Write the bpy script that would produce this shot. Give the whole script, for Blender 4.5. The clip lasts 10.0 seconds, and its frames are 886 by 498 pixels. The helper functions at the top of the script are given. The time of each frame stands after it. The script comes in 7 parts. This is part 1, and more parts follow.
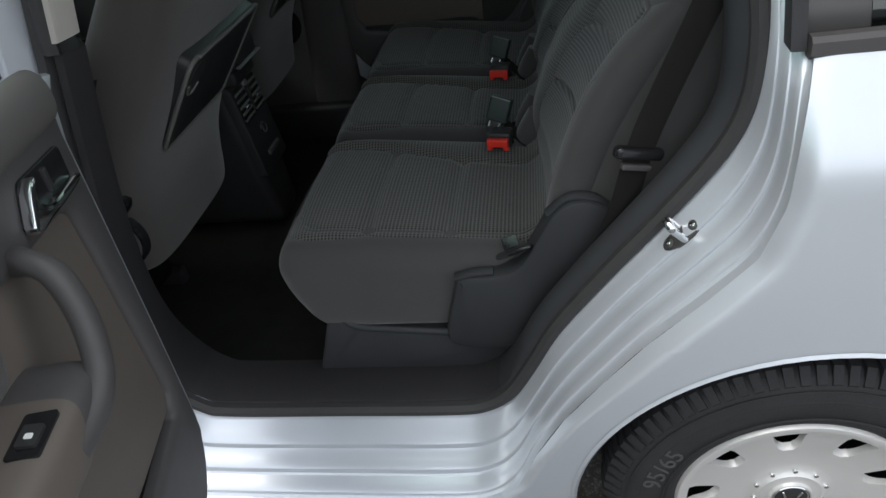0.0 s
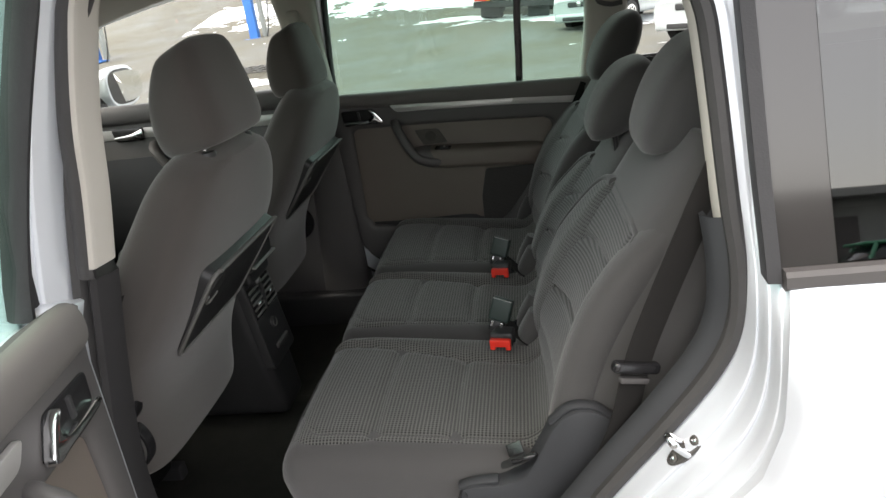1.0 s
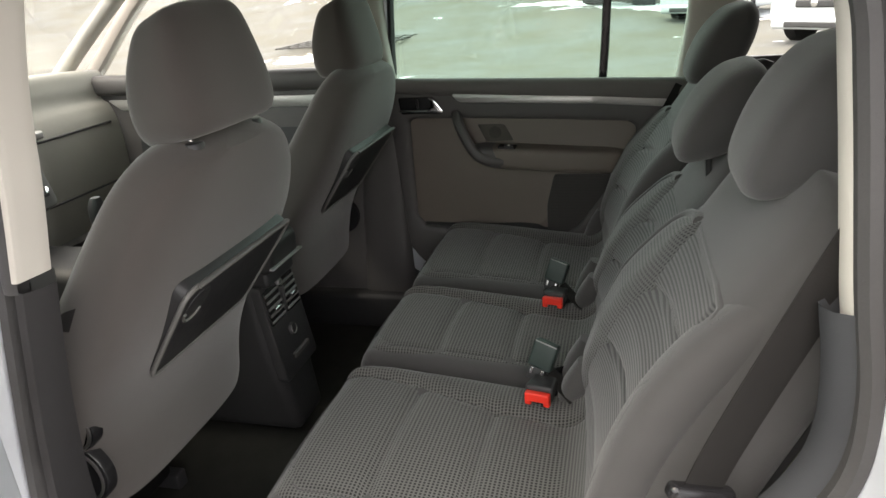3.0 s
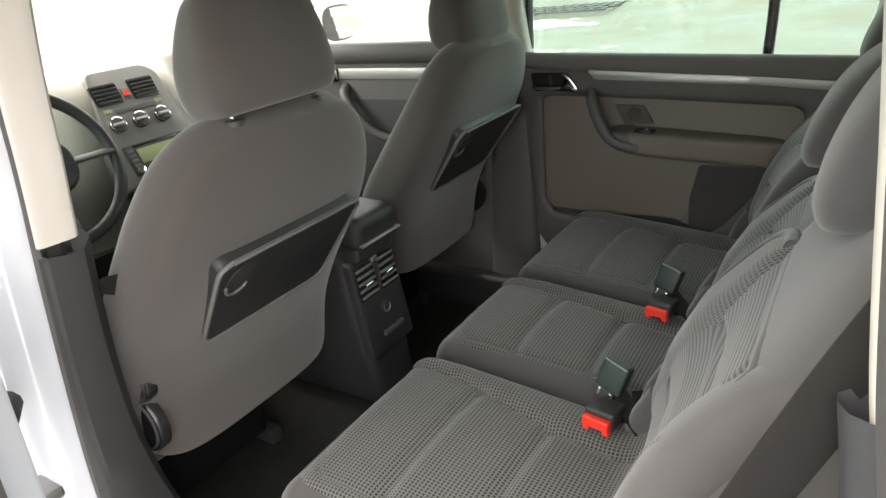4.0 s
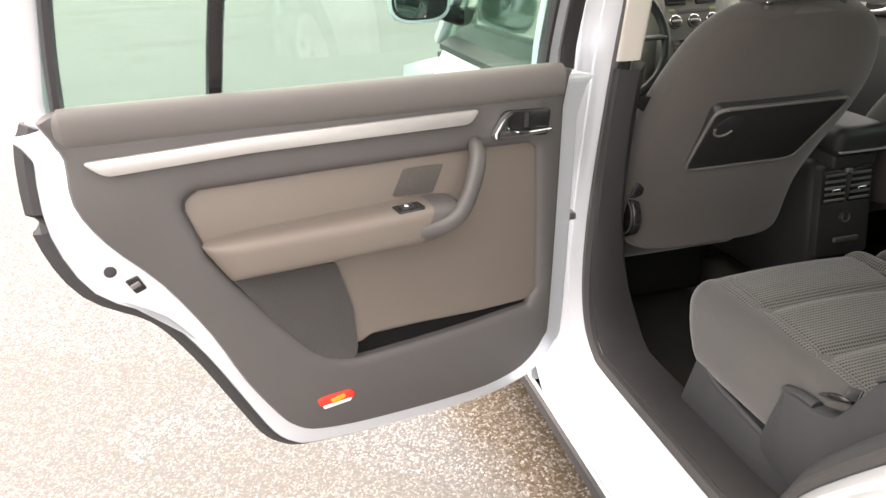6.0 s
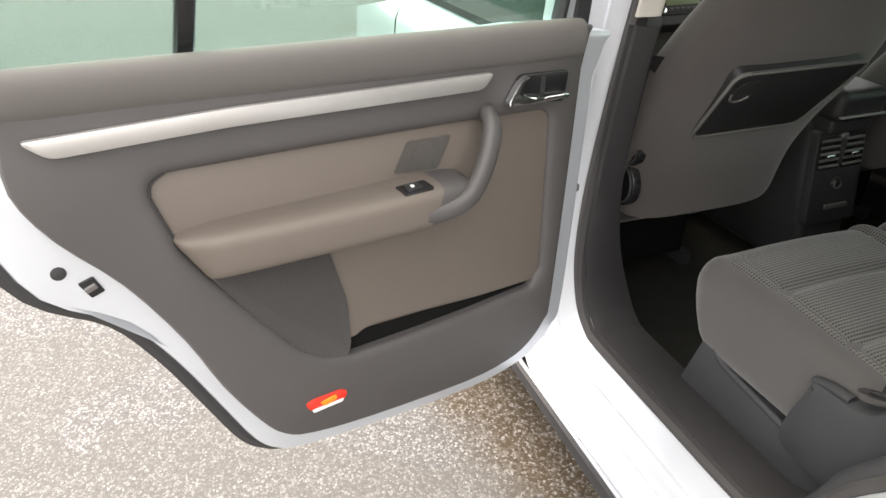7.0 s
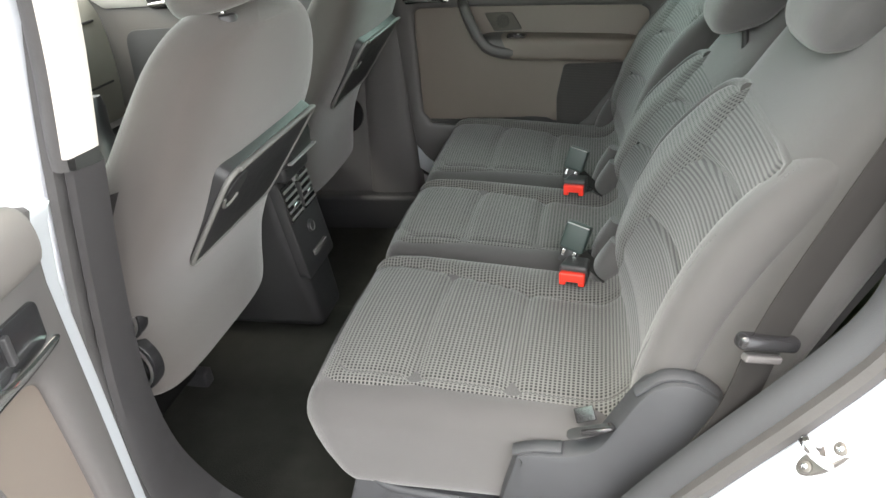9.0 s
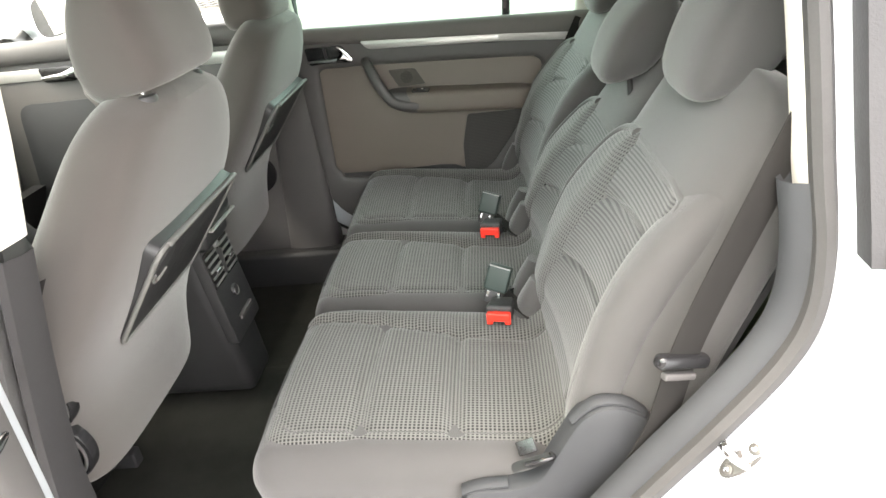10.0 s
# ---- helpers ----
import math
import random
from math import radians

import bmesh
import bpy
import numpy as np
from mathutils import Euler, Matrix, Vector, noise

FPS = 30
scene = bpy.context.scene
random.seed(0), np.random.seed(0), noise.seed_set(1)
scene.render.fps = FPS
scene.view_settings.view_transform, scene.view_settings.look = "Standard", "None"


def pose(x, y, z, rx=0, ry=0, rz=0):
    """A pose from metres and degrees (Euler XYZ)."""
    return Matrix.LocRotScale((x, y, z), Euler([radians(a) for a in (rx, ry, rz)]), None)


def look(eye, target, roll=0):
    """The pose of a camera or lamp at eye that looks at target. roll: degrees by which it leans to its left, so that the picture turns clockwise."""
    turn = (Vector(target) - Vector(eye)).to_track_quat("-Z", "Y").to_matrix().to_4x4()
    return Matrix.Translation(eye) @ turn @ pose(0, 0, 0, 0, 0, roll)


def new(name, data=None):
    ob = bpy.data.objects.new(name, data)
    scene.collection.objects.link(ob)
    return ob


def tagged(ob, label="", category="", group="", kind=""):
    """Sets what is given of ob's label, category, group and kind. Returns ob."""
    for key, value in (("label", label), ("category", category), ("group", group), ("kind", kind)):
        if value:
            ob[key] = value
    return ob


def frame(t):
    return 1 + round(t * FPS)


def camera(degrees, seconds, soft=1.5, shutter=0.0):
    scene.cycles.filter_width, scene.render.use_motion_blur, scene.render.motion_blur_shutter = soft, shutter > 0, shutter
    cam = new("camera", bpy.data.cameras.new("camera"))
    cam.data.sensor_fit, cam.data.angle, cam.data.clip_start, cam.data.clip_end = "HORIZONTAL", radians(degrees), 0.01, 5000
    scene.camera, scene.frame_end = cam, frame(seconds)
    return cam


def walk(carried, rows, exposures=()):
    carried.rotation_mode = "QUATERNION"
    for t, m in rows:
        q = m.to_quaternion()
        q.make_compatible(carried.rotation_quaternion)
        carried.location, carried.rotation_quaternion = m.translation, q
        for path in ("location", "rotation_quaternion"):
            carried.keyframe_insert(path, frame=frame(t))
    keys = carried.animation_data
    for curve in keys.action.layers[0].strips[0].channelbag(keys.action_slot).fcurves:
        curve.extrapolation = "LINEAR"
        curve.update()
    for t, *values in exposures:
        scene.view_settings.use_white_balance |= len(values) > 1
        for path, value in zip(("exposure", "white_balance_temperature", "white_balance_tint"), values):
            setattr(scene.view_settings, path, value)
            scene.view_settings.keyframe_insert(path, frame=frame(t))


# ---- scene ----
cam = camera(67.3, 10.0)
PATH = [
    (0, (-0.399, -1.605, 1.419), (-0.713, -0.008, 0.257), -8.9),
    (0.5, (-0.405, -1.601, 1.478), (-0.718, 0.147, 0.558), -8.4),
    (1, (-0.391, -1.612, 1.502), (-0.683, 0.229, 0.778), -7.9),
    (1.5, (-0.377, -1.61, 1.515), (-0.634, 0.262, 0.86), -8.3),
    (2, (-0.374, -1.607, 1.518), (-0.619, 0.276, 0.891), -8.1),
    (2.2, (-0.375, -1.601, 1.517), (-0.612, 0.282, 0.885), -8.1),
    (3.3, (-0.329, -1.182, 1.466), (-1.048, 0.505, 0.668), -4.5),
    (3.5, (-0.305, -1.113, 1.463), (-1.158, 0.505, 0.653), -5.1),
    (4, (-0.173, -1.146, 1.458), (-1.22, 0.372, 0.683), -6.6),
    (4.2, (-0.097, -1.208, 1.45), (-1.24, 0.252, 0.7), -6.3),
    (4.5, (0.026, -1.293, 1.431), (-1.292, -0.01, 0.645), -5.6),
    (5, (0.144, -1.355, 1.418), (-1.472, -0.487, 0.621), -5.1),
    (5.5, (0.262, -1.413, 1.406), (-1.522, -0.929, 0.642), -4.1),
    (5.7, (0.274, -1.435, 1.402), (-1.52, -1.02, 0.622), -2.9),
    (6.8, (0.102, -1.531, 1.425), (-1.592, -1.036, 0.484), -1.1),
    (7, (0.056, -1.542, 1.41), (-1.598, -0.97, 0.441), -0.4),
    (7.5, (-0.055, -1.514, 1.37), (-1.542, -0.675, 0.329), 1.8),
    (8, (-0.266, -1.379, 1.336), (-1.374, -0.092, 0.279), -1.3),
    (8.5, (-0.391, -1.314, 1.366), (-1.109, 0.214, 0.295), -2.7),
    (9, (-0.459, -1.375, 1.428), (-0.904, 0.311, 0.449), -6.0),
    (9.5, (-0.478, -1.401, 1.463), (-0.74, 0.362, 0.556), -7.3),
    (10, (-0.476, -1.415, 1.467), (-0.663, 0.365, 0.575), -7.1),
]
# stops that the clip's own camera adds on the way
EXPOSURES = [(0.0, 0.22, 6550, 9), (0.5, 0.8, 6900, 11), (1.0, 1.45, 7300, 13), (2.2, 1.9, 7600, 14), (3.3, 1.95, 7600, 15), (4.0, 2.5, 7650, 15), (4.5, 2.6, 7700, 16), (5.5, 2.3, 7950, 18), (7.0, 1.65, 7600, 14), (8.0, 1.95, 6750, 10), (8.5, 2.65, 7000, 11), (9.0, 3.15, 7300, 12), (10.0, 3.5, 7600, 13)]
walk(cam, [(t, look(eye, target, roll)) for t, eye, target, roll in PATH], EXPOSURES)

# ---- light ----
world = bpy.data.worlds.new("overcast_sky")
scene.world = world
world.use_nodes = True
wn = world.node_tree
wn.nodes.clear()
sky = wn.nodes.new("ShaderNodeTexSky")
sky.sky_type, sky.sun_disc = "NISHITA", False
sky.sun_elevation, sky.sun_rotation = radians(65), radians(243)
sky.air_density, sky.dust_density = 1.0, 3.0
haze = wn.nodes.new("ShaderNodeMix")
haze.data_type = "RGBA"
haze.inputs[0].default_value = 0.30
haze.inputs[7].default_value = (24.0, 24.4, 24.8, 1)
bgn = wn.nodes.new("ShaderNodeBackground")
bgn.inputs["Strength"].default_value = 0.15
won = wn.nodes.new("ShaderNodeOutputWorld")
wn.links.new(sky.outputs[0], haze.inputs[6])
wn.links.new(haze.outputs[2], bgn.inputs["Color"])
wn.links.new(bgn.outputs[0], won.inputs[0])
sun = new("sun", bpy.data.lights.new("sun", "SUN"))
sun.data.energy, sun.data.angle, sun.data.color = 0.8, radians(60), (1.0, 0.97, 0.92)
sun.matrix_world = look((-4.0, -2.0, 10.0), (0, 0, 0.5))


# ---- materials ----
def nodes_of(name):
    m = bpy.data.materials.new(name)
    m.use_nodes = True
    return m, m.node_tree.nodes, m.node_tree.links, m.node_tree.nodes["Principled BSDF"]


def mixed(nt, links, fac, a, b):
    mx = nt.new("ShaderNodeMix")
    mx.data_type = "RGBA"
    for sock, v in ((0, fac), (6, a), (7, b)):
        if hasattr(v, "is_output"):
            links.new(v, mx.inputs[sock])
        else:
            mx.inputs[sock].default_value = v if sock == 0 else (*v, 1)
    return mx.outputs[2]


def calc(nt, links, op, *args):
    n = nt.new("ShaderNodeMath")
    n.operation = op
    for i, v in enumerate(args):
        if hasattr(v, "is_output"):
            links.new(v, n.inputs[i])
        else:
            n.inputs[i].default_value = v
    return n.outputs[0]


def noise_of(nt, links, scale, detail=3, rough=0.55):
    tc = nt.new("ShaderNodeTexCoord")
    n = nt.new("ShaderNodeTexNoise")
    n.inputs["Scale"].default_value, n.inputs["Detail"].default_value, n.inputs["Roughness"].default_value = scale, detail, rough
    links.new(tc.outputs["Object"], n.inputs["Vector"])
    return n.outputs["Fac"]


def mat(name, base, rough=0.5, metal=0.0, var=0.12, scale=6.0, bump=0.15, bscale=400.0, coat=0.0, rvar=0.1, dist=0.002, spec=0.5):
    m, nt, links, p = nodes_of(name)
    big, fine = noise_of(nt, links, scale), noise_of(nt, links, bscale, 2)
    dark, light = [c * (1 - var) for c in base], [min(1, c * (1 + var)) for c in base]
    col = mixed(nt, links, big, dark, light)
    col = mixed(nt, links, calc(nt, links, "MULTIPLY", fine, var * 1.5), col, [c * 0.55 for c in base])
    links.new(col, p.inputs["Base Color"])
    links.new(calc(nt, links, "ADD", calc(nt, links, "MULTIPLY", noise_of(nt, links, scale * 5), rvar), rough - rvar / 2), p.inputs["Roughness"])
    p.inputs["Metallic"].default_value, p.inputs["Coat Weight"].default_value, p.inputs["Coat Roughness"].default_value = metal, coat, 0.06
    p.inputs["Specular IOR Level"].default_value = spec
    if bump:
        b = nt.new("ShaderNodeBump")
        b.inputs["Strength"].default_value, b.inputs["Distance"].default_value = bump, dist
        links.new(fine, b.inputs["Height"])
        links.new(b.outputs[0], p.inputs["Normal"])
    return m


def weave(name, base, dark, a, b, pa, pb, bend=0.0, rib=False, join=0.0, laid="UV"):
    """Woven seat cloth: dark checks (or ribs) on grey, along the cloth's lengths a and b, with periods pa and pb in metres."""
    m, nt, links, p = nodes_of(name)
    tc = nt.new("ShaderNodeTexCoord")
    sep = nt.new("ShaderNodeSeparateXYZ")
    links.new(tc.outputs[laid], sep.inputs[0])
    A, B = sep.outputs[a], sep.outputs[b]
    if bend:
        # the ribs bow across the panel
        A = calc(nt, links, "MULTIPLY_ADD", calc(nt, links, "MULTIPLY", B, B), bend, A)
    sa = calc(nt, links, "SINE", calc(nt, links, "MULTIPLY", A, 2 * math.pi / pa))
    sb = calc(nt, links, "SINE", calc(nt, links, "MULTIPLY", B, 2 * math.pi / pb))
    if rib:
        h = calc(nt, links, "MULTIPLY_ADD", calc(nt, links, "MULTIPLY_ADD", sb, 0.25, sa), 0.9, 0.5)
    else:
        h = calc(nt, links, "MULTIPLY_ADD", calc(nt, links, "MINIMUM", sa, calc(nt, links, "ADD", sb, join)), 2.0, 0.80)
    f = calc(nt, links, "MINIMUM", calc(nt, links, "MAXIMUM", h, 0.0), 1.0)
    cl = mixed(nt, links, noise_of(nt, links, 9), [c * 0.88 for c in base], [c * 1.12 for c in base])
    cl = mixed(nt, links, noise_of(nt, links, 900, 2), cl, [c * 0.7 for c in base])
    links.new(mixed(nt, links, f, cl, dark), p.inputs["Base Color"])
    p.inputs["Roughness"].default_value, p.inputs["Sheen Weight"].default_value, p.inputs["Sheen Roughness"].default_value = 0.92, 0.25, 0.5
    p.inputs["Specular IOR Level"].default_value = 0.2
    bp = nt.new("ShaderNodeBump")
    bp.inputs["Strength"].default_value, bp.inputs["Distance"].default_value, bp.invert = 0.5, 0.001, True
    links.new(f, bp.inputs["Height"])
    links.new(bp.outputs[0], p.inputs["Normal"])
    return m


def cloth(name, base):
    m = mat(name, base, 0.93, 0, 0.1, 7, 0.35, 1400, 0, 0.04, 0.001, 0.2)
    p = m.node_tree.nodes["Principled BSDF"]
    p.inputs["Sheen Weight"].default_value, p.inputs["Sheen Roughness"].default_value = 0.3, 0.5
    return m


def glass(name, tint, gloss=0.02, mirror_part=0.045):
    """A clear tinted pane: what lies behind shows through, with the mirror image of a smooth surface."""
    m, nt, links, p = nodes_of(name)
    nt.remove(p)
    out = [n for n in nt if n.type == "OUTPUT_MATERIAL"][0]
    tr, gl, fr, mx = nt.new("ShaderNodeBsdfTransparent"), nt.new("ShaderNodeBsdfGlossy"), nt.new("ShaderNodeLayerWeight"), nt.new("ShaderNodeMixShader")
    tr.inputs[0].default_value = (*tint, 1)
    gl.inputs["Roughness"].default_value = gloss
    fr.inputs[0].default_value = 0.5
    links.new(calc(nt, links, "MULTIPLY_ADD", calc(nt, links, "POWER", fr.outputs[1], 5.0), 0.9 - mirror_part, mirror_part), mx.inputs[0])
    links.new(tr.outputs[0], mx.inputs[1])
    links.new(gl.outputs[0], mx.inputs[2])
    links.new(mx.outputs[0], out.inputs[0])
    return m


def asphalt(name):
    """Worn asphalt: pale chips in a dark binder, damp brownish grit beside the sill, wide lighter and darker areas."""
    m, nt, links, p = nodes_of(name)
    tc = nt.new("ShaderNodeTexCoord")
    v = nt.new("ShaderNodeTexVoronoi")
    v.inputs["Scale"].default_value, v.inputs["Randomness"].default_value = 135, 1
    v2 = nt.new("ShaderNodeTexVoronoi")
    v2.inputs["Scale"].default_value = 240
    for x in (v, v2):
        links.new(tc.outputs["Object"], x.inputs["Vector"])
    hue = nt.new("ShaderNodeSeparateColor")
    links.new(v.outputs["Color"], hue.inputs[0])
    hue2 = nt.new("ShaderNodeSeparateColor")
    links.new(v2.outputs["Color"], hue2.inputs[0])
    chip = calc(nt, links, "POWER", hue.outputs[0], 2.0)
    col = mixed(nt, links, chip, (0.080, 0.081, 0.081), (0.37, 0.372, 0.37))
    col = mixed(nt, links, calc(nt, links, "MULTIPLY", hue2.outputs[1], 0.35), col, (0.148, 0.144, 0.137))
    ve = nt.new("ShaderNodeTexVoronoi")
    ve.feature = "DISTANCE_TO_EDGE"
    ve.inputs["Scale"].default_value = 135
    links.new(tc.outputs["Object"], ve.inputs["Vector"])
    edge = calc(nt, links, "MINIMUM", calc(nt, links, "MULTIPLY", ve.outputs["Distance"], 7.0), 1.0)
    col = mixed(nt, links, edge, (0.06, 0.059, 0.056), col)
    wide = noise_of(nt, links, 0.35, 4)
    col = mixed(nt, links, calc(nt, links, "MULTIPLY", wide, 0.45), col, (0.174, 0.173, 0.169))
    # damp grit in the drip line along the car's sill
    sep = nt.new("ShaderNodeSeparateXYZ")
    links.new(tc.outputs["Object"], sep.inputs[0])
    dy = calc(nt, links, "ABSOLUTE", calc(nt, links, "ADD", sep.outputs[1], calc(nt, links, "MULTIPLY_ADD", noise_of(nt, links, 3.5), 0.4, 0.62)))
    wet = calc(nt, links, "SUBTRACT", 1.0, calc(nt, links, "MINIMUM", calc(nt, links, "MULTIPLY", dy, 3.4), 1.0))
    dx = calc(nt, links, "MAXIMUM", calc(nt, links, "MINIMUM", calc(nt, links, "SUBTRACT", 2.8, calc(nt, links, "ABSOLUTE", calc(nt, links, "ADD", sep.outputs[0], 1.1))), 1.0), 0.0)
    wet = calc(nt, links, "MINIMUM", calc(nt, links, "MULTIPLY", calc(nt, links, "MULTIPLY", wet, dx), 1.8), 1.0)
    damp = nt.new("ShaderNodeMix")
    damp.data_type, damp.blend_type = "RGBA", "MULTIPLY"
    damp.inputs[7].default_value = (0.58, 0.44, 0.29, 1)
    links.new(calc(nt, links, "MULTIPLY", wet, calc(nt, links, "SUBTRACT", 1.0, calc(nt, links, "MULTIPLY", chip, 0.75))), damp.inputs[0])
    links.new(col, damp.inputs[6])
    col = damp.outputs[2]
    # puddled and icy areas farther off
    far = calc(nt, links, "GREATER_THAN", noise_of(nt, links, 0.16, 5, 0.6), 0.56)
    col = mixed(nt, links, calc(nt, links, "MULTIPLY", far, 0.35), col, (0.111, 0.107, 0.096))
    # muddy thaw stains on the yard beyond the car
    yard = calc(nt, links, "MAXIMUM", calc(nt, links, "MINIMUM", calc(nt, links, "MULTIPLY", calc(nt, links, "SUBTRACT", sep.outputs[1], 2.0), 0.4), 1.0), 0.0)
    mud = calc(nt, links, "MINIMUM", calc(nt, links, "MAXIMUM", calc(nt, links, "MULTIPLY_ADD", noise_of(nt, links, 0.55, 6, 0.62), 3.2, -1.05), 0.0), 1.0)
    col = mixed(nt, links, calc(nt, links, "MULTIPLY", calc(nt, links, "MULTIPLY", yard, mud), 0.75), col, (0.111, 0.099, 0.074))
    links.new(col, p.inputs["Base Color"])
    p.inputs["Specular IOR Level"].default_value = 0.15
    links.new(calc(nt, links, "SUBTRACT", 0.85, calc(nt, links, "MULTIPLY", wet, 0.45)), p.inputs["Roughness"])
    b = nt.new("ShaderNodeBump")
    b.inputs["Strength"].default_value, b.inputs["Distance"].default_value = 0.4, 0.004
    links.new(calc(nt, links, "ADD", calc(nt, links, "MULTIPLY", chip, 0.5), calc(nt, links, "SUBTRACT", 1.0, v.outputs["Distance"])), b.inputs["Height"])
    links.new(b.outputs[0], p.inputs["Normal"])
    return m


PAINT = mat("silver_paint", (0.64, 0.677, 0.72), 0.33, 0.42, 0.03, 3, 0.05, 2500, 0.7, 0.06, 0.0005)
RUBBER = mat("black_rubber", (0.028, 0.028, 0.03), 0.62, 0, 0.2, 12, 0.2, 300)
PLASTIC = mat("grey_plastic", (0.071, 0.067, 0.066), 0.55, 0, 0.08, 8, 0.3, 900, 0, 0.1, 0.001)
# lighter than the trim plastic: skylight on the roll is put into its colour
ROLL = mat("skylit_roll_vinyl", (0.112, 0.105, 0.099), 0.65, 0, 0.06, 6, 0.3, 1100, 0, 0.08, 0.001)
PLASTIC_D = mat("dark_plastic", (0.024, 0.024, 0.025), 0.5, 0, 0.12, 8, 0.3, 900, 0, 0.1, 0.001)
PLASTIC_G = mat("gloss_black", (0.014, 0.014, 0.015), 0.22, 0, 0.1, 8, 0.05, 600)
FRIT = mat("black_glass_band", (0.030, 0.028, 0.027), 0.12, 0, 0.05, 4, 0, 600, 0.6, 0.04)
BEIGE = mat("beige_trim", (0.488, 0.466, 0.422), 0.75, 0, 0.06, 8, 0.2, 900)
HEADLINER = mat("headliner_cloth", (0.407, 0.392, 0.355), 0.95, 0, 0.06, 6, 0.3, 1200)
TAN = mat("tan_vinyl", (0.126, 0.106, 0.090), 0.6, 0, 0.05, 5, 0.25, 1300, 0, 0.08, 0.001)
ALU = mat("brushed_strip", (0.459, 0.451, 0.437), 0.38, 0.6, 0.06, 20, 0.08, 700)
CHROME = mat("chrome", (0.75, 0.76, 0.77), 0.09, 1.0, 0.04, 20, 0, 300)
STEEL = mat("zinc_steel", (0.30, 0.295, 0.29), 0.35, 0.9, 0.15, 60, 0.2, 500)
STEEL_D = mat("dark_steel", (0.09, 0.085, 0.08), 0.5, 0.6, 0.2, 30, 0.3, 200)
CARPET = mat("floor_carpet", (0.033, 0.034, 0.030), 0.97, 0, 0.3, 20, 0.9, 700, 0, 0.02, 0.004, 0.1)
PLASTIC_B = mat("seat_base_grey", (0.034, 0.036, 0.039), 0.6, 0, 0.1, 8, 0.3, 900, 0, 0.1, 0.001, 0.35)
STITCH = mat("pale_thread", (0.126, 0.126, 0.126), 0.8, 0, 0.05, 40, 0, 300)
SEAT = cloth("seat_cloth", (0.064, 0.062, 0.061))
SEAT_F = cloth("seat_back_cloth", (0.066, 0.059, 0.055))
CHECK = weave("check_cloth", (0.137, 0.136, 0.127), (0.015, 0.015, 0.015), 0, 1, 0.0073, 0.0062, join=0.35)
CHECK_V = weave("check_cloth_back", (0.126, 0.126, 0.121), (0.018, 0.018, 0.018), 0, 1, 0.0074, 0.0070)
RIBBED = weave("ribbed_cloth", (0.122, 0.122, 0.118), (0.038, 0.038, 0.039), 0, 1, 0.0068, 0.0040, 0.25, True)
CONSOLE = mat("console_grey", (0.022, 0.022, 0.023), 0.6, 0, 0.1, 8, 0.3, 900, 0, 0.1, 0.001, 0.3)
BAG = mat("green_bag_cloth", (0.115, 0.150, 0.070), 0.9, 0, 0.25, 7, 0.6, 300)
BELT = mat("belt_webbing", (0.018, 0.017, 0.016), 0.9, 0, 0.1, 30, 0.4, 1500, 0, 0.05, 0.001, 0.15)
RED = mat("red_plastic", (0.75, 0.035, 0.02), 0.4, 0, 0.05, 30, 0.1, 500)
ORANGE = mat("amber_reflector", (0.85, 0.30, 0.03), 0.25, 0, 0.2, 300, 0.3, 900)
GREEN_GLASS = glass("green_tinted_glass", (0.68, 0.82, 0.77))
CLEAR = glass("clear_glass", (0.955, 0.98, 0.965))
DARK_GLASS = glass("privacy_glass", (0.22, 0.235, 0.235), 0.015, 0.105)
MIRROR = mat("mirror_glass", (0.85, 0.87, 0.87), 0.02, 1.0, 0.0, 5, 0, 300, 0, 0)
SEAL = mat("grey_black_rubber", (0.042, 0.041, 0.041), 0.7, 0, 0.15, 12, 0.2, 300)
# near-black that paints in the shade of hollows and undersides
BLACK = mat("shade_black", (0.008, 0.008, 0.008), 0.9, 0, 0.2, 12, 0.2, 300, 0, 0.1, 0.002, 0.1)
TYRE = mat("tyre_rubber", (0.024, 0.024, 0.025), 0.78, 0, 0.25, 14, 0.4, 250)
HUBCAP = mat("silver_hubcap", (0.70, 0.69, 0.67), 0.42, 0.40, 0.05, 12, 0.08, 600, 0.3)
LCD = mat("display", (0.22, 0.27, 0.13), 0.35, 0, 0.05, 20, 0, 300)
GROUND = asphalt("worn_asphalt")
SNOW = mat("old_snow", (0.80, 0.82, 0.85), 0.8, 0, 0.1, 3, 0.8, 30, 0, 0.1, 0.03)
BLUE = mat("blue_steel_paint", (0.035, 0.17, 0.52), 0.5, 0, 0.12, 4, 0.2, 200)
CONCRETE = mat("grey_panel", (0.266, 0.281, 0.274), 0.85, 0, 0.15, 1.5, 0.4, 60)
WHITE = mat("white_car_paint", (0.46, 0.49, 0.51), 0.3, 0.2, 0.04, 2, 0, 300, 0.6)
GREEN_P = mat("green_car_paint", (0.02, 0.22, 0.12), 0.3, 0.1, 0.04, 2, 0, 300, 0.6)
RUST = mat("rusty_red_paint", (0.42, 0.085, 0.035), 0.7, 0, 0.35, 3, 0.4, 60)
PLASTIC_T = mat("dash_grey", (0.265, 0.260, 0.232), 0.7, 0, 0.08, 8, 0.3, 700, 0, 0.1, 0.001)
PLASTIC_S = mat("stack_grey", (0.120, 0.119, 0.112), 0.5, 0, 0.08, 8, 0.2, 700)
PLASTIC_P = mat("pillar_grey", (0.028, 0.027, 0.028), 0.6, 0, 0.08, 8, 0.3, 900, 0, 0.1, 0.001, 0.35)
GRIT = mat("pale_grit", (0.407, 0.392, 0.370), 0.9, 0, 0.3, 90, 0, 300)
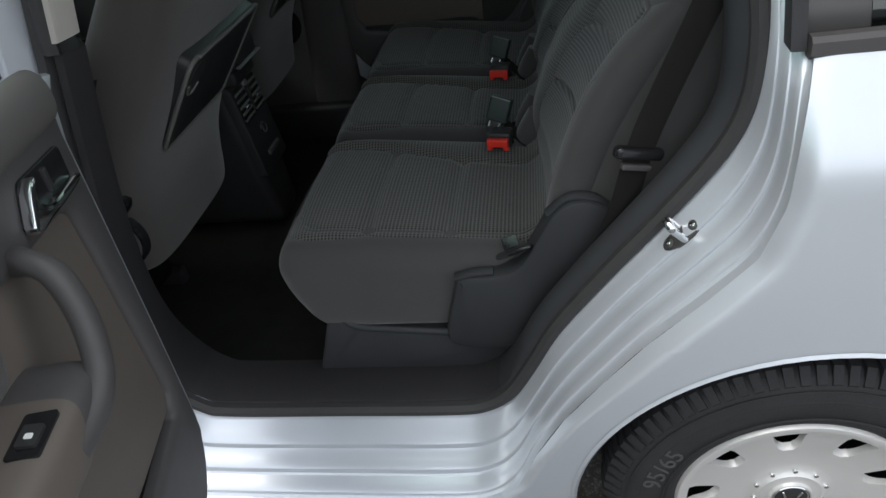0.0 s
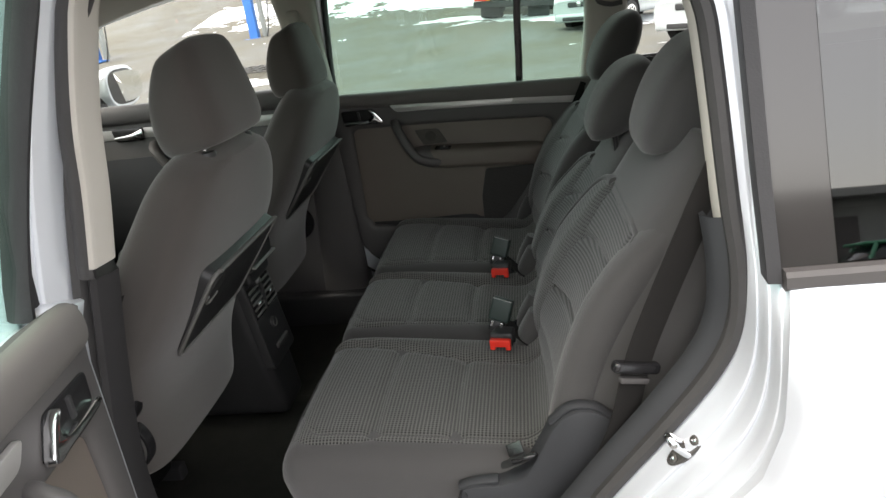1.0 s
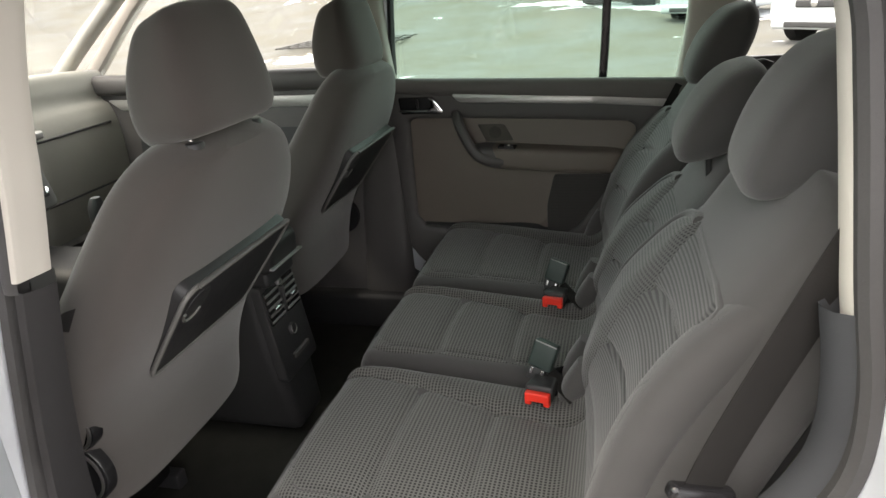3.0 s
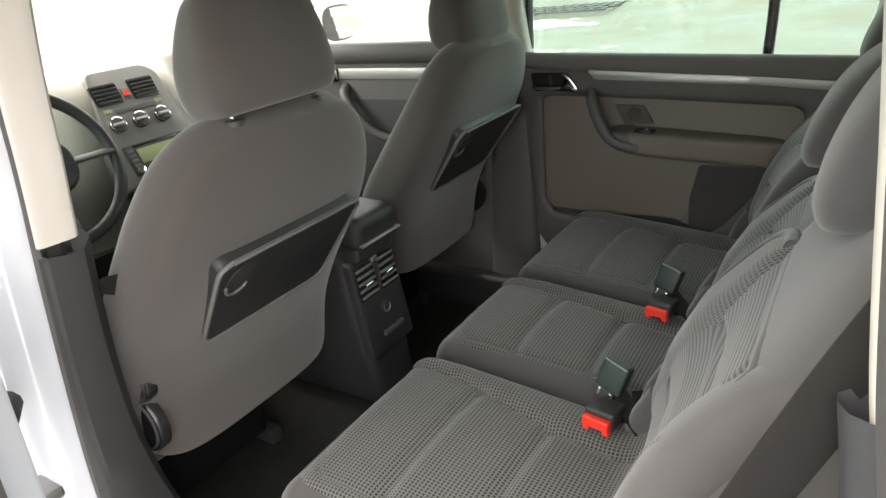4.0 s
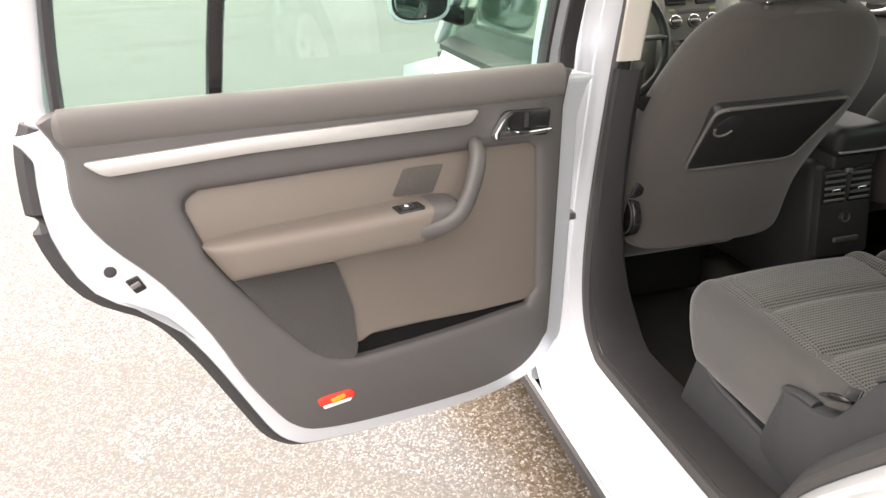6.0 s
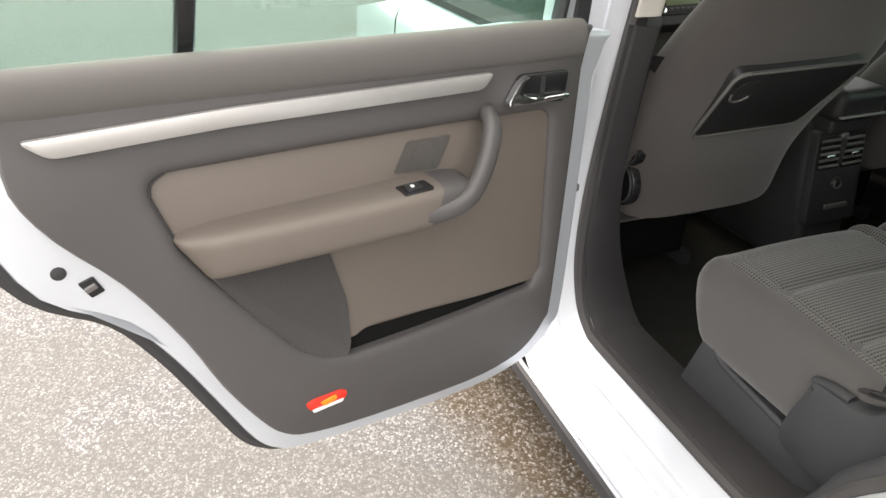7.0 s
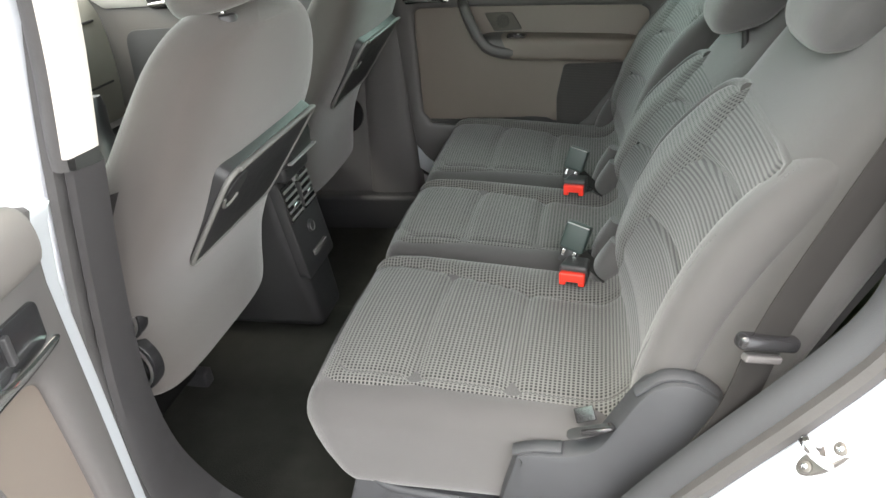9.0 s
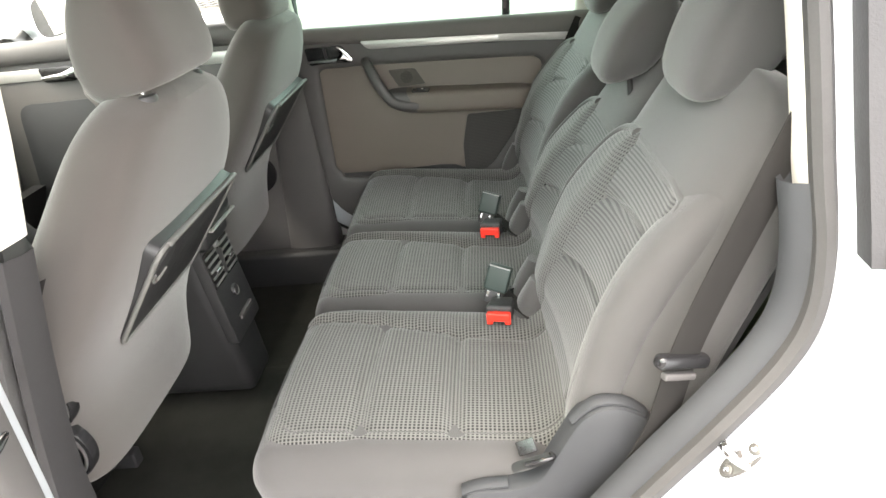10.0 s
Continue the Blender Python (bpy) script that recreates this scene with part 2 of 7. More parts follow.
WINDOW_FAR = mat("dark_window", (0.03, 0.035, 0.04), 0.08, 0, 0.1, 3, 0, 300)


# ---- mesh helpers ----
BASE = {}


def thing(name, base, label, category, group="", kind=""):
    """An empty at the thing's base, under which its parts hang."""
    ob = new(name)
    ob.location = base
    BASE[ob] = Vector(base)
    return tagged(ob, label, category, group, kind)


def part(name, bm, material, parent, label="", sharp=38):
    me = bpy.data.meshes.new(name)
    bmesh.ops.recalc_face_normals(bm, faces=bm.faces)
    bmesh.ops.translate(bm, verts=bm.verts, vec=-BASE[parent])
    bm.to_mesh(me)
    bm.free()
    me.shade_smooth()
    me.set_sharp_from_angle(angle=radians(sharp))
    me.materials.append(material)
    ob = new(name, me)
    ob.parent = parent
    BASE[ob] = BASE[parent]
    return tagged(ob, label)


def lone(name, bm, material, label, category="", kind="", group="", sharp=38):
    """A thing of one mesh, with its origin at the middle of its underside."""
    lo = [min(v.co[i] for v in bm.verts) for i in range(3)]
    hi = [max(v.co[i] for v in bm.verts) for i in range(3)]
    base = Vector(((lo[0] + hi[0]) / 2, (lo[1] + hi[1]) / 2, lo[2]))
    me = bpy.data.meshes.new(name)
    bmesh.ops.recalc_face_normals(bm, faces=bm.faces)
    bmesh.ops.translate(bm, verts=bm.verts, vec=-base)
    bm.to_mesh(me)
    bm.free()
    me.shade_smooth()
    me.set_sharp_from_angle(angle=radians(sharp))
    me.materials.append(material)
    ob = new(name, me)
    ob.location = base
    BASE[ob] = base
    return tagged(ob, label, category, group, kind)


def spline(pts, n, closed=False):
    """A smooth line of n steps a span through the points."""
    P = [Vector(p) for p in pts]
    k, out = len(P), []
    for i in range(k if closed else k - 1):
        a = P[(i - 1) % k] if closed or i else P[0] * 2 - P[1]
        b, c = P[i], P[(i + 1) % k]
        d = P[(i + 2) % k] if closed or i + 2 < k else P[-1] * 2 - P[-2]
        for j in range(n):
            t = j / n
            out.append(0.5 * (2 * b + (c - a) * t + (2 * a - 5 * b + 4 * c - d) * t * t + (3 * b - a - 3 * c + d) * t ** 3))
    if not closed:
        out.append(P[-1])
    return out


def rings(bm, loops, closed=True, caps=True):
    """Joins loops of equally many points with quads."""
    vs = [[bm.verts.new(p) for p in lp] for lp in loops]
    n = len(vs[0])
    for a, b in zip(vs, vs[1:]):
        for i in range(n if closed else n - 1):
            bm.faces.new((a[i], a[(i + 1) % n], b[(i + 1) % n], b[i]))
    if caps and closed:
        for lp in (vs[0], vs[-1]):
            c = bm.verts.new(sum((v.co for v in lp), Vector()) / n)
            for i in range(n):
                bm.faces.new((lp[i], lp[(i + 1) % n], c))
    return bm


def oval(c, U, V, e=4.0, n=28):
    """A superellipse ring: e 2 is an ellipse, higher is squarer."""
    out = []
    for i in range(n):
        a = 2 * math.pi * (i + 0.5) / n
        ca, sa = math.cos(a), math.sin(a)
        out.append(c + U * math.copysign(abs(ca) ** (2 / e), ca) + V * math.copysign(abs(sa) ** (2 / e), sa))
    return out


def loft(secs, e=4.0, n=28, steps=3, bm=None):
    """Sections (centre, half-width vector, half-thickness vector), smoothed between, closed at both ends."""
    bm = bm or bmesh.new()
    C, U, V = ([Vector(s[i]) for s in secs] for i in range(3))
    if steps > 1:
        C, U, V = spline(C, steps), spline(U, steps), spline(V, steps)
    return rings(bm, [oval(c, u, v, e, n) for c, u, v in zip(C, U, V)])


def box(cx, cy, cz, sx, sy, sz, r=0.01, turn=None, bm=None, k=3, shape=None):
    """A box with rounded edges; shape moves its points in its own axes, from -1 to 1."""
    bm = bm or bmesh.new()
    h = [sx / 2, sy / 2, sz / 2]
    r = min(r, *h)
    base = len(bm.verts)

    def line(a):
        b = a - r
        arc = [b + r * math.tan(radians(45 * j / k)) for j in range(1, k + 1)]
        return [-x for x in reversed(arc)] + [-b] + ([-b / 3, b / 3] if shape else []) + [b] + arc
    L = [line(a) for a in h]
    seen = {}

    def vert(p):
        key = tuple(round(x, 6) for x in p)
        if key not in seen:
            core = Vector([max(-h[i] + r, min(h[i] - r, p[i])) for i in range(3)])
            d = Vector(p) - core
            q = core + d.normalized() * r if d.length > 1e-9 else core
            if shape:
                q = Vector(shape(q, Vector([q[i] / h[i] for i in range(3)])))
            q = (turn @ q if turn else q) + Vector((cx, cy, cz))
            seen[key] = bm.verts.new(q)
        return seen[key]
    for ax in range(3):
        u, v = [i for i in range(3) if i != ax]
        for s in (-1, 1):
            for i in range(len(L[u]) - 1):
                for j in range(len(L[v]) - 1):
                    quad = []
                    for a, b in ((i, j), (i + 1, j), (i + 1, j + 1), (i, j + 1)):
                        p = [0, 0, 0]
                        p[ax], p[u], p[v] = s * h[ax], L[u][a], L[v][b]
                        w = vert(p)
                        if w not in quad:
                            quad.append(w)
                    if len(quad) > 2:
                        try:
                            bm.faces.new(quad)
                        except ValueError:
                            pass
    return bm


def tube(pts, ra, rb=None, seg=10, closed=False, up=(0, 0, 1), e=2.0, bm=None, taper=None):
    """A round or flat section drawn along a line."""
    bm = bm or bmesh.new()
    P, rb, up = [Vector(p) for p in pts], rb or ra, Vector(up)
    lps = []
    for i, p in enumerate(P):
        a = P[i - 1] if i or closed else p
        b = P[(i + 1) % len(P)] if i + 1 < len(P) or closed else p
        t = (b - a).normalized()
        s = t.cross(up)
        s = s.normalized() if s.length > 1e-4 else t.orthogonal().normalized()
        k = taper(i / (len(P) - 1)) if taper else 1
        lps.append(oval(p, s * ra * k, s.cross(t) * rb * k, e, seg))
    if closed:
        lps.append(lps[0])
        rings(bm, lps, caps=False)
        bmesh.ops.remove_doubles(bm, verts=bm.verts, dist=1e-6)
        return bm
    return rings(bm, lps)


def inset(poly, d):
    """The outline of 2D points moved inwards by d."""
    n, out = len(poly), []
    area = sum(poly[i][0] * poly[(i + 1) % n][1] - poly[(i + 1) % n][0] * poly[i][1] for i in range(n))
    s = 1 if area > 0 else -1
    for i in range(n):
        a, b, c = Vector(poly[i - 1]), Vector(poly[i]), Vector(poly[(i + 1) % n])
        e1, e2 = (b - a).normalized(), (c - b).normalized()
        nn = Vector((-(e1.y + e2.y), e1.x + e2.x))
        if nn.length < 1e-6:
            nn = Vector((-e1.y, e1.x))
        nn.normalize()
        k = max(0.5, nn.dot(Vector((-e1.y, e1.x))))
        out.append(tuple(b + nn * (s * d / k)))
    return out


def slab(poly, w0, w1, place, bev=0.004, bm=None, dome=None):
    """A plate of the 2D outline from depth w0 to w1, its front edge rounded; place(u, w, v) lays it into the world."""
    bm = bm or bmesh.new()
    sg = 1 if w1 > w0 else -1
    lv = [(0, w0), (0, w1 - sg * bev), (bev * 0.3, w1 - sg * bev * 0.3), (bev, w1)]
    vs = []
    for d, w in lv:
        o = inset(poly, d) if d else poly
        vs.append([bm.verts.new(place(u, w, v)) for u, v in o])
    n = len(poly)
    for a, b in zip(vs, vs[1:]):
        for i in range(n):
            bm.faces.new((a[i], a[(i + 1) % n], b[(i + 1) % n], b[i]))
    fs = [bm.faces.new(vs[0]), bm.faces.new(vs[-1])]
    bmesh.ops.triangulate(bm, faces=fs)
    return bm


def framed(outer, hole, w0, w1, place, bev, lip):
    """A plate with an opening, its outer edge rounded by bev and the opening's edge rolled gently inwards by lip."""
    bm = bmesh.new()

    def ring(poly, d, w):
        return [bm.verts.new(place(u, w, v)) for u, v in (inset(poly, d) if d else poly)]
    out = [ring(outer, d, w) for d, w in ((0, w0), (0, w1 - bev), (bev * 0.3, w1 - bev * 0.3), (bev, w1))]
    inn = [ring(hole, -2 * lip * a, w1 - lip * b) for a, b in ((1.0, 0.0), (0.62, 0.08), (0.29, 0.29), (0.08, 0.62), (0.0, 1.0))] + [ring(hole, 0, w0)]
    for vs in (out, inn):
        for a, b in zip(vs, vs[1:]):
            for i in range(len(a)):
                bm.faces.new((a[i], a[(i + 1) % len(a)], b[(i + 1) % len(a)], b[i]))
    bm.edges.ensure_lookup_table()
    edges = [bm.edges.get((r[i], r[(i + 1) % len(r)])) for r in (out[-1], inn[0]) for i in range(len(r))]
    bmesh.ops.triangle_fill(bm, use_beauty=True, edges=edges)
    return bm


def sheet(f, nu, nv, bm=None, wrap=False):
    """A grid of points f(u, v), u and v from 0 to 1."""
    bm = bm or bmesh.new()
    return rings(bm, [[Vector(f(i / nu, j / nv)) for j in range(nv + 1)] for i in range(nu + 1)], False, False)


def solid_sheet(f, nu, nv, back, bm=None):
    """A grid with a back side moved by the vector back and closed rims."""
    bm = bm or bmesh.new()
    back = Vector(back)
    A = [[bm.verts.new(Vector(f(i / nu, j / nv))) for j in range(nv + 1)] for i in range(nu + 1)]
    B = [[bm.verts.new(v.co + back) for v in row] for row in A]
    for G in (A, B):
        for i in range(nu):
            for j in range(nv):
                bm.faces.new((G[i][j], G[i + 1][j], G[i + 1][j + 1], G[i][j + 1]))
    rim = [(i, 0) for i in range(nu)] + [(nu, j) for j in range(nv)] + [(i, nv) for i in range(nu, 0, -1)] + [(0, j) for j in range(nv, 0, -1)]
    for (i, j), (k, l) in zip(rim, rim[1:] + rim[:1]):
        bm.faces.new((A[i][j], A[k][l], B[k][l], B[i][j]))
    return bm


def cloth_sheet(f, nu, nv, back):
    """A grid with a back side, as solid_sheet, whose cloth is laid by its own lengths in metres."""
    bm = solid_sheet(f, nu, nv, back)
    bm.verts.index_update()
    P = [[Vector(f(i / nu, j / nv)) for j in range(nv + 1)] for i in range(nu + 1)]
    mid, along, across = nv // 2, [0.0], []
    for i in range(nu):
        along.append(along[-1] + (P[i + 1][mid] - P[i][mid]).length)
    for i in range(nu + 1):
        row = [0.0]
        for j in range(nv):
            row.append(row[-1] + (P[i][j + 1] - P[i][j]).length)
        across.append([v - row[mid] for v in row])
    lay_uv = bm.loops.layers.uv.new("cloth")
    count = (nu + 1) * (nv + 1)
    for fc in bm.faces:
        for lp in fc.loops:
            k = lp.vert.index % count
            lp[lay_uv].uv = (along[k // (nv + 1)], across[k // (nv + 1)][k % (nv + 1)])
    return bm


def rounded(poly, n=4):
    """A closed smooth outline through 2D points."""
    return [(p.x, p.y) for p in spline([(a, b, 0) for a, b in poly], n, True)]


def corners(poly, r, k=4):
    """A closed outline of straight lines whose corners are rounded by about r."""
    out, n = [], len(poly)
    for i in range(n):
        a, b, c = Vector(poly[i - 1]), Vector(poly[i]), Vector(poly[(i + 1) % n])
        d1, d2 = (a - b), (c - b)
        q = min(r, d1.length * 0.45, d2.length * 0.45)
        p1, p2 = b + d1.normalized() * q, b + d2.normalized() * q
        for j in range(k + 1):
            t = j / k
            out.append(tuple(p1 * (1 - t) ** 2 + b * 2 * t * (1 - t) + p2 * t * t))
    return out


def disc(c, axis, r, h, seg=24, rim=0.15, bm=None):
    """A short round knob or cap along the axis."""
    axis = Vector(axis).normalized()
    U = axis.orthogonal().normalized()
    V = axis.cross(U)
    c = Vector(c)
    b = rim * min(r, h)
    return rings(bm or bmesh.new(), [oval(c + axis * w, U * q, V * q, 2, seg) for w, q in ((0, r), (h - b, r), (h - b * 0.3, r - b * 0.3), (h, r - b))])


def flat(u, w, v):
    return Vector((u, w, v))


def lerp(a, b, t):
    return a + (b - a) * t


def curve(pts, x):
    """Straight-line reading of a table of (x, value)."""
    for (x0, y0), (x1, y1) in zip(pts, pts[1:]):
        if x <= x1:
            return y0 + (y1 - y0) * max(0, min(1, (x - x0) / (x1 - x0)))
    return pts[-1][1]


def eased(pts):
    """A finer table through the same points, without kinks."""
    return [(p.x, p.y) for p in spline([(a, b, 0) for a, b in pts], 8)]


# ---- ground ----
def rise(x, y):
    """The yard climbs gently beyond the parked car, and falls away to one side."""
    g = max(0.0, min(1.0, (x + 5.0) / 3.0))
    t = max(0.0, min(1.0, (y - 13.5 + 0.5 * g) / (9.0 - 3.0 * g)))
    bank = 0.19 * max(0.0, min(y, 45.0) - 23.0) * max(0.0, min(1.0, (2.0 - x) / 9.0))
    return (0.62 - 0.12 * g) * t * t * (3 - 2 * t) * max(0.0, min(1.0, (4.5 - x) / 6.1)) + bank


def ground():
    xs = sorted({round(s * (0.5 * 1.32 ** i - 0.5), 3) for i in range(25) for s in (-1, 1)} | {-6, -5, -4, -3, -2, -1.6, 6.4})
    ys = sorted({round(-s * (0.5 * 1.32 ** i - 0.5), 3) for i in range(25) for s in (-1, 1)} | {11.5, 12.5, 13.5, 14.5, 15.5, 16.5, 17.5, 19, 20, 22, 24, 26, 28, 30, 32, 36, 40, 45})
    bm = bmesh.new()
    rings(bm, [[Vector((x, y, rise(x, y) + (0.012 * noise.noise((x * 0.6, y * 0.6, 0)) if abs(y) > 2.5 else 0))) for y in ys] for x in xs], False, False)
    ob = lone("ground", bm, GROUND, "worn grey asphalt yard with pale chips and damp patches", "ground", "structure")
    return ob


ground()


# ---- car shell ----
YS = -0.875                       # outer skin of the near side
car = thing("car", (-1.3, 0, 0), "silver compact people carrier parked with a rear door open", "car")

# the rear door opening: line of the rubber seal, and line of the outer shut edge, as (x, z)
INNER = [(-1.05, 0.405), (-0.80, 0.406), (-0.60, 0.408), (-0.531, 0.418), (-0.48, 0.455), (-0.436, 0.53), (-0.395, 0.612), (-0.344, 0.687), (-0.288, 0.762), (-0.211, 0.862),
         (-0.155, 0.945), (-0.13, 1.015), (-0.129, 1.10), (-0.144, 1.20), (-0.168, 1.378), (-0.186, 1.473), (-0.225, 1.532), (-0.31, 1.565), (-0.568, 1.578), (-0.83, 1.588),
         (-0.92, 1.575), (-0.965, 1.52), (-1.048, 1.31), (-1.108, 1.08), (-1.168, 0.80), (-1.188, 0.60), (-1.165, 0.475), (-1.115, 0.418)]
OUTER = [(-1.05, 0.262), (-0.80, 0.262), (-0.60, 0.264), (-0.52, 0.285), (-0.472, 0.34), (-0.436, 0.43), (-0.385, 0.527), (-0.325, 0.612), (-0.262, 0.695), (-0.185, 0.778),
         (-0.128, 0.848), (-0.104, 0.93), (-0.103, 1.05), (-0.108, 1.17), (-0.133, 1.38), (-0.149, 1.49), (-0.185, 1.573), (-0.28, 1.613), (-0.568, 1.625), (-0.84, 1.632),
         (-0.97, 1.625), (-1.04, 1.56), (-1.14, 1.31), (-1.20, 1.08), (-1.25, 0.80), (-1.26, 0.56), (-1.25, 0.36), (-1.18, 0.275)]
IN3 = spline([(x, 0, z) for x, z in INNER], 5, True)
OUT3 = spline([(x, 0, z) for x, z in OUTER], 5, True)
# pressed steps of the painted frame: share of the way outwards, and y
STEPS = [(-0.10, -0.742), (0.0, -0.752), (0.06, -0.756), (0.09, -0.757), (0.12, -0.760), (0.22, -0.775), (0.32, -0.790), (0.35, -0.793), (0.40, -0.794), (0.44, -0.793), (0.47, -0.796), (0.53, -0.808), (0.59, -0.820), (0.62, -0.823),
         (0.67, -0.824), (0.71, -0.823), (0.74, -0.826), (0.79, -0.838), (0.84, -0.849), (0.87, -0.852), (0.92, -0.853), (0.96, -0.857), (1.0, -0.873)]


LEAN = eased([(0.86, 1.0), (0.92, 0.985), (1.0, 0.88), (1.06, 0.70), (1.118, 0.46), (1.18, 0.28), (1.25, 0.18), (1.40, 0.14), (1.6, 0.12)])
TIP = eased([(1.02, 0.0), (1.10, 0.001), (1.25, 0.016), (1.40, 0.042), (1.60, 0.078)])


def fade(x):
    k = max(0.0, min(1.0, (x + 0.55) / 0.3))
    return k * k * (3 - 2 * k)


def lean_in(x, y, z):
    """How far the upper body leans inwards beside the rear window."""
    s = curve(LEAN, z)
    tip = curve(TIP, z)
    return (max(0.0, -(y + 0.742)) * (1 - s) + tip) * fade(x)


def frame_point(i, f, y):
    a, b = IN3[i % len(IN3)], OUT3[i % len(OUT3)]
    p = a.lerp(b, f)
    d = lean_in(p.x, y, p.z)
    return Vector((p.x + 0.31 * d, y + d, p.z - 0.4 * d))


bm = bmesh.new()
rings(bm, [[frame_point(i, f, y) for i in range(len(IN3))] for f, y in STEPS], True, False)
part("door_frame", bm, PAINT, car, "silver pressed-steel door surround with stepped folds", 24)


N = len(IN3)
# rubber seal: a round lip and the flat foot inside it
seal = bmesh.new()
tube([frame_point(i, -0.02, -0.748) for i in range(N)], 0.013, 0.016, 8, True, (0, 1, 0), bm=seal, taper=lambda u: 1 + 0.35 * max(0.0, min(1.0, (u - 0.74) * 12, (0.95 - u) * 12)))
part("door_seal", seal, SEAL, car, "black rubber door seal")


def inward(i, d, y):
    """A point d metres inside the opening from the seal's line."""
    a, b = IN3[(i - 1) % N], IN3[(i + 1) % N]
    t = (b - a).normalized()
    n = Vector((-t.z, 0, t.x))
    p = IN3[i % N]
    tip = lean_in(p.x, -0.742, p.z)
    return Vector((p.x + n.x * d + 0.31 * tip, y + tip, p.z + n.z * d - 0.4 * tip))


def trim_band(name, i0, i1, prof, material, label="", start=None, end=None, ease=14):
    """A strip of lining along the opening; it may glide from or into a neighbour's section."""
    bm = bmesh.new()

    def section(i):
        q = [Vector(p) for p in prof]
        for other, k in ((start, (i - i0) / ease), (end, (i1 - i) / ease)):
            if other and k < 1:
                f = max(0.0, k) ** 2 * (3 - 2 * max(0.0, k))
                q = [Vector(b).lerp(a, f) for a, b in zip(q, other)]
        return q
    secs = {i: section(i) for i in range(i0, i1 + 1)}
    rings(bm, [[inward(i, *secs[i][n]) for i in range(i0, i1 + 1)] for n in range(len(prof))], False, False)
    part(name, bm, material, car, label)


SILL = [(0.004, -0.745), (0.016, -0.738), (0.020, -0.72), (0.018, -0.66), (0.004, -0.61), (-0.05, -0.59), (-0.12, -0.585)]
trim_band("sill_trim", -8, 19, SILL, PLASTIC_P, "dark grey plastic sill cover")
trim_band("wheelhouse_trim", 19, 64, [(0.004, -0.745), (0.014, -0.740), (0.026, -0.732), (0.034, -0.718), (0.034, -0.708), (0.022, -0.698), (0.0, -0.695)], PLASTIC_B, "grey plastic rear pillar lining", start=SILL, ease=9)
trim_band("rear_pillar_trim", 63, 81, [(0.004, -0.745), (0.012, -0.735), (0.016, -0.715), (0.014, -0.70), (-0.03, -0.685)], BEIGE, "beige upper pillar lining")
ROOF_EDGE = [(0.004, -0.745), (0.016, -0.735), (0.022, -0.70), (0.016, -0.66), (-0.02, -0.60)]
trim_band("roof_edge_trim", 81, 100, ROOF_EDGE, HEADLINER)
PILLAR_X = eased([(1.180, -1.041), (1.29, -1.013), (1.384, -0.994), (1.458, -0.973), (1.532, -0.947), (1.558, -0.934), (1.578, -0.918)])
part("centre_pillar_trim", sheet(lambda i, j: (curve(PILLAR_X, lerp(1.186, 1.578, i)) + curve([(0, -0.010), (0.1, -0.003), (0.2, 0.0), (0.62, 0.005), (0.72, 0.004), (0.8, -0.004), (1, -0.05)], j), curve([(0, -0.778), (0.1, -0.779), (0.2, -0.776), (0.62, -0.740), (0.72, -0.731), (0.8, -0.724), (1, -0.705)], j), lerp(1.186, 1.578, i)), 18, 14), BEIGE, car, "beige upper pillar lining")
part("centre_pillar_seal", sheet(lambda i, j: (curve(PILLAR_X, lerp(1.170, 1.585, i)) + lerp(-0.006, -0.040, j), -0.776 + 0.010 * j - 0.007 * math.sin(j * math.pi), lerp(1.170, 1.585, i)), 18, 6), SEAL, car, "black rubber door seal")
trim_band("centre_pillar_lining", 113, N - 8, [(0.010, -0.752), (0.026, -0.770), (0.036, -0.768), (0.045, -0.745), (0.046, -0.725), (0.02, -0.700), (-0.05, -0.690)], PLASTIC_P, "grey plastic lower pillar lining", end=SILL, ease=18)

# outer sill edge: black stone guard under the painted sill
bm = bmesh.new()
rings(bm, [[Vector((x, y, z)) for x in (-2.35, -1.2, -0.9, -0.5, -0.40)] for y, z in ((-0.868, 0.264), (-0.886, 0.254), (-0.888, 0.225), (-0.86, 0.200), (-0.70, 0.19))], False, False)
part("sill_guard", bm, RUBBER, car, "black plastic sill guard")
bm = bmesh.new()
tube([(-2.3, -0.872, 0.262), (-1.2, -0.872, 0.262), (-0.52, -0.872, 0.262), (-0.40, -0.872, 0.262)], 0.006, 0.006, 8, False, (0, 0, 1), bm=bm)
part("sill_edge", bm, PAINT, car)


def skin(x, z):
    """The outer side skin: bowed, with a shoulder crease under the windows."""
    y = YS - 0.022 * math.sin(max(0, min(1, (z - 0.25) / 0.80)) * math.pi) - 0.012 * (lambda k: k * k * (3 - 2 * k))(max(0.0, min(1.0, (x + 0.35) / 0.6)))
    y += 0.076 * ((z - 0.96) / 0.158) ** 1.5 if z > 0.96 else 0
    return y


AX, AZ, AR = 0.02, 0.305, 0.398


def shut_x(z):
    return curve([(0.262, -0.535), (0.285, -0.52), (0.34, -0.472), (0.43, -0.436), (0.527, -0.385), (0.612, -0.325), (0.695, -0.262), (0.778, -0.185), (0.848, -0.128), (0.93, -0.104), (1.05, -0.103), (1.14, -0.107)], z)


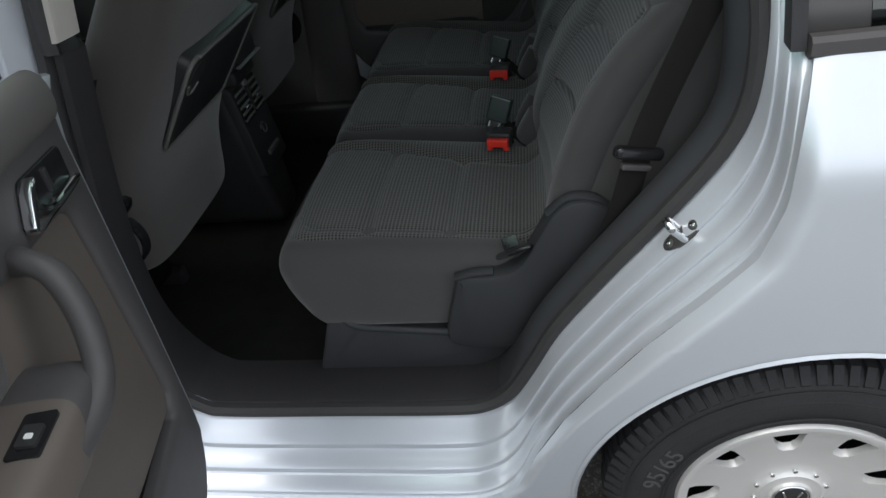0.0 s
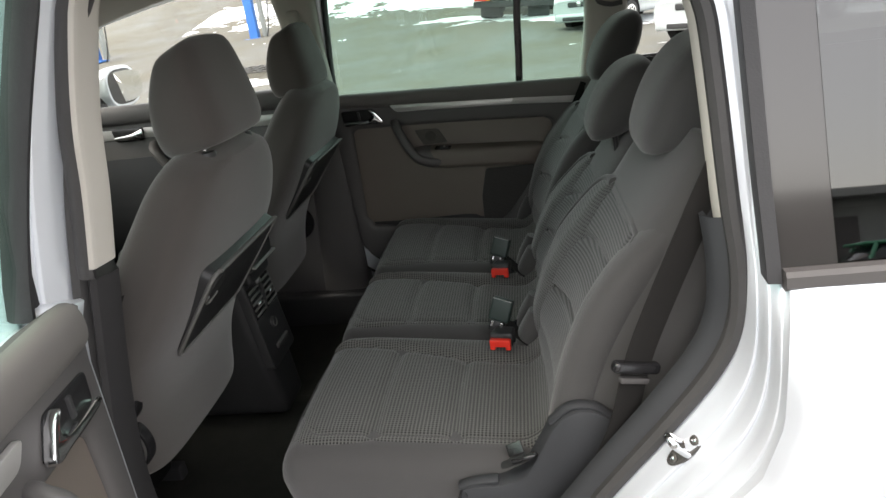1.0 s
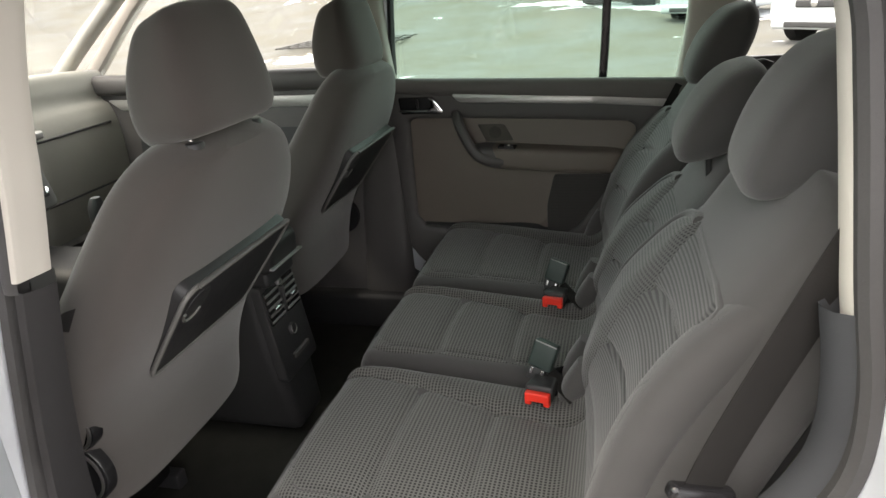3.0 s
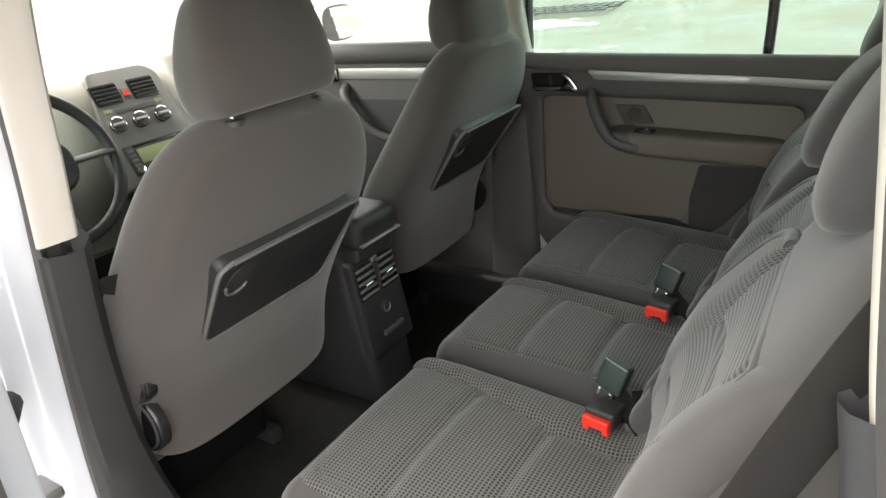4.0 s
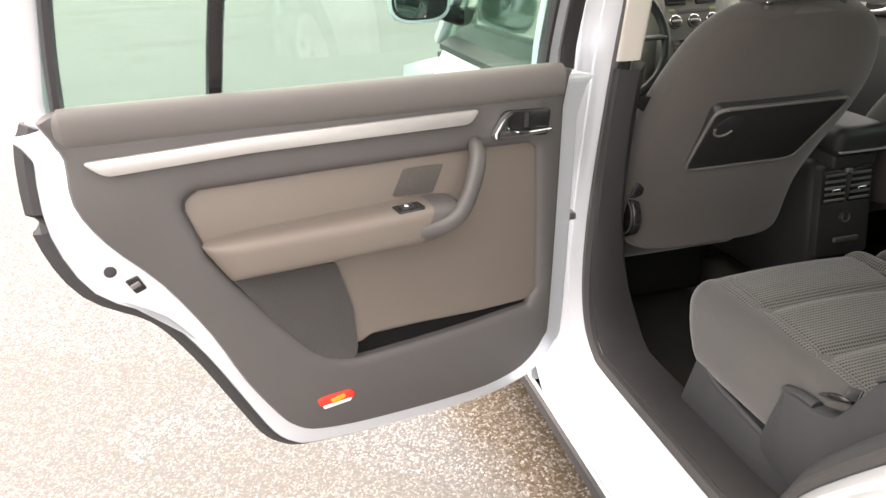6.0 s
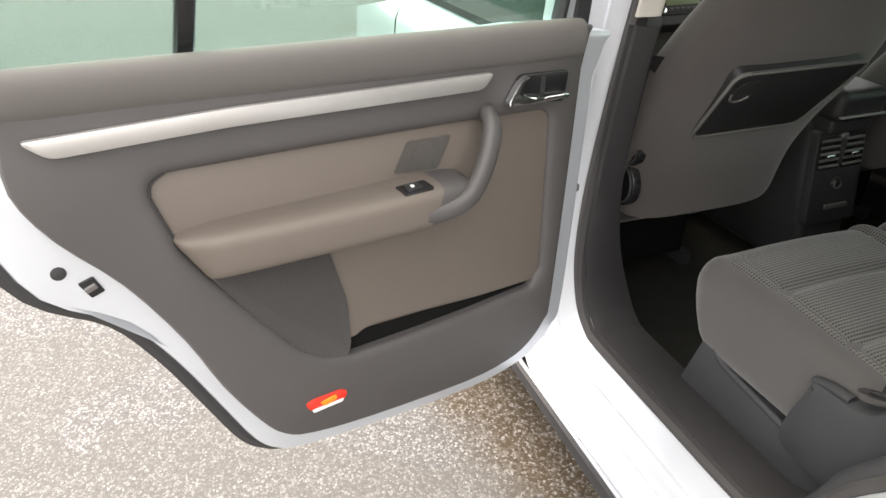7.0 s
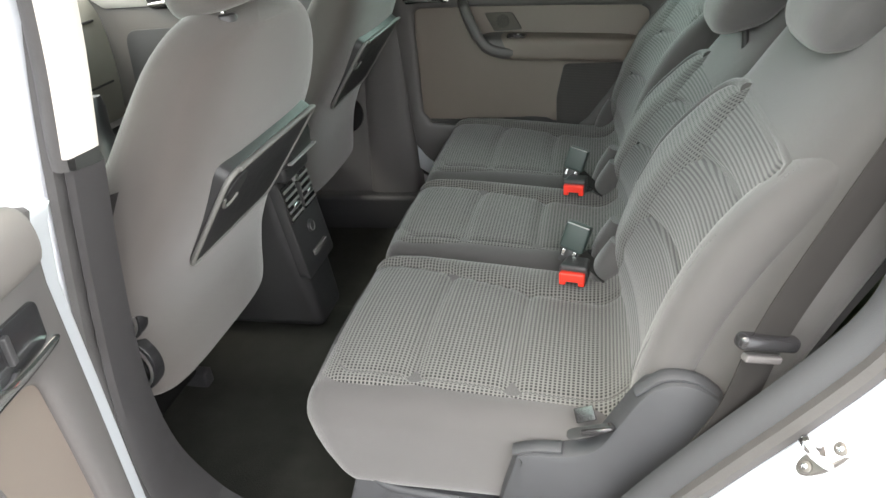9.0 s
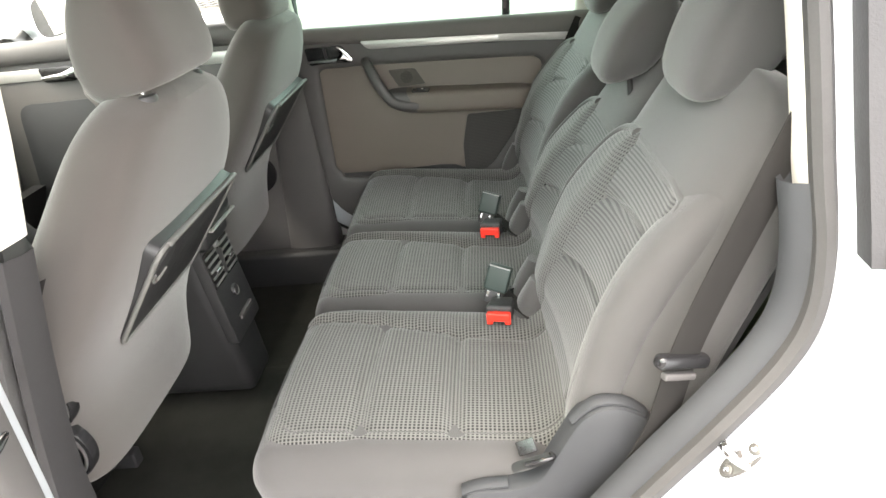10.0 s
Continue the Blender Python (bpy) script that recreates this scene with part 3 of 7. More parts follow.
def side_patch(z0, z1, left, right, nz, nx):
    bm = bmesh.new()

    def f(i, j):
        z = lerp(z0, z1, i)
        d = lean_in(-0.1, -0.873, z)
        x = lerp(left(z) + 0.31 * d, right(z), j ** 1.7)
        y = skin(x, z)
        edge = x - shut_x(z) - 0.31 * d
        if edge < 0.03:
            y = lerp(-0.873 + d, y, math.sin(max(0, edge) / 0.03 * math.pi / 2))
        return (x, y, z)
    sheet(f, nz, nx, bm)
    return bm


def arch(z, s):
    return AX + s * math.sqrt(max(0, AR ** 2 - (z - AZ) ** 2))


bm = side_patch(AZ + AR - 0.0015, 1.108, shut_x, lambda z: 0.95, 22, 46)
def low_left(i, j):
    a = lerp(0.0, math.pi / 2, i)
    x1, z1 = AX - AR * math.cos(a), AZ + AR * math.sin(a)
    z0 = lerp(0.262, AZ + AR, i)
    x0 = shut_x(z0)
    x, z = lerp(x0, x1, j ** 1.5), lerp(z0, z1, j ** 1.5)
    y = skin(x, z)
    d = (Vector((x, z)) - Vector((x0, z0))).length
    if d < 0.03:
        y = lerp(-0.873, y, math.sin(d / 0.03 * math.pi / 2))
    return (x, y, z)


sheet(low_left, 40, 26, bm)
def low_right(i, j):
    a = lerp(0.0, math.pi / 2, i)
    x0, z0 = AX + AR * math.cos(a), AZ + AR * math.sin(a)
    x, z = lerp(x0, 0.95, j), lerp(z0, lerp(0.3, AZ + AR, i), j)
    return (x, skin(x, z), z)


sheet(low_right, 20, 10, bm)
part("quarter_panel", bm, PAINT, car, "silver rear wing with the wheel arch")
# lip and liner of the wheel arch
bm = bmesh.new()
rings(bm, [[Vector((AX + r * math.cos(a), y + skin(AX + r * math.cos(a), AZ + r * math.sin(a)) - YS, AZ + r * math.sin(a))) for a in [radians(-8 + 196 * k / 40) for k in range(41)]]
           for r, y in ((AR + 0.002, YS - 0.001), (AR - 0.004, YS - 0.004), (AR - 0.010, YS + 0.002), (AR - 0.012, YS + 0.02))], False, False)
part("arch_lip", bm, PAINT, car)
bm = bmesh.new()
rings(bm, [[Vector((AX + r * math.cos(a), y, AZ + r * math.sin(a))) for a in [radians(-14 + 208 * k / 40) for k in range(41)]] for r, y in ((AR - 0.008, -0.862), (AR + 0.01, -0.84), (AR, -0.62), (0.1, -0.60))], False, False)
part("arch_liner", bm, RUBBER, car, "black wheel arch liner")

# rear side window: black frit band, pane, sill strip, and the gap beside the door frame
WZ0, WZ1 = 1.105, 1.56
def qx(z):
    return curve([(1.105, -0.096), (1.23, -0.106), (1.40, -0.117), (1.56, -0.128)], z)


def qy(z):
    return curve([(1.105, -0.800), (1.23, -0.772), (1.40, -0.735), (1.60, -0.692)], z)


part("window_surround", solid_sheet(lambda i, j: (lerp(qx(lerp(WZ0, WZ1, i)), qx(lerp(WZ0, WZ1, i)) + 0.072, j), qy(lerp(WZ0, WZ1, i)), lerp(WZ0, WZ1, i)), 12, 4, (0, 0.006, 0)), FRIT, car, "glossy black window pillar")
pane = part("rear_side_window", solid_sheet(lambda i, j: (lerp(qx(lerp(WZ0, WZ1, i)) + 0.072, 0.85, j), qy(lerp(WZ0, WZ1, i)) - 0.001, lerp(WZ0, WZ1, i)), 12, 8, (0, 0.004, 0)), DARK_GLASS, car, "dark tinted rear side window")
bm = bmesh.new()
tube([(-0.092, -0.806, 1.106), (0.2, -0.818, 1.116), (0.9, -0.82, 1.132)], 0.013, 0.014, 8, False, bm=bm, e=3)
part("window_sill_strip", bm, PLASTIC, car, "grey rubber strip under the rear side window")
bm = bmesh.new()
rings(bm, [[Vector((qx(z) + dx, qy(z) + dy, z)) for z in [lerp(1.10, 1.60, k / 12) for k in range(13)]] for dx, dy in ((-0.012, 0.03), (-0.014, -0.004), (0.003, -0.006), (0.006, 0.004))], False, False)
part("window_gasket", bm, RUBBER, car)

# roof, bonnet, far side skin and the tail, which close the shell
def roof_line(x):
    """Height of the roof along the car, falling towards the windscreen and the tail."""
    return 1.695 - 0.115 * max(0.0, (-1.15 - x) / 0.82) ** 2 - 0.09 * max(0.0, (x - 0.35) / 0.65) ** 2


def roof(i, j):
    x, k = lerp(-1.97, 1.0, i), lerp(-1, 1, j)
    y = k * (0.745 - 0.05 * max(0.0, (-1.3 - x) / 0.67) ** 2 - 0.04 * max(0.0, (x - 0.4) / 0.6) ** 2)
    return (x, y, roof_line(x) - 0.07 * abs(k) ** 2.5)


part("roof", solid_sheet(roof, 20, 16, (0, 0, -0.012)), PAINT, car, "silver roof skin")
for s in (-1, 1):
    part("roof_rail", solid_sheet(lambda i, j: (lerp(-1.92, 0.96, i), s * lerp(0.735, 0.868 if s < 0 else 0.80, j) * (1 - 0.06 * max(0.0, (-1.3 - lerp(-1.92, 0.96, i)) / 0.62) ** 2), min(lerp(1.642, 1.632, j), roof_line(lerp(-1.92, 0.96, i)) - 0.055)), 20, 3, (0, 0, -0.006)), PAINT, car, "silver roof side rail")


def liner(i, j):
    x, y = lerp(-1.95, 1.05, i), lerp(-0.69, 0.69, j)
    return (x, y, min(1.672, roof_line(x) - 0.022) - 0.050 * (abs(y) / 0.69) ** 3 - 0.012 * ((x + 0.6) / 1.6) ** 2)


part("headliner", solid_sheet(liner, 16, 14, (0, 0, 0.01)), HEADLINER, car, "light grey cloth headliner")
part("rail_closing", solid_sheet(lambda i, j: (lerp(-1.95, 1.0, i), lerp(-0.745, -0.66, j), 1.605 + 0.03 * j), 14, 2, (0, 0, 0.01)), HEADLINER, car)


def front_skin(i, j):
    x, z = lerp(-2.36, -1.262, i), lerp(0.265, 1.10, j)
    x += 0.05 * max(0, (z - 0.6)) * i
    return (x, skin(-0.4, z), z)


# front door of the near side, closed: skin, window, mirror
def wing(side):
    """Front wing with its wheel arch cut out."""
    bm = bmesh.new()
    n, m = 30, 22
    P = {}
    for i in range(n + 1):
        for j in range(m + 1):
            x, z = lerp(-3.36, -2.372, i / n), lerp(0.27, lerp(0.86, 1.04, i / n), j / m)
            d = Vector((x + 2.68, z - 0.315))
            if d.length < 0.375:
                d = d.normalized() * 0.375 if d.length > 1e-6 else Vector((0, 0.375))
                x, z = -2.68 + d.x, 0.315 + d.y
            y = skin(-0.4, z) + 0.13 * max(0.0, (-2.9 - x) / 0.46) ** 2
            P[i, j] = bm.verts.new((x, -side * y, z))
    for i in range(n):
        for j in range(m):
            q = [P[i, j], P[i + 1, j], P[i + 1, j + 1], P[i, j + 1]]
            c = sum((v.co for v in q), Vector()) / 4
            if (Vector((c.x + 2.68, c.z - 0.315))).length > 0.374:
                bm.faces.new(q)
    return bm


part("front_wing", wing(-1), PAINT, car, "silver front wing")
part("bonnet", solid_sheet(lambda i, j: (lerp(-3.35, -2.40, i), lerp(-0.80, 0.80, j), lerp(0.86, 1.07, i) - 0.05 * (2 * j - 1) ** 2), 8, 8, (0, 0, -0.02)), PAINT, car, "silver bonnet")
part("nose", loft([((-3.30, 0, 0.66), (0, 0.82, 0), (0, 0, 0.26)), ((-3.44, 0, 0.62), (0, 0.80, 0), (0, 0, 0.27)), ((-3.54, 0, 0.55), (0, 0.70, 0), (0, 0, 0.24)), ((-3.57, 0, 0.50), (0, 0.56, 0), (0, 0, 0.17))], 4.5, 36, 3), PAINT, car, "silver front bumper")
part("grille", box(-3.535, 0, 0.665, 0.06, 0.62, 0.10, 0.03), RUBBER, car, "black front grille")
part("air_intake", box(-3.575, 0, 0.42, 0.04, 0.95, 0.11, 0.03), RUBBER, car)
part("engine_tray", box(-2.9, 0, 0.25, 1.2, 1.45, 0.12, 0.03), RUBBER, car)
part("scuttle", solid_sheet(lambda i, j: (lerp(-2.60, -2.36, i), lerp(-0.80, 0.80, j), lerp(1.07, 1.10, i) - 0.04 * (2 * j - 1) ** 2), 3, 8, (0, 0, -0.03)), RUBBER, car, "black windscreen scuttle")
for s in (-1, 1):
    part("headlight", loft([((-3.20, s * 0.74, 0.82), (0.10, s * 0.03, 0), (0, 0, 0.05)), ((-3.38, s * 0.68, 0.78), (0.06, s * 0.10, 0), (0, 0, 0.075)), ((-3.45, s * 0.58, 0.74), (0.03, s * 0.09, 0), (0, 0, 0.06))], 3, 20, 3), CHROME, car, "clear headlight")
    part("tail_light", loft([((0.98, s * 0.80, 0.82), (0.07, 0, 0), (0, 0.035, 0)), ((0.96, s * 0.78, 1.02), (0.08, 0, 0), (0, 0.04, 0)), ((0.93, s * 0.75, 1.16), (0.05, 0, 0), (0, 0.03, 0))], 3, 18, 3), RED, car, "red tail light")
    part("tail_pillar", loft([((0.93, s * 0.80, 1.10), (0.09, 0, 0), (0, 0.04, 0)), ((0.90, s * 0.75, 1.35), (0.08, 0, 0), (0, 0.04, 0)), ((0.84, s * 0.70, 1.60), (0.09, 0, 0), (0, 0.04, 0))], 3, 18, 3), PAINT, car, "silver tail pillar")
part("tail_bumper", loft([((0.93, 0, 0.50), (0, 0.86, 0), (0, 0, 0.20)), ((1.04, 0, 0.48), (0, 0.84, 0), (0, 0, 0.20)), ((1.10, 0, 0.46), (0, 0.72, 0), (0, 0, 0.16))], 4.5, 32, 3), PAINT, car, "silver rear bumper")
part("tailgate", solid_sheet(lambda i, j: (1.06 - 0.06 * j - 0.05 * (2 * i - 1) ** 4, lerp(-0.76, 0.76, i), lerp(0.62, 1.09, j)), 12, 6, (-0.03, 0, 0)), PAINT, car, "silver tailgate")
part("far_arch", disc((0.02, 0.883, 0.305), (0, 1, 0), 0.385, 0.006, 40), RUBBER, car, "black wheel arch")
part("far_front_arch", disc((-2.68, 0.890, 0.315), (0, 1, 0), 0.385, 0.006, 40), RUBBER, car, "black wheel arch")
part("near_front_arch", loft([((-2.68, -0.80, 0.42), (0.40, 0, 0), (0, 0, 0.30)), ((-2.68, -0.60, 0.42), (0.40, 0, 0), (0, 0, 0.30))], 3, 24, 1), RUBBER, car, "black wheel arch liner")
for wx in (0.004, -2.68):
    fr = part("far_wheel", tube([(wx + 0.25 * math.cos(2 * math.pi * k / 48), 0.83, 0.315 + 0.25 * math.sin(2 * math.pi * k / 48)) for k in range(48)], 0.095, 0.07, 14, True, (0, 1, 0), 3), TYRE, car, "black tyre with a silver hub cap")
    part("hub_cap", disc((wx, 0.86, 0.315), (0, 1, 0), 0.2, 0.05, 32), HUBCAP, fr)
part("tail_panel", solid_sheet(lambda i, j: (1.08 - 0.1 * j, lerp(-0.78, 0.78, i), lerp(0.35, 1.05, j)), 6, 6, (0.02, 0, 0)), PLASTIC, car)
part("rear_window", solid_sheet(lambda i, j: (lerp(1.0, 0.90, j), lerp(-0.66, 0.66, i), lerp(1.06, 1.54, j)), 4, 4, (0.004, 0, 0)), DARK_GLASS, car, "tinted rear window")
part("windscreen", solid_sheet(lambda i, j: (lerp(-2.55, -1.92, j), lerp(-0.68, 0.68, i), lerp(1.10, 1.57, j)), 6, 6, (-0.004, 0, 0.003)), CLEAR, car, "clear windscreen")
for s in (-1, 1):
    part("windscreen_pillar", loft([((-2.58, s * 0.73, 1.06), (0.04, 0, 0), (0, 0.03, 0)), ((-2.25, s * 0.70, 1.33), (0.04, 0, 0.0), (0, 0.03, 0)), ((-1.90, s * 0.66, 1.57), (0.04, 0, 0), (0, 0.03, 0))], 3, 12), BEIGE, car)

# floor with its tunnel, and the space behind the seats
def floor_z(x, y):
    z = 0.335 + 0.05 * math.exp(-((y / 0.13) ** 4))
    return z + (0.02 if x > -0.55 else 0) + 0.004 * noise.noise((x * 9, y * 9, 2))


part("floor_carpet", sheet(lambda i, j: (lerp(-2.4, 1.05, i), lerp(-0.66, 0.76, j), floor_z(lerp(-2.4, 1.05, i), lerp(-0.66, 0.76, j))), 40, 30), CARPET, car, "black floor carpet")
part("underbody", box(-0.9, 0, 0.24, 2.9, 1.40, 0.10, 0.02), RUBBER, car)
part("wheelhouse", loft([((0.02, -0.60, 0.60), (0.40, 0, 0), (0, 0, 0.14)), ((0.02, -0.52, 0.62), (0.38, 0, 0), (0, 0, 0.12))], 4, 20, 1), PLASTIC_D, car, "dark grey luggage space lining")
part("cargo_lining", solid_sheet(lambda i, j: (lerp(-0.10, 1.04, i), -0.64 + 0.03 * math.sin(j * 3), lerp(0.35, 1.14, j)), 10, 6, (0, -0.02, 0)), PLASTIC, car, "dark grey luggage space side lining")
part("cargo_lining", solid_sheet(lambda i, j: (lerp(-0.16, 1.04, i), 0.70 - 0.03 * math.sin(j * 3), lerp(0.35, 1.18, j)), 10, 6, (0, 0.02, 0)), PLASTIC, car, "dark grey luggage space side lining")

lone("luggage_bag", loft([((0.08, -0.36, 0.36), (0.14, 0, 0), (0, 0.19, 0)), ((0.07, -0.36, 0.40), (0.16, 0, 0), (0, 0.21, 0)), ((0.06, -0.37, 0.62), (0.15, 0, 0.01), (0, 0.20, 0)), ((0.05, -0.36, 0.80), (0.12, 0, -0.01), (0, 0.17, 0.01)), ((0.06, -0.35, 0.86), (0.05, 0, 0), (0, 0.09, 0))], 3, 28, 4), BAG, "soft green cloth bag in the luggage space", "bag")

# far side: pillars, upper rail, quarter window
part("far_centre_pillar", loft([((-1.16, 0.735, 0.36), (0.10, 0, 0), (0, 0.05, 0)), ((-1.14, 0.735, 0.9), (0.075, 0, 0), (0, 0.045, 0)), ((-1.115, 0.735, 1.19), (0.058, 0, 0), (0, 0.04, 0))], 4, 20), PLASTIC, car, "grey lower pillar lining")
part("far_centre_pillar_trim", loft([((-1.125, 0.735, 1.19), (0.06, 0, 0), (0, 0.04, 0)), ((-1.135, 0.71, 1.40), (0.062, 0, 0), (0, 0.04, 0)), ((-1.150, 0.685, 1.65), (0.085, 0, 0), (0, 0.04, 0))], 4, 20), BEIGE, car, "beige upper pillar lining")
part("far_rear_pillar_trim", loft([((-0.14, 0.745, 1.14), (0.08, 0, 0), (0, 0.035, 0)), ((-0.125, 0.735, 1.35), (0.068, 0, 0), (0, 0.035, 0)), ((-0.12, 0.70, 1.64), (0.075, 0, 0), (0, 0.035, 0))], 4, 20), BEIGE, car, "beige upper pillar lining")
part("far_roof_rail", loft([((-2.0, 0.70, 1.61), (0, 0.05, 0), (0, 0, 0.02)), ((-1.0, 0.70, 1.648), (0, 0.05, 0), (0, 0, 0.02)), ((0.95, 0.70, 1.63), (0, 0.05, 0), (0, 0, 0.02))], 4, 16), HEADLINER, car, "beige roof rail lining")
for cyl, (hx, hy, hz) in (("coat_hook", (-0.13, 0.695, 1.50)), ("belt_anchor", (-1.145, 0.665, 1.455))):
    part(cyl, box(hx, hy, hz, 0.045, 0.03, 0.085, 0.012), BEIGE, car)
part("far_belt_guide", tube(spline([(-0.155, 0.672, 1.425), (-0.150, 0.668, 1.400), (-0.115, 0.664, 1.388), (-0.080, 0.666, 1.390)], 4), 0.008, 0.008, 10, False, (0, -1, 0)), PLASTIC, car, "dark belt guide loop")
part("far_quarter_window", solid_sheet(lambda i, j: (lerp(-0.06, 0.85, i), 0.76, lerp(1.20, 1.62, j)), 4, 4, (0, 0.004, 0)), CLEAR, car, "rear side window of the far side")
part("far_quarter_lining", solid_sheet(lambda i, j: (lerp(-0.2, 0.95, i), 0.735 + 0.02 * j, lerp(1.10, 1.21, j)), 6, 2, (0, 0.03, 0)), PLASTIC, car)
part("far_side_skin", solid_sheet(lambda i, j: (lerp(-3.3, 1.05, i), 0.862 + 0.03 * math.sin(j * math.pi), lerp(0.25, 1.10, j)), 12, 8, (0, -0.012, 0)), PAINT, car, "silver far body side")

part("far_sill_trim", box(-1.20, 0.72, 0.37, 2.4, 0.14, 0.18, 0.02), PLASTIC_D, car, "dark plastic sill cover")

# striker on the rear frame
SC, SA, SN = Vector((-0.206, -0.784, 0.829)), Vector((0.707, 0, 0.707)), Vector((-0.62, -0.48, 0.62)).normalized()
SB = SN.cross(SA).normalized()
striker = part("striker", loft([(SC - SN * 0.004, SA * 0.034, SB * 0.013), (SC + SN * 0.002, SA * 0.034, SB * 0.013), (SC + SN * 0.004, SA * 0.032, SB * 0.011)], 2.3, 24, 1), STEEL_D, car, "zinc-plated door striker with two bolts")
SM = Vector((-0.66, -0.22, 0.71)).normalized()
part("striker_loop", tube(spline([SC - SB * 0.010, SC - SB * 0.010 + SM * 0.026, SC - SB * 0.007 + SM * 0.036, SC + SB * 0.007 + SM * 0.036, SC + SB * 0.010 + SM * 0.026, SC + SB * 0.010], 5), 0.0042, 0.0060, 10, False, SA), CHROME, striker, "chrome latch loop")
for sg in (-1, 1):
    bolt = part("bolt", disc(SC + SA * (sg * 0.022) + SN * 0.003, SN, 0.0080, 0.0040, 18, 0.4), STEEL_D, striker)
    part("bolt_socket", disc(SC + SA * (sg * 0.022) + SN * 0.0070, SN, 0.0035, 0.001, 12), CHROME, bolt)

# ---- wheel ----
def wheel(cx, cy, cz):
    R, rr = 0.3175, 0.196
    prof = [(rr - 0.006, -0.075), (rr, -0.085), (rr + 0.004, -0.088), (rr + 0.012, -0.094), (rr + 0.018, -0.0945), (rr + 0.022, -0.092), (rr + 0.05, -0.099), (rr + 0.075, -0.0985), (R - 0.03, -0.094), (R - 0.016, -0.086), (R - 0.006, -0.074), (R - 0.001, -0.06), (R, -0.03), (R, 0.03), (R - 0.006, 0.074), (R - 0.03, 0.094), (rr + 0.04, 0.097), (rr, 0.08)]
    n = 72
    m = 90
    radii = [0.0, 0.034, 0.036, 0.040, 0.052, 0.056, 0.062, 0.075, 0.10, 0.118, 0.126, 0.140, 0.156, 0.164, 0.176, 0.186, 0.193, 0.197, 0.199]
    def depth(r):
        return curve([(0, -0.086), (0.034, -0.087), (0.037, -0.080), (0.052, -0.082), (0.06, -0.074), (0.075, -0.072), (0.12, -0.076), (0.165, -0.084), (0.186, -0.093), (0.195, -0.092), (0.199, -0.080)], r)
    vs = bmesh.new()
    lps = []
    for r in radii[1:]:
        lps.append([Vector((cx + r * math.cos(2 * math.pi * k / m), cy + depth(r), cz + r * math.sin(2 * math.pi * k / m))) for k in range(m)])
    grid = [[vs.verts.new(p) for p in lp] for lp in lps]
    c = vs.verts.new((cx, cy - 0.086, cz))
    for k in range(m):
        vs.faces.new((grid[0][k], grid[0][(k + 1) % m], c))
    for q in range(len(grid) - 1):
        ra, rb = radii[q + 1], radii[q + 2]
        for k in range(m):
            ph = (k % 10)
            if ra >= 0.117 and rb <= 0.177 and ph in (3, 4, 5, 6):
                continue
            vs.faces.new((grid[q][k], grid[q][(k + 1) % m], grid[q + 1][(k + 1) % m], grid[q + 1][k]))
    # turned-in edges of the nine slots
    rim_edges = [e for e in vs.edges if len(e.link_faces) == 1]
    inner = [e for e in rim_edges if 0.11 < ((e.verts[0].co.x - cx) ** 2 + (e.verts[0].co.z - cz) ** 2) ** 0.5 < 0.18]
    def middle(v):
        d = Vector((v.co.x - cx, 0, v.co.z - cz))
        mid = round((math.atan2(d.z, d.x) / (2 * math.pi) * m - 5) / 10) * 10 + 5
        return 2 * math.pi * mid / m, d.length
    # corners drawn in, so that each slot is a rounded U open to the rim
    for v in {v for e in inner for v in e.verts}:
        a, r = middle(v)
        k = (r - 0.118) / 0.058
        t = Vector((cx + r * math.cos(a), v.co.y, cz + r * math.sin(a)))
        side = (v.co - t).length / (r * math.sin(2 * math.pi * 2 / m))
        v.co = v.co.lerp(t, 0.34 * max(0.0, 0.5 - k) * side - 0.06 * k * side)
        if side > 0.9 and k < 0.05:
            v.co += Vector((math.cos(a), 0, math.sin(a))) * 0.006
    # two turned-in steps: a pale sloping cup, then the dark hole
    for inward_by, deeper in ((0.02, 0.003), (0.05, 0.009)):
        ext = bmesh.ops.extrude_edge_only(vs, edges=inner)
        fresh = {g for g in ext["geom"] if isinstance(g, bmesh.types.BMVert)}
        inner = [g for g in ext["geom"] if isinstance(g, bmesh.types.BMEdge) and all(v in fresh for v in g.verts)]
        for v in fresh:
            a, r = middle(v)
            hole = Vector((cx + 0.160 * math.cos(a), v.co.y, cz + 0.160 * math.sin(a)))
            v.co = v.co.lerp(hole, inward_by * (2.2 if r < 0.135 else 1.0))
            v.co.y += deeper
    cap = part("wheel", vs, HUBCAP, car, "wheel with a silver nine-slot plastic hub cap")
    ty = bmesh.new()
    rings(ty, [[Vector((cx + r * math.cos(2 * math.pi * k / n), cy + y, cz + r * math.sin(2 * math.pi * k / n))) for k in range(n)] for r, y in prof], True, False)
    part("tyre", ty, TYRE, cap, "black tyre with a worn block tread")
    # shoulder blocks of the tread
    tb = bmesh.new()
    for k in range(84):
        a0, a1 = 2 * math.pi * k / 84, 2 * math.pi * (k + 0.62) / 84
        lo, hi = [], []
        for a in (a0, a1):
            for r, y in ((R - 0.022, -0.0935), (R + 0.004, -0.078), (R + 0.0055, -0.035)):
                lo.append(Vector((cx + r * math.cos(a), cy + y, cz + r * math.sin(a))))
        v = [tb.verts.new(p) for p in lo]
        w = [tb.verts.new(p + (Vector((cx, p.y, cz)) - p).normalized() * 0.012 + Vector((0, 0.004, 0))) for p in lo]
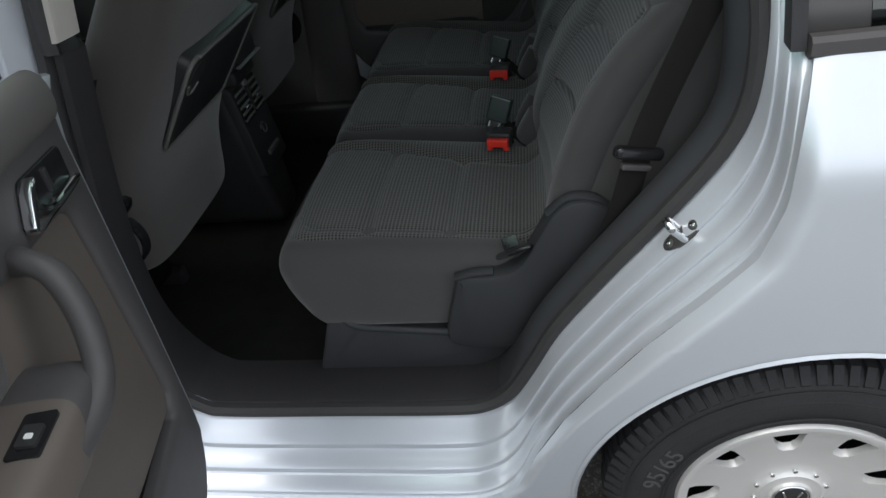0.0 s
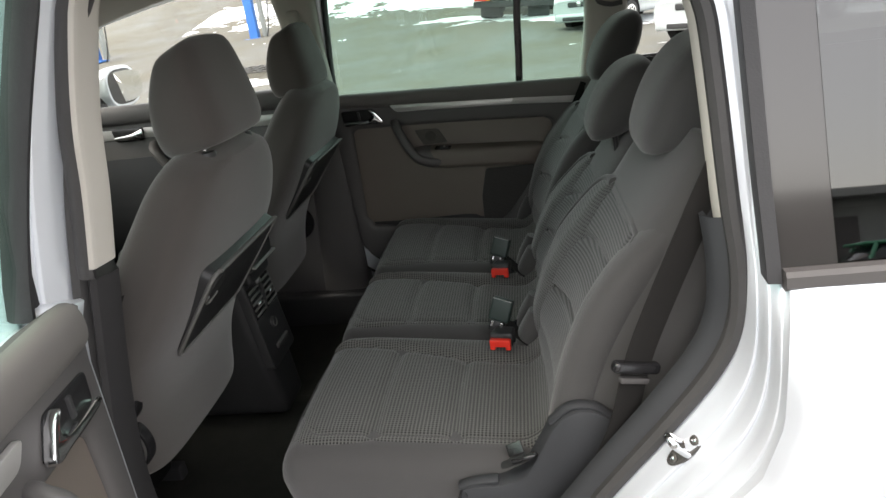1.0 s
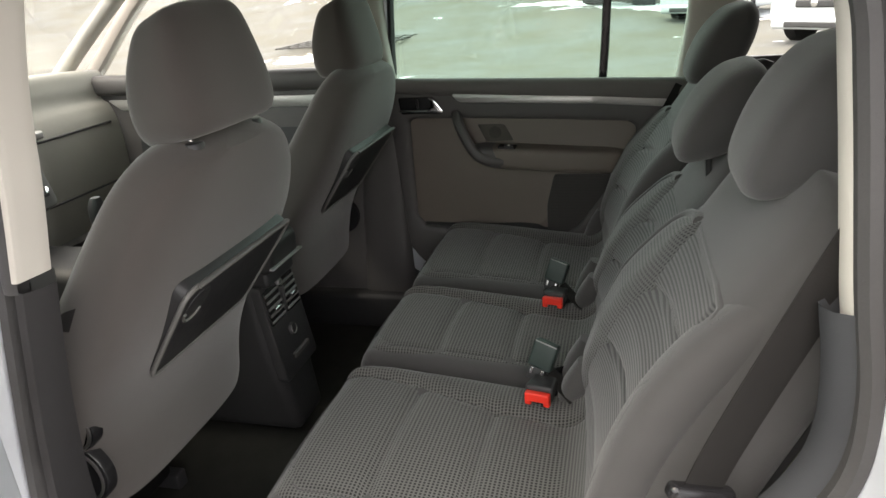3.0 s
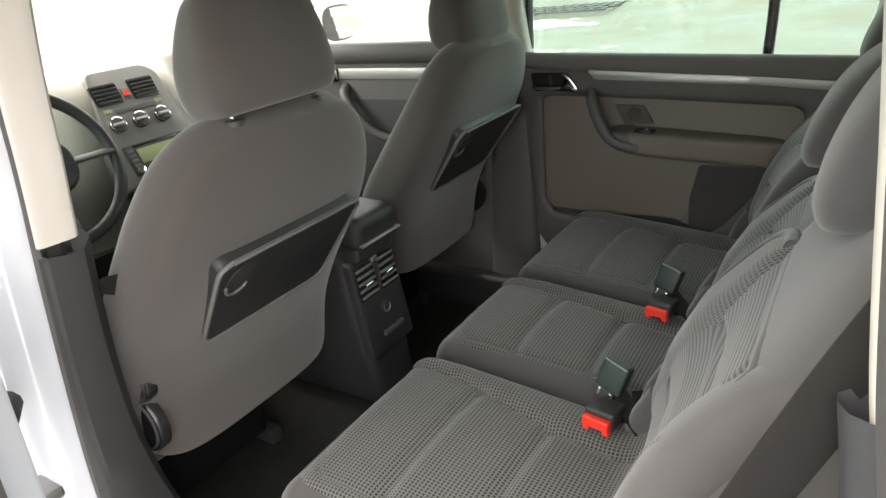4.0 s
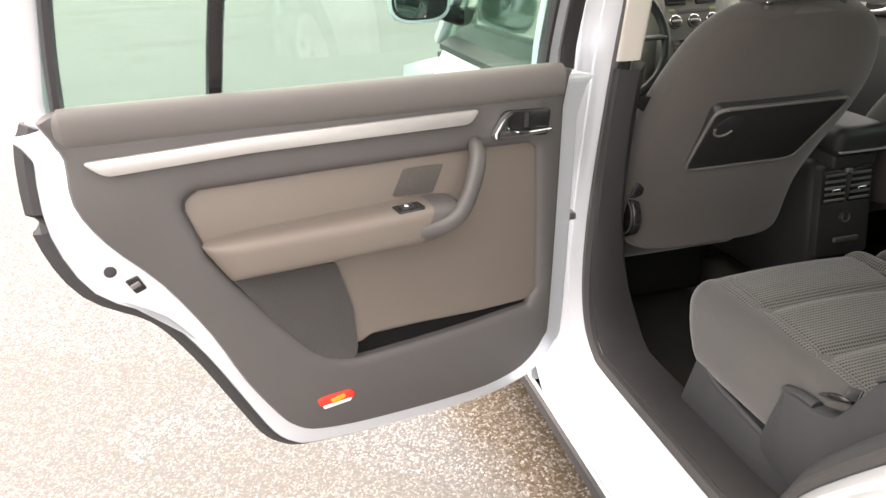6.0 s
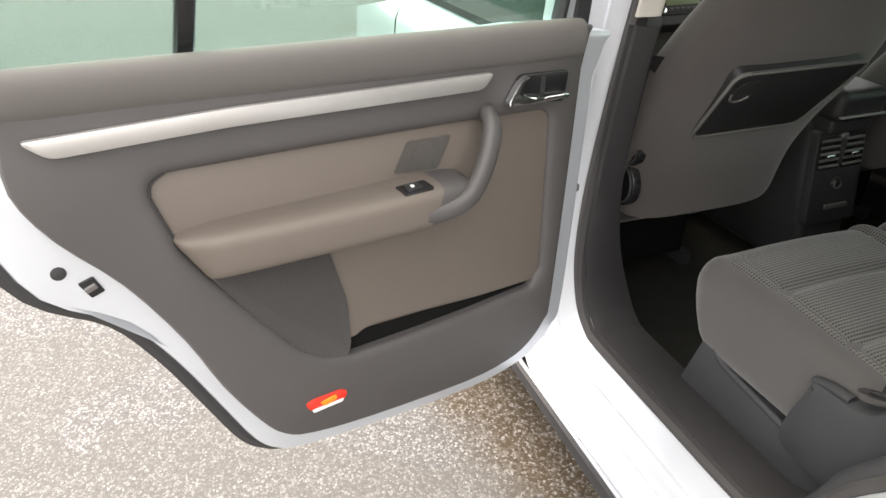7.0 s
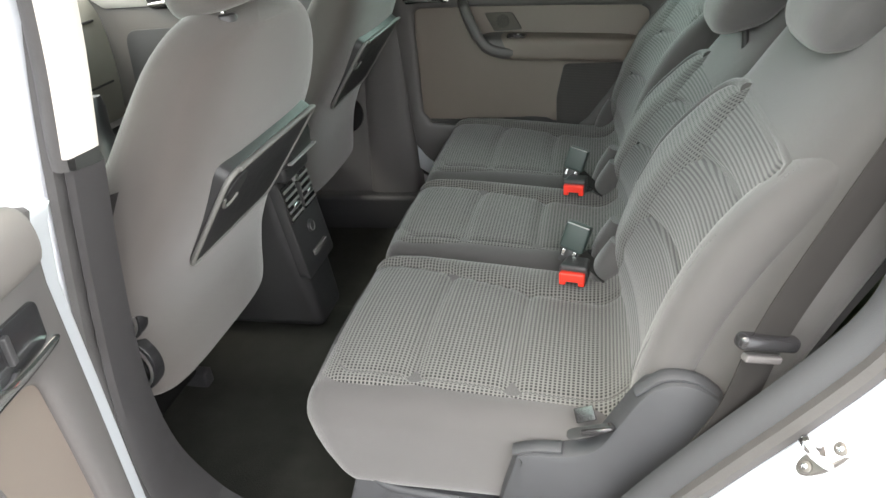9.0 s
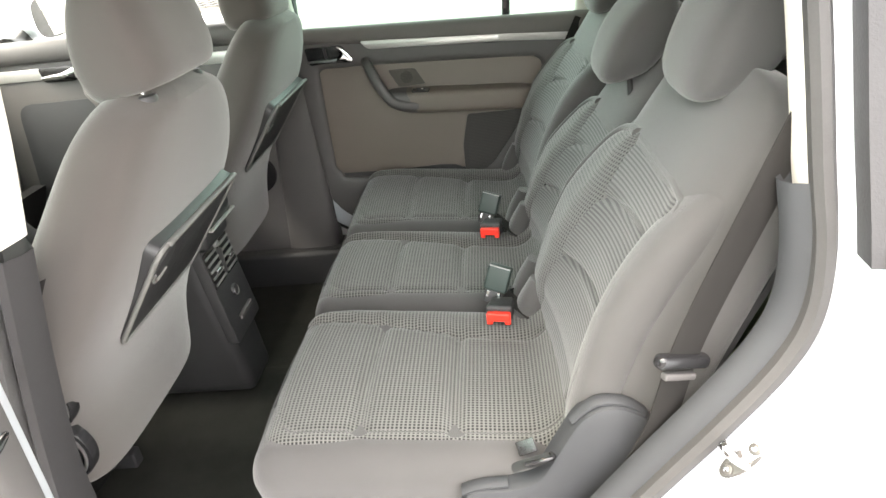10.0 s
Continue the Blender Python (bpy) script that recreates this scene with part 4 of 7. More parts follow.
        for a, b in ((0, 1), (1, 2)):
            tb.faces.new((v[a], v[b], v[b + 3], v[a + 3]))
            tb.faces.new((v[a], v[b], w[b], w[a]))
            tb.faces.new((v[a + 3], v[b + 3], w[b + 3], w[a + 3]))
        tb.faces.new((v[0], v[3], w[3], w[0]))
        tb.faces.new((v[2], v[5], w[5], w[2]))
    tagged(part("tread", tb, TYRE, cap), kind="stuff")
    # raised size mark and rings on the sidewall
    for rad in (0.222, 0.262, 0.285):
        part("sidewall_ring", tube([(cx + rad * math.cos(2 * math.pi * k / 72), cy - 0.0975, cz + rad * math.sin(2 * math.pi * k / 72)) for k in range(72)], 0.0012, 0.0018, 6, True, (0, 1, 0)), TYRE, cap)
    for ch, ang in (("9", 168.5), ("5", 163.0), ("/", 158.2), ("6", 153.6), ("5", 148.2)):
        cu = bpy.data.curves.new("size_mark", "FONT")
        cu.body, cu.size, cu.extrude, cu.align_x, cu.align_y = ch, 0.046, 0.0012, "CENTER", "CENTER"
        tmp = bpy.data.objects.new("size_mark", cu)
        scene.collection.objects.link(tmp)
        a = radians(ang)
        tmp.matrix_world = pose(cx + 0.2435 * math.cos(a), cy - 0.0985, cz + 0.2435 * math.sin(a)) @ pose(0, 0, 0, 90, 0, 0) @ pose(0, 0, 0, 0, 0, ang - 90)
        dg = bpy.context.evaluated_depsgraph_get()
        me = bpy.data.meshes.new_from_object(tmp.evaluated_get(dg))
        me.transform(Matrix.Translation(-BASE[car]) @ tmp.matrix_world)
        me.materials.clear()
        me.materials.append(TYRE_MARK)
        bpy.data.objects.remove(tmp)
        o = new("size_mark", me)
        o.parent = cap
    # hub emblem as plain rings, and wheel bolts' caps
    part("emblem_ring", tube([(cx + 0.030 * math.cos(2 * math.pi * k / 36), cy - 0.0875, cz + 0.030 * math.sin(2 * math.pi * k / 36)) for k in range(36)], 0.0022, 0.0022, 8, True, (0, 1, 0)), CHROME, cap)
    part("emblem", disc((cx, cy - 0.0860, cz), (0, -1, 0), 0.027, 0.0022, 28, 0.3), PLASTIC_D, cap, "dark round hub emblem")
    for sx in (-1, 1):
        part("emblem_bar", box(cx + sx * 0.010, cy - 0.0885, cz, 0.004, 0.002, 0.034, 0.0008, Euler((0, sx * 0.35, 0)).to_matrix()), CHROME, cap)
    for k in range(10):
        a = 2 * math.pi * (k + 0.5) / 10
        part("cap_stud", disc((cx + 0.060 * math.cos(a), cy - 0.075, cz + 0.060 * math.sin(a)), (0, -1, 0), 0.0045, 0.005, 12, 0.4), CHROME, cap)
    # drum coloured near-black to paint the shade seen through the slots
    part("brake_drum", disc((cx, cy + 0.03, cz), (0, -1, 0), 0.19, 0.02, 32), BLACK, cap)
    return cap


TYRE_MARK = mat("worn_sidewall", (0.075, 0.075, 0.076), 0.75, 0, 0.2, 30, 0.2, 300)
wheel(0.004, -0.778, 0.309)
# front wheel, seen small through the open door's window
fw = part("front_wheel", tube([(-2.68 + 0.25 * math.cos(2 * math.pi * k / 48), -0.80, 0.315 + 0.25 * math.sin(2 * math.pi * k / 48)) for k in range(48)], 0.095, 0.07, 14, True, (0, 1, 0), 3), TYRE, car, "front wheel")
part("hub_cap", disc((-2.68, -0.82, 0.315), (0, -1, 0), 0.2, 0.05, 32), HUBCAP, fw)


# ---- rear doors ----
A77 = radians(77)
DU, DW = Vector((math.cos(A77), -math.sin(A77), 0)), Vector((math.sin(A77), math.cos(A77), 0))


def open_door(u, w, z):
    """Lays a door's length u, depth w and height z into the world, swung open."""
    up = max(0.0, z - 1.2)
    return Vector((-0.93, -1.105, z)) + DU * u + DW * (w + 0.25 * up + 0.35 * up * up)


def shut_door(u, w, z):
    """The same for the closed door of the far side."""
    up = max(0.0, z - 1.20) / 0.40
    lean = curve([(-0.16, -0.080), (0.45, 0.075), (0.72, 0.045)], u) * up
    return Vector((-0.928 + u * 1.09 + 0.040 * max(0.0, min(1.0, (0.7 - u) / 0.7)) + lean, 0.69 - w - 0.035 * up, z + curve([(-0.2, 0.024), (0.7, -0.044)], u) - 0.026 * curve([(1.15, 0), (1.19, 1), (1.3, 0.7), (1.6, 0)], z)))


def spline_uz(pts):
    return [(p.x, p.y) for p in spline([(a, b, 0) for a, b in pts], 5)]


def lay(u, z, w):
    """Moves a point read on the trim's plane to where it lies at the depth w."""
    k = w / 1.095
    return (u + (0.591 - u) * k, z + (1.40 - z) * k)


ARM_TOP = 0.994


def rear_door(name, place, label, near):
    base = place(0.2, 0, 0.5)
    d = thing(name, base, label, "car door")

    def line(pts, w, n=6):
        return [place(u, ww if isinstance(w, (list, tuple)) else w, z) for (u, z), ww in zip(pts, w if isinstance(w, (list, tuple)) else [w] * len(pts))]
    trim = [(-0.182, 1.197), (0.15, 1.211), (0.474, 1.222), (0.698, 1.228), (0.706, 1.19), (0.696, 1.159), (0.70, 1.09), (0.67, 1.02), (0.607, 0.934), (0.549, 0.82), (0.509, 0.712), (0.462, 0.618), (0.43, 0.575),
            (0.382, 0.552), (0.264, 0.533), (0.053, 0.518), (-0.05, 0.527), (-0.105, 0.550), (-0.148, 0.598), (-0.163, 0.667), (-0.187, 1.12)]
    shell = [(-0.215, 1.185), (0.3, 1.195), (0.715, 1.205), (0.731, 1.166), (0.738, 1.054), (0.703, 0.95), (0.618, 0.88), (0.564, 0.79), (0.515, 0.677), (0.477, 0.591), (0.445, 0.555), (0.405, 0.538), (0.26, 0.518),
             (0.05, 0.503), (-0.06, 0.512), (-0.12, 0.535), (-0.17, 0.585), (-0.19, 0.66), (-0.213, 1.1)]
    shell = [lay(u, z, -0.04) for u, z in shell]
    sh = rounded(shell, 3)
    part("shell", slab(sh, -0.135, -0.028, place, 0.010), PAINT, d, "silver painted door pressing")
    part("edge_seal", tube([place(lerp(0.25, p.x, 1.008), -0.075, lerp(0.95, p.y, 1.008)) for p in spline([(a, b, 0) for a, b in shell[2:18]], 4)], 0.020, 0.024, 8), RUBBER, d, "black rubber edge seal")
    hole = corners([(0.551, 1.050), (0.549, 1.068), (0.532, 1.081), (0.321, 1.076), (0.037, 1.066), (-0.105, 1.058), (-0.121, 1.047), (-0.123, 0.97), (-0.124, 0.727), (-0.108, 0.712), (-0.105, 0.694), (0.041, 0.687),
                    (0.173, 0.686), (0.284, 0.688), (0.300, 0.692), (0.339, 0.703), (0.382, 0.738), (0.446, 0.830), (0.496, 0.911), (0.529, 0.970)], 0.012)
    part("trim_panel", framed(rounded(trim, 3), hole, -0.030, 0.0, place, 0.012, 0.010), PLASTIC, d, "grey moulded trim panel")
    # padded top roll, its colour lightened for light from above
    secs = []
    for u in (-0.183, -0.178, -0.16, 0.0, 0.2, 0.45, 0.66, 0.69, 0.70):
        k = 0.4 if u in (-0.183, 0.70) else 0.85 if u in (-0.178, 0.69) else 1
        z = 1.172 + 0.034 * (u + 0.18)
        c, a, b = place(u, -0.010, z), place(u, -0.010, z + 0.034 * k), place(u, 0.022 * k - 0.010, z)
        secs.append((c, a - c, b - c))
    part("top_roll", loft(secs, 2.3, 24, 2), ROLL, d, "grey padded window-sill roll")
    # silver strip
    strip = corners([(0.676, 1.156), (0.433, 1.156), (0.012, 1.143), (0.034, 1.118), (0.438, 1.131), (0.648, 1.130)], 0.012)
    part("trim_strip", slab(strip, 0.003, 0.011, place, 0.002), ALU, d, "satin silver trim strip")
    # tan insert, sunk into the panel, over the mouth of the map pocket
    ins = corners([(0.560, 1.035), (0.560, 1.073), (0.535, 1.088), (-0.126, 1.066), (-0.131, 0.72), (-0.131, 0.708), (-0.108, 0.706), (0.012, 0.711), (0.102, 0.719), (0.215, 0.731), (0.262, 0.730), (0.281, 0.720),
                   (0.296, 0.722), (0.342, 0.706), (0.390, 0.735), (0.452, 0.828), (0.503, 0.909), (0.536, 0.970)], 0.014)
    part("insert", slab(ins, -0.026, -0.011, place, 0.003), TAN, d, "tan vinyl door insert")
    part("insert_piping", tube([place(u, -0.008, z) for u, z in [*hole[-4:], *hole[:14]]], 0.0022, 0.0022, 6), PLASTIC_D, d)
    # armrest with its grab handle
    def armrest(rows):
        secs = []
        for u, z, h, dp, tilt in rows:
            u, z = lay(u, z, dp * 0.7)
            c = place(u, -0.012, z)
            secs.append((c, place(u + tilt, -0.012, z + h) - c, place(u, dp, z) - c))
        return secs
    part("armrest", loft(armrest(((0.517, 0.950, 0.034, 0.006, 0.018), (0.512, 0.949, 0.036, 0.020, 0.017), (0.495, 0.949, 0.036, 0.034, 0.012), (0.46, 0.949, 0.036, 0.046, 0.006), (0.313, 0.944, 0.036, 0.056, 0), (0.18, 0.941, 0.036, 0.062, -0.008), (0.135, 0.940, 0.036, 0.062, -0.016))), 5.0, 32, 3), TAN, d, "tan vinyl armrest")
    part("armrest_end", loft(armrest(((0.1345, 0.940, 0.0355, 0.0615, -0.016), (0.10, 0.940, 0.034, 0.061, -0.014), (0.070, 0.945, 0.026, 0.055, -0.008), (0.058, 0.947, 0.016, 0.048, -0.004))), 4.4, 32, 3), PLASTIC, d, "grey armrest end")
    grab = [place(lay(u, z, w)[0], w, lay(u, z, w)[1]) for u, w, z in ((0.15, 0.050, 0.928), (0.100, 0.057, 0.928), (0.062, 0.060, 0.944), (0.037, 0.058, 0.982), (0.022, 0.050, 1.022), (0.016, 0.036, 1.055), (0.020, 0.012, 1.073), (0.022, -0.01, 1.078))]
    part("grab_handle", tube(spline(grab, 4), 0.0155, 0.013, 12, False, DW if near else (0, -1, 0), 2.6), PLASTIC, d, "grey curved pull handle")
    # loudspeaker cloth, map pocket, tweeter
    part("speaker_grille", slab(corners([(0.499, 0.917), (0.313, 0.903), (0.290, 0.80), (0.290, 0.712), (0.297, 0.690), (0.341, 0.701), (0.384, 0.738), (0.448, 0.830)], 0.012), -0.024, -0.0055, place, 0.003), GRILLE, d, "dark perforated loudspeaker grille")
    # shade of the pocket put into the lining's colour, blacker on the near door
    part("pocket_lining", slab([(0.30, 0.67), (0.30, 0.755), (-0.135, 0.735), (-0.135, 0.67)], -0.0275, -0.023, place, 0.001), BLACK if near else PLASTIC_D, d, "pocket lining coloured dark for the shade in its opening")
    part("tweeter_grille", slab(corners([(0.194, 1.003), (0.166, 1.053), (0.083, 1.049), (0.111, 0.994)], 0.008), -0.013, -0.0085, place, 0.002), GRILLE_T, d, "grey tweeter grille")
    part("tweeter", disc(place(0.138, -0.0095, 1.026), DW if near else (0, -1, 0), 0.020, 0.0025, 24), GRILLE_T, d)
    def top(a, h, b):
        """Lies on the armrest's upper side: a along the door, b from the window towards the seat."""
        return place(0.209 - 0.052 * a - 0.003 * b, 0.024 + 0.028 * b, ARM_TOP - 0.003 * b + h)
    sw = part("switch_plate", slab(corners([(0, 0), (1, 0), (1, 1), (0, 1)], 0.10), -0.012, 0.0035, top, 0.001), PLASTIC_G, d, "black window switch plate")
    part("switch", slab(corners([(0.22, 0.2), (0.70, 0.2), (0.66, 0.85), (0.18, 0.85)], 0.08), 0.0, 0.0065, top, 0.001), PLASTIC_D, sw)
    part("switch_mark", slab(corners([(0.36, 0.40), (0.48, 0.40), (0.46, 0.65), (0.34, 0.65)], 0.04), 0.006, 0.0072, top, 0.0003), WHITE_MARK, sw)
    # inner handle in its bowl
    bowl = part("handle_bowl", slab(corners([(-0.012, 1.086), (-0.042, 1.131), (-0.150, 1.124), (-0.143, 1.070)], 0.010), -0.002, 0.004, place, 0.002), PLASTIC_G, d, "gloss black handle recess")
    claw = rounded([(-0.051, 1.129), (-0.036, 1.121), (-0.022, 1.103), (-0.013, 1.088), (-0.022, 1.080), (-0.050, 1.080), (-0.092, 1.078), (-0.140, 1.079),
                    (-0.141, 1.088), (-0.095, 1.090), (-0.064, 1.093), (-0.047, 1.099), (-0.043, 1.110), (-0.050, 1.120), (-0.057, 1.127)], 3)
    part("lever", slab(claw, 0.003, 0.016, place, 0.004), CHROME, bowl, "curved chrome inner handle")
    part("lever_catch", slab(corners([(-0.088, 1.122), (-0.096, 1.122), (-0.094, 1.094), (-0.086, 1.094)], 0.002), 0.002, 0.009, place, 0.002), PLASTIC_D, bowl)
    red = part("reflector", slab(corners([(0.388, 0.626), (0.374, 0.631), (0.320, 0.630), (0.309, 0.622), (0.314, 0.608), (0.380, 0.607)], 0.012), -0.004, 0.004, place, 0.003), RED, d, "red and amber door reflector")
    part("amber_lens", slab(corners([(0.364, 0.622), (0.332, 0.627), (0.330, 0.617), (0.354, 0.610)], 0.006), 0.002, 0.0055, place, 0.001), ORANGE, red)
    part("clear_lens", slab(corners([(0.378, 0.612), (0.318, 0.612), (0.321, 0.605), (0.376, 0.604)], 0.003), 0.0, 0.0048, place, 0.001), WHITE_MARK, red)
    # latch and plug on the painted edge
    lat = part("latch", slab(corners([(0.660, 0.947), (0.640, 0.953), (0.630, 0.927), (0.648, 0.921)], 0.003), -0.032, -0.026, place, 0.001), PLASTIC_G, d, "door latch")
    part("latch_plate", slab(corners([(0.655, 0.938), (0.640, 0.944), (0.637, 0.935), (0.652, 0.930)], 0.002), -0.027, -0.0235, place, 0.001), STEEL, lat)
    part("plug", disc(place(0.677, -0.029, 0.968), DW if near else (0, -1, 0), 0.0095, 0.0035, 18, 0.4), RUBBER, d)
    # window frame, divider and panes
    fr = spline([(0.715, 1.20, 0), (0.702, 1.30, 0), (0.680, 1.42, 0), (0.658, 1.52, 0), (0.605, 1.588, 0), (0.46, 1.605, 0), (0.2, 1.615, 0), *(((-0.13, 1.612, 0), (-0.178, 1.575, 0), (-0.192, 1.40, 0), (-0.192, 1.18, 0)) if near else ((-0.02, 1.618, 0), (-0.095, 1.585, 0), (-0.155, 1.36, 0), (-0.198, 1.18, 0)))], 5)
    up = DW if near else (0, -1, 0)
    part("window_frame", tube([place(p.x, -0.085 if near else -0.070, p.y) for p in fr], 0.022, 0.022 if near else 0.030, 12, False, up, 4), PAINT, d, "silver window frame")
    if near:
        part("frame_seal", tube([place(u, -0.098, z) for u, z in spline_uz([(0.46, 1.640), (0.2, 1.650), (-0.14, 1.648), (-0.225, 1.60), (-0.250, 1.40), (-0.254, 1.175)])], 0.020, 0.015, 10, False, up, 4), RUBBER, d, "black rubber seal round the window frame")
    fr2 = [(lerp(p.x, 0.25, 0.055), lerp(p.y, 1.38, 0.07)) for p in fr]
    part("window_gasket", tube([place(u, -0.055, z) for u, z in fr2], 0.010, 0.016, 8, False, up), RUBBER, d)
    part("divider", tube([place(u - (0 if near else 0.006 + 0.012 * (1.6 - z) / 0.4), -0.055, z) for u, z in ((0.469, 1.20), (0.455, 1.30), (0.437, 1.42), (0.420, 1.605))], 0.0125, 0.010, 10, False, up, 4), PLASTIC_G, d, "black window divider")
    gl = [(p.x, p.y) for p in fr]
    pn = slab(gl, -0.068, -0.064, place, 0.001)
    part("window_pane", pn, GREEN_GLASS, d, "green-tinted window pane").visible_shadow = not near
    return d


GRILLE = weave("perforated_grille", (0.060, 0.057, 0.055), (0.038, 0.036, 0.035), 1, 2, 0.005, 0.005, laid="Object")
GRILLE_T = weave("tweeter_mesh", (0.089, 0.083, 0.074), (0.037, 0.035, 0.032), 1, 2, 0.003, 0.003, laid="Object")
WHITE_MARK = mat("white_mark", (0.8, 0.8, 0.78), 0.4, 0, 0.05, 40, 0, 300)
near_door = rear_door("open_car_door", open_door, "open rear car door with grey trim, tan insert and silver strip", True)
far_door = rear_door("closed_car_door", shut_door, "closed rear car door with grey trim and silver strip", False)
# hinges, check strap and cable sleeve between the open door and the centre pillar
for hz in (0.64, 1.06):
    hin = part("hinge", box(-1.125, -0.900, hz, 0.085, 0.075, 0.050, 0.010), PAINT, near_door, "silver painted door hinge")
    part("hinge_pin", tube([(-1.090, -0.925, hz - 0.040), (-1.090, -0.925, hz + 0.042)], 0.010), STEEL, hin)
strap_arm = part("check_strap", box(-1.10, -0.90, 0.84, 0.06, 0.11, 0.018, 0.005), STEEL, near_door, "steel door check strap")
part("check_box", box(-1.072, -0.905, 0.815, 0.026, 0.030, 0.080, 0.005), CHROME, strap_arm)
part("cable_boot", tube(spline([(-1.17, -0.84, 0.955), (-1.12, -0.88, 0.945), (-1.08, -0.92, 0.955), (-1.06, -0.96, 0.965)], 6), 0.024, 0.024, 12), RUBBER, near_door, "black rubber cable sleeve")


# ---- front doors ----
fd = thing("closed_front_door", (-1.8, -0.88, 0.27), "closed silver front car door with a mirror", "car door")
part("shell", solid_sheet(front_skin, 10, 14, (0, 0.03, 0)), PAINT, fd, "silver door skin")
part("trim_panel", solid_sheet(lambda i, j: (lerp(-2.2, -1.2, i), -0.72, lerp(0.42, 1.17, j)), 4, 4, (0, -0.03, 0)), PLASTIC, fd)
part("window_ledge", solid_sheet(lambda i, j: (lerp(-2.3, -1.20, i), lerp(-0.86, -0.72, j), 1.10 + 0.07 * j), 6, 3, (0, 0, -0.02)), RUBBER, fd, "black window ledge")
frame_line = spline([(-2.42, -0.83, 1.10), (-2.20, -0.80, 1.29), (-1.95, -0.76, 1.49), (-1.75, -0.74, 1.575), (-1.40, -0.735, 1.60), (-1.14, -0.735, 1.60)], 5)
part("window_frame", tube(frame_line, 0.022, 0.02, 10, False, (0, 1, 0), 4), PAINT, fd, "silver window frame")
part("rear_frame", loft([((-1.245, -0.83, 1.08), (0.035, 0, 0), (0, 0.02, 0)), ((-1.19, -0.80, 1.31), (0.030, 0, 0), (0, 0.02, 0)), ((-1.115, -0.75, 1.59), (0.030, 0, 0), (0, 0.02, 0))], 4, 14), PAINT, fd)
part("window_pane", solid_sheet(lambda i, j: (lerp(lerp(-2.40, -1.80, j), lerp(-1.25, -1.13, j), i), lerp(-0.815, -0.74, j), lerp(1.10, 1.59, j)), 4, 4, (0, 0.004, 0)), GREEN_GLASS, fd, "green-tinted window pane").visible_shadow = False


def mirror(parent, s, x, y, z):
    hs = part("mirror_housing", loft([((x - 0.075, y, z), (0, 0.04, 0), (0, 0, 0.03)), ((x - 0.05, y, z), (0, 0.082, 0), (0, 0, 0.058)), ((x - 0.01, y, z), (0, 0.107, 0), (0, 0, 0.077)), ((x + 0.03, y, z), (0, 0.112, 0), (0, 0, 0.080)), ((x + 0.034, y, z), (0, 0.098, 0), (0, 0, 0.067))], 3, 28, 3), PAINT, parent, "silver door mirror housing")
    part("mirror_rim", loft([((x + 0.030, y, z), (0, 0.104, 0), (0, 0, 0.072)), ((x + 0.0355, y, z), (0, 0.099, 0), (0, 0, 0.067))], 3, 28, 1), PLASTIC_G, hs)
    part("mirror_glass", loft([((x + 0.030, y, z), (0, 0.095, 0), (0, 0, 0.063)), ((x + 0.042, y, z), (0.018 * s, 0.092, 0), (0.003, 0, 0.060))], 3, 28, 1), MIRROR, hs, "mirror glass")
    part("mirror_foot", loft([((x - 0.03, y - s * 0.09, z - 0.05), (0.03, 0, 0), (0, 0, 0.03)), ((x - 0.05, y - s * 0.17, z - 0.075), (0.045, 0, 0), (0, 0, 0.035))], 3, 16), PLASTIC_G, hs, "black mirror foot")


mirror(fd, -1, -2.20, -0.955, 1.268)
pd = thing("closed_front_door", (-1.7, 0.72, 0.4), "closed passenger door with grey trim and silver strip", "car door")
part("trim_panel", slab(corners([(-2.28, 0.42), (-1.22, 0.42), (-1.20, 1.235), (-2.28, 1.245)], 0.05), 0.80, 0.70, flat, 0.02), PLASTIC, pd)
part("top_roll", loft([((-2.28, 0.705, 1.225), (0, 0, 0.035), (0, 0.03, 0)), ((-1.20, 0.705, 1.212), (0, 0, 0.035), (0, 0.03, 0))], 2.6, 18, 1), PLASTIC, pd)
part("trim_strip", slab(corners([(-2.15, 1.172), (-1.22, 1.162), (-1.22, 1.125), (-2.10, 1.135)], 0.012), 0.702, 0.694, flat, 0.002), ALU, pd, "satin silver trim strip")
pb = part("handle_bowl", slab(corners([(-1.93, 1.172), (-1.80, 1.170), (-1.81, 1.122), (-1.92, 1.124)], 0.012), 0.700, 0.690, flat, 0.002), PLASTIC_G, pd, "gloss black handle recess")
part("lever", loft([((-1.92, 0.686, 1.138), (0, 0, 0.006), (0, 0.004, 0)), ((-1.85, 0.676, 1.142), (0, 0, 0.010), (0, 0.006, 0)), ((-1.805, 0.684, 1.147), (0, 0, 0.018), (0, 0.005, 0))], 2.5, 14), CHROME, pb, "chrome inner handle")
part("grab_handle", tube(spline([(-1.78, 0.70, 1.105), (-1.76, 0.66, 1.08), (-1.69, 0.64, 1.00), (-1.60, 0.64, 0.945), (-1.45, 0.66, 0.92)], 5), 0.018, 0.015, 10), PLASTIC, pd)
part("armrest", loft([((-1.50, 0.685, 0.92), (0, 0, 0.035), (0, 0.03, 0)), ((-1.24, 0.69, 0.92), (0, 0, 0.035), (0, 0.03, 0))], 3, 18, 2), PLASTIC, pd)
part("insert", slab(corners([(-2.1, 0.60), (-1.30, 0.60), (-1.30, 1.06), (-2.05, 1.06)], 0.05), 0.705, 0.696, flat, 0.003), PLASTIC_B, pd)
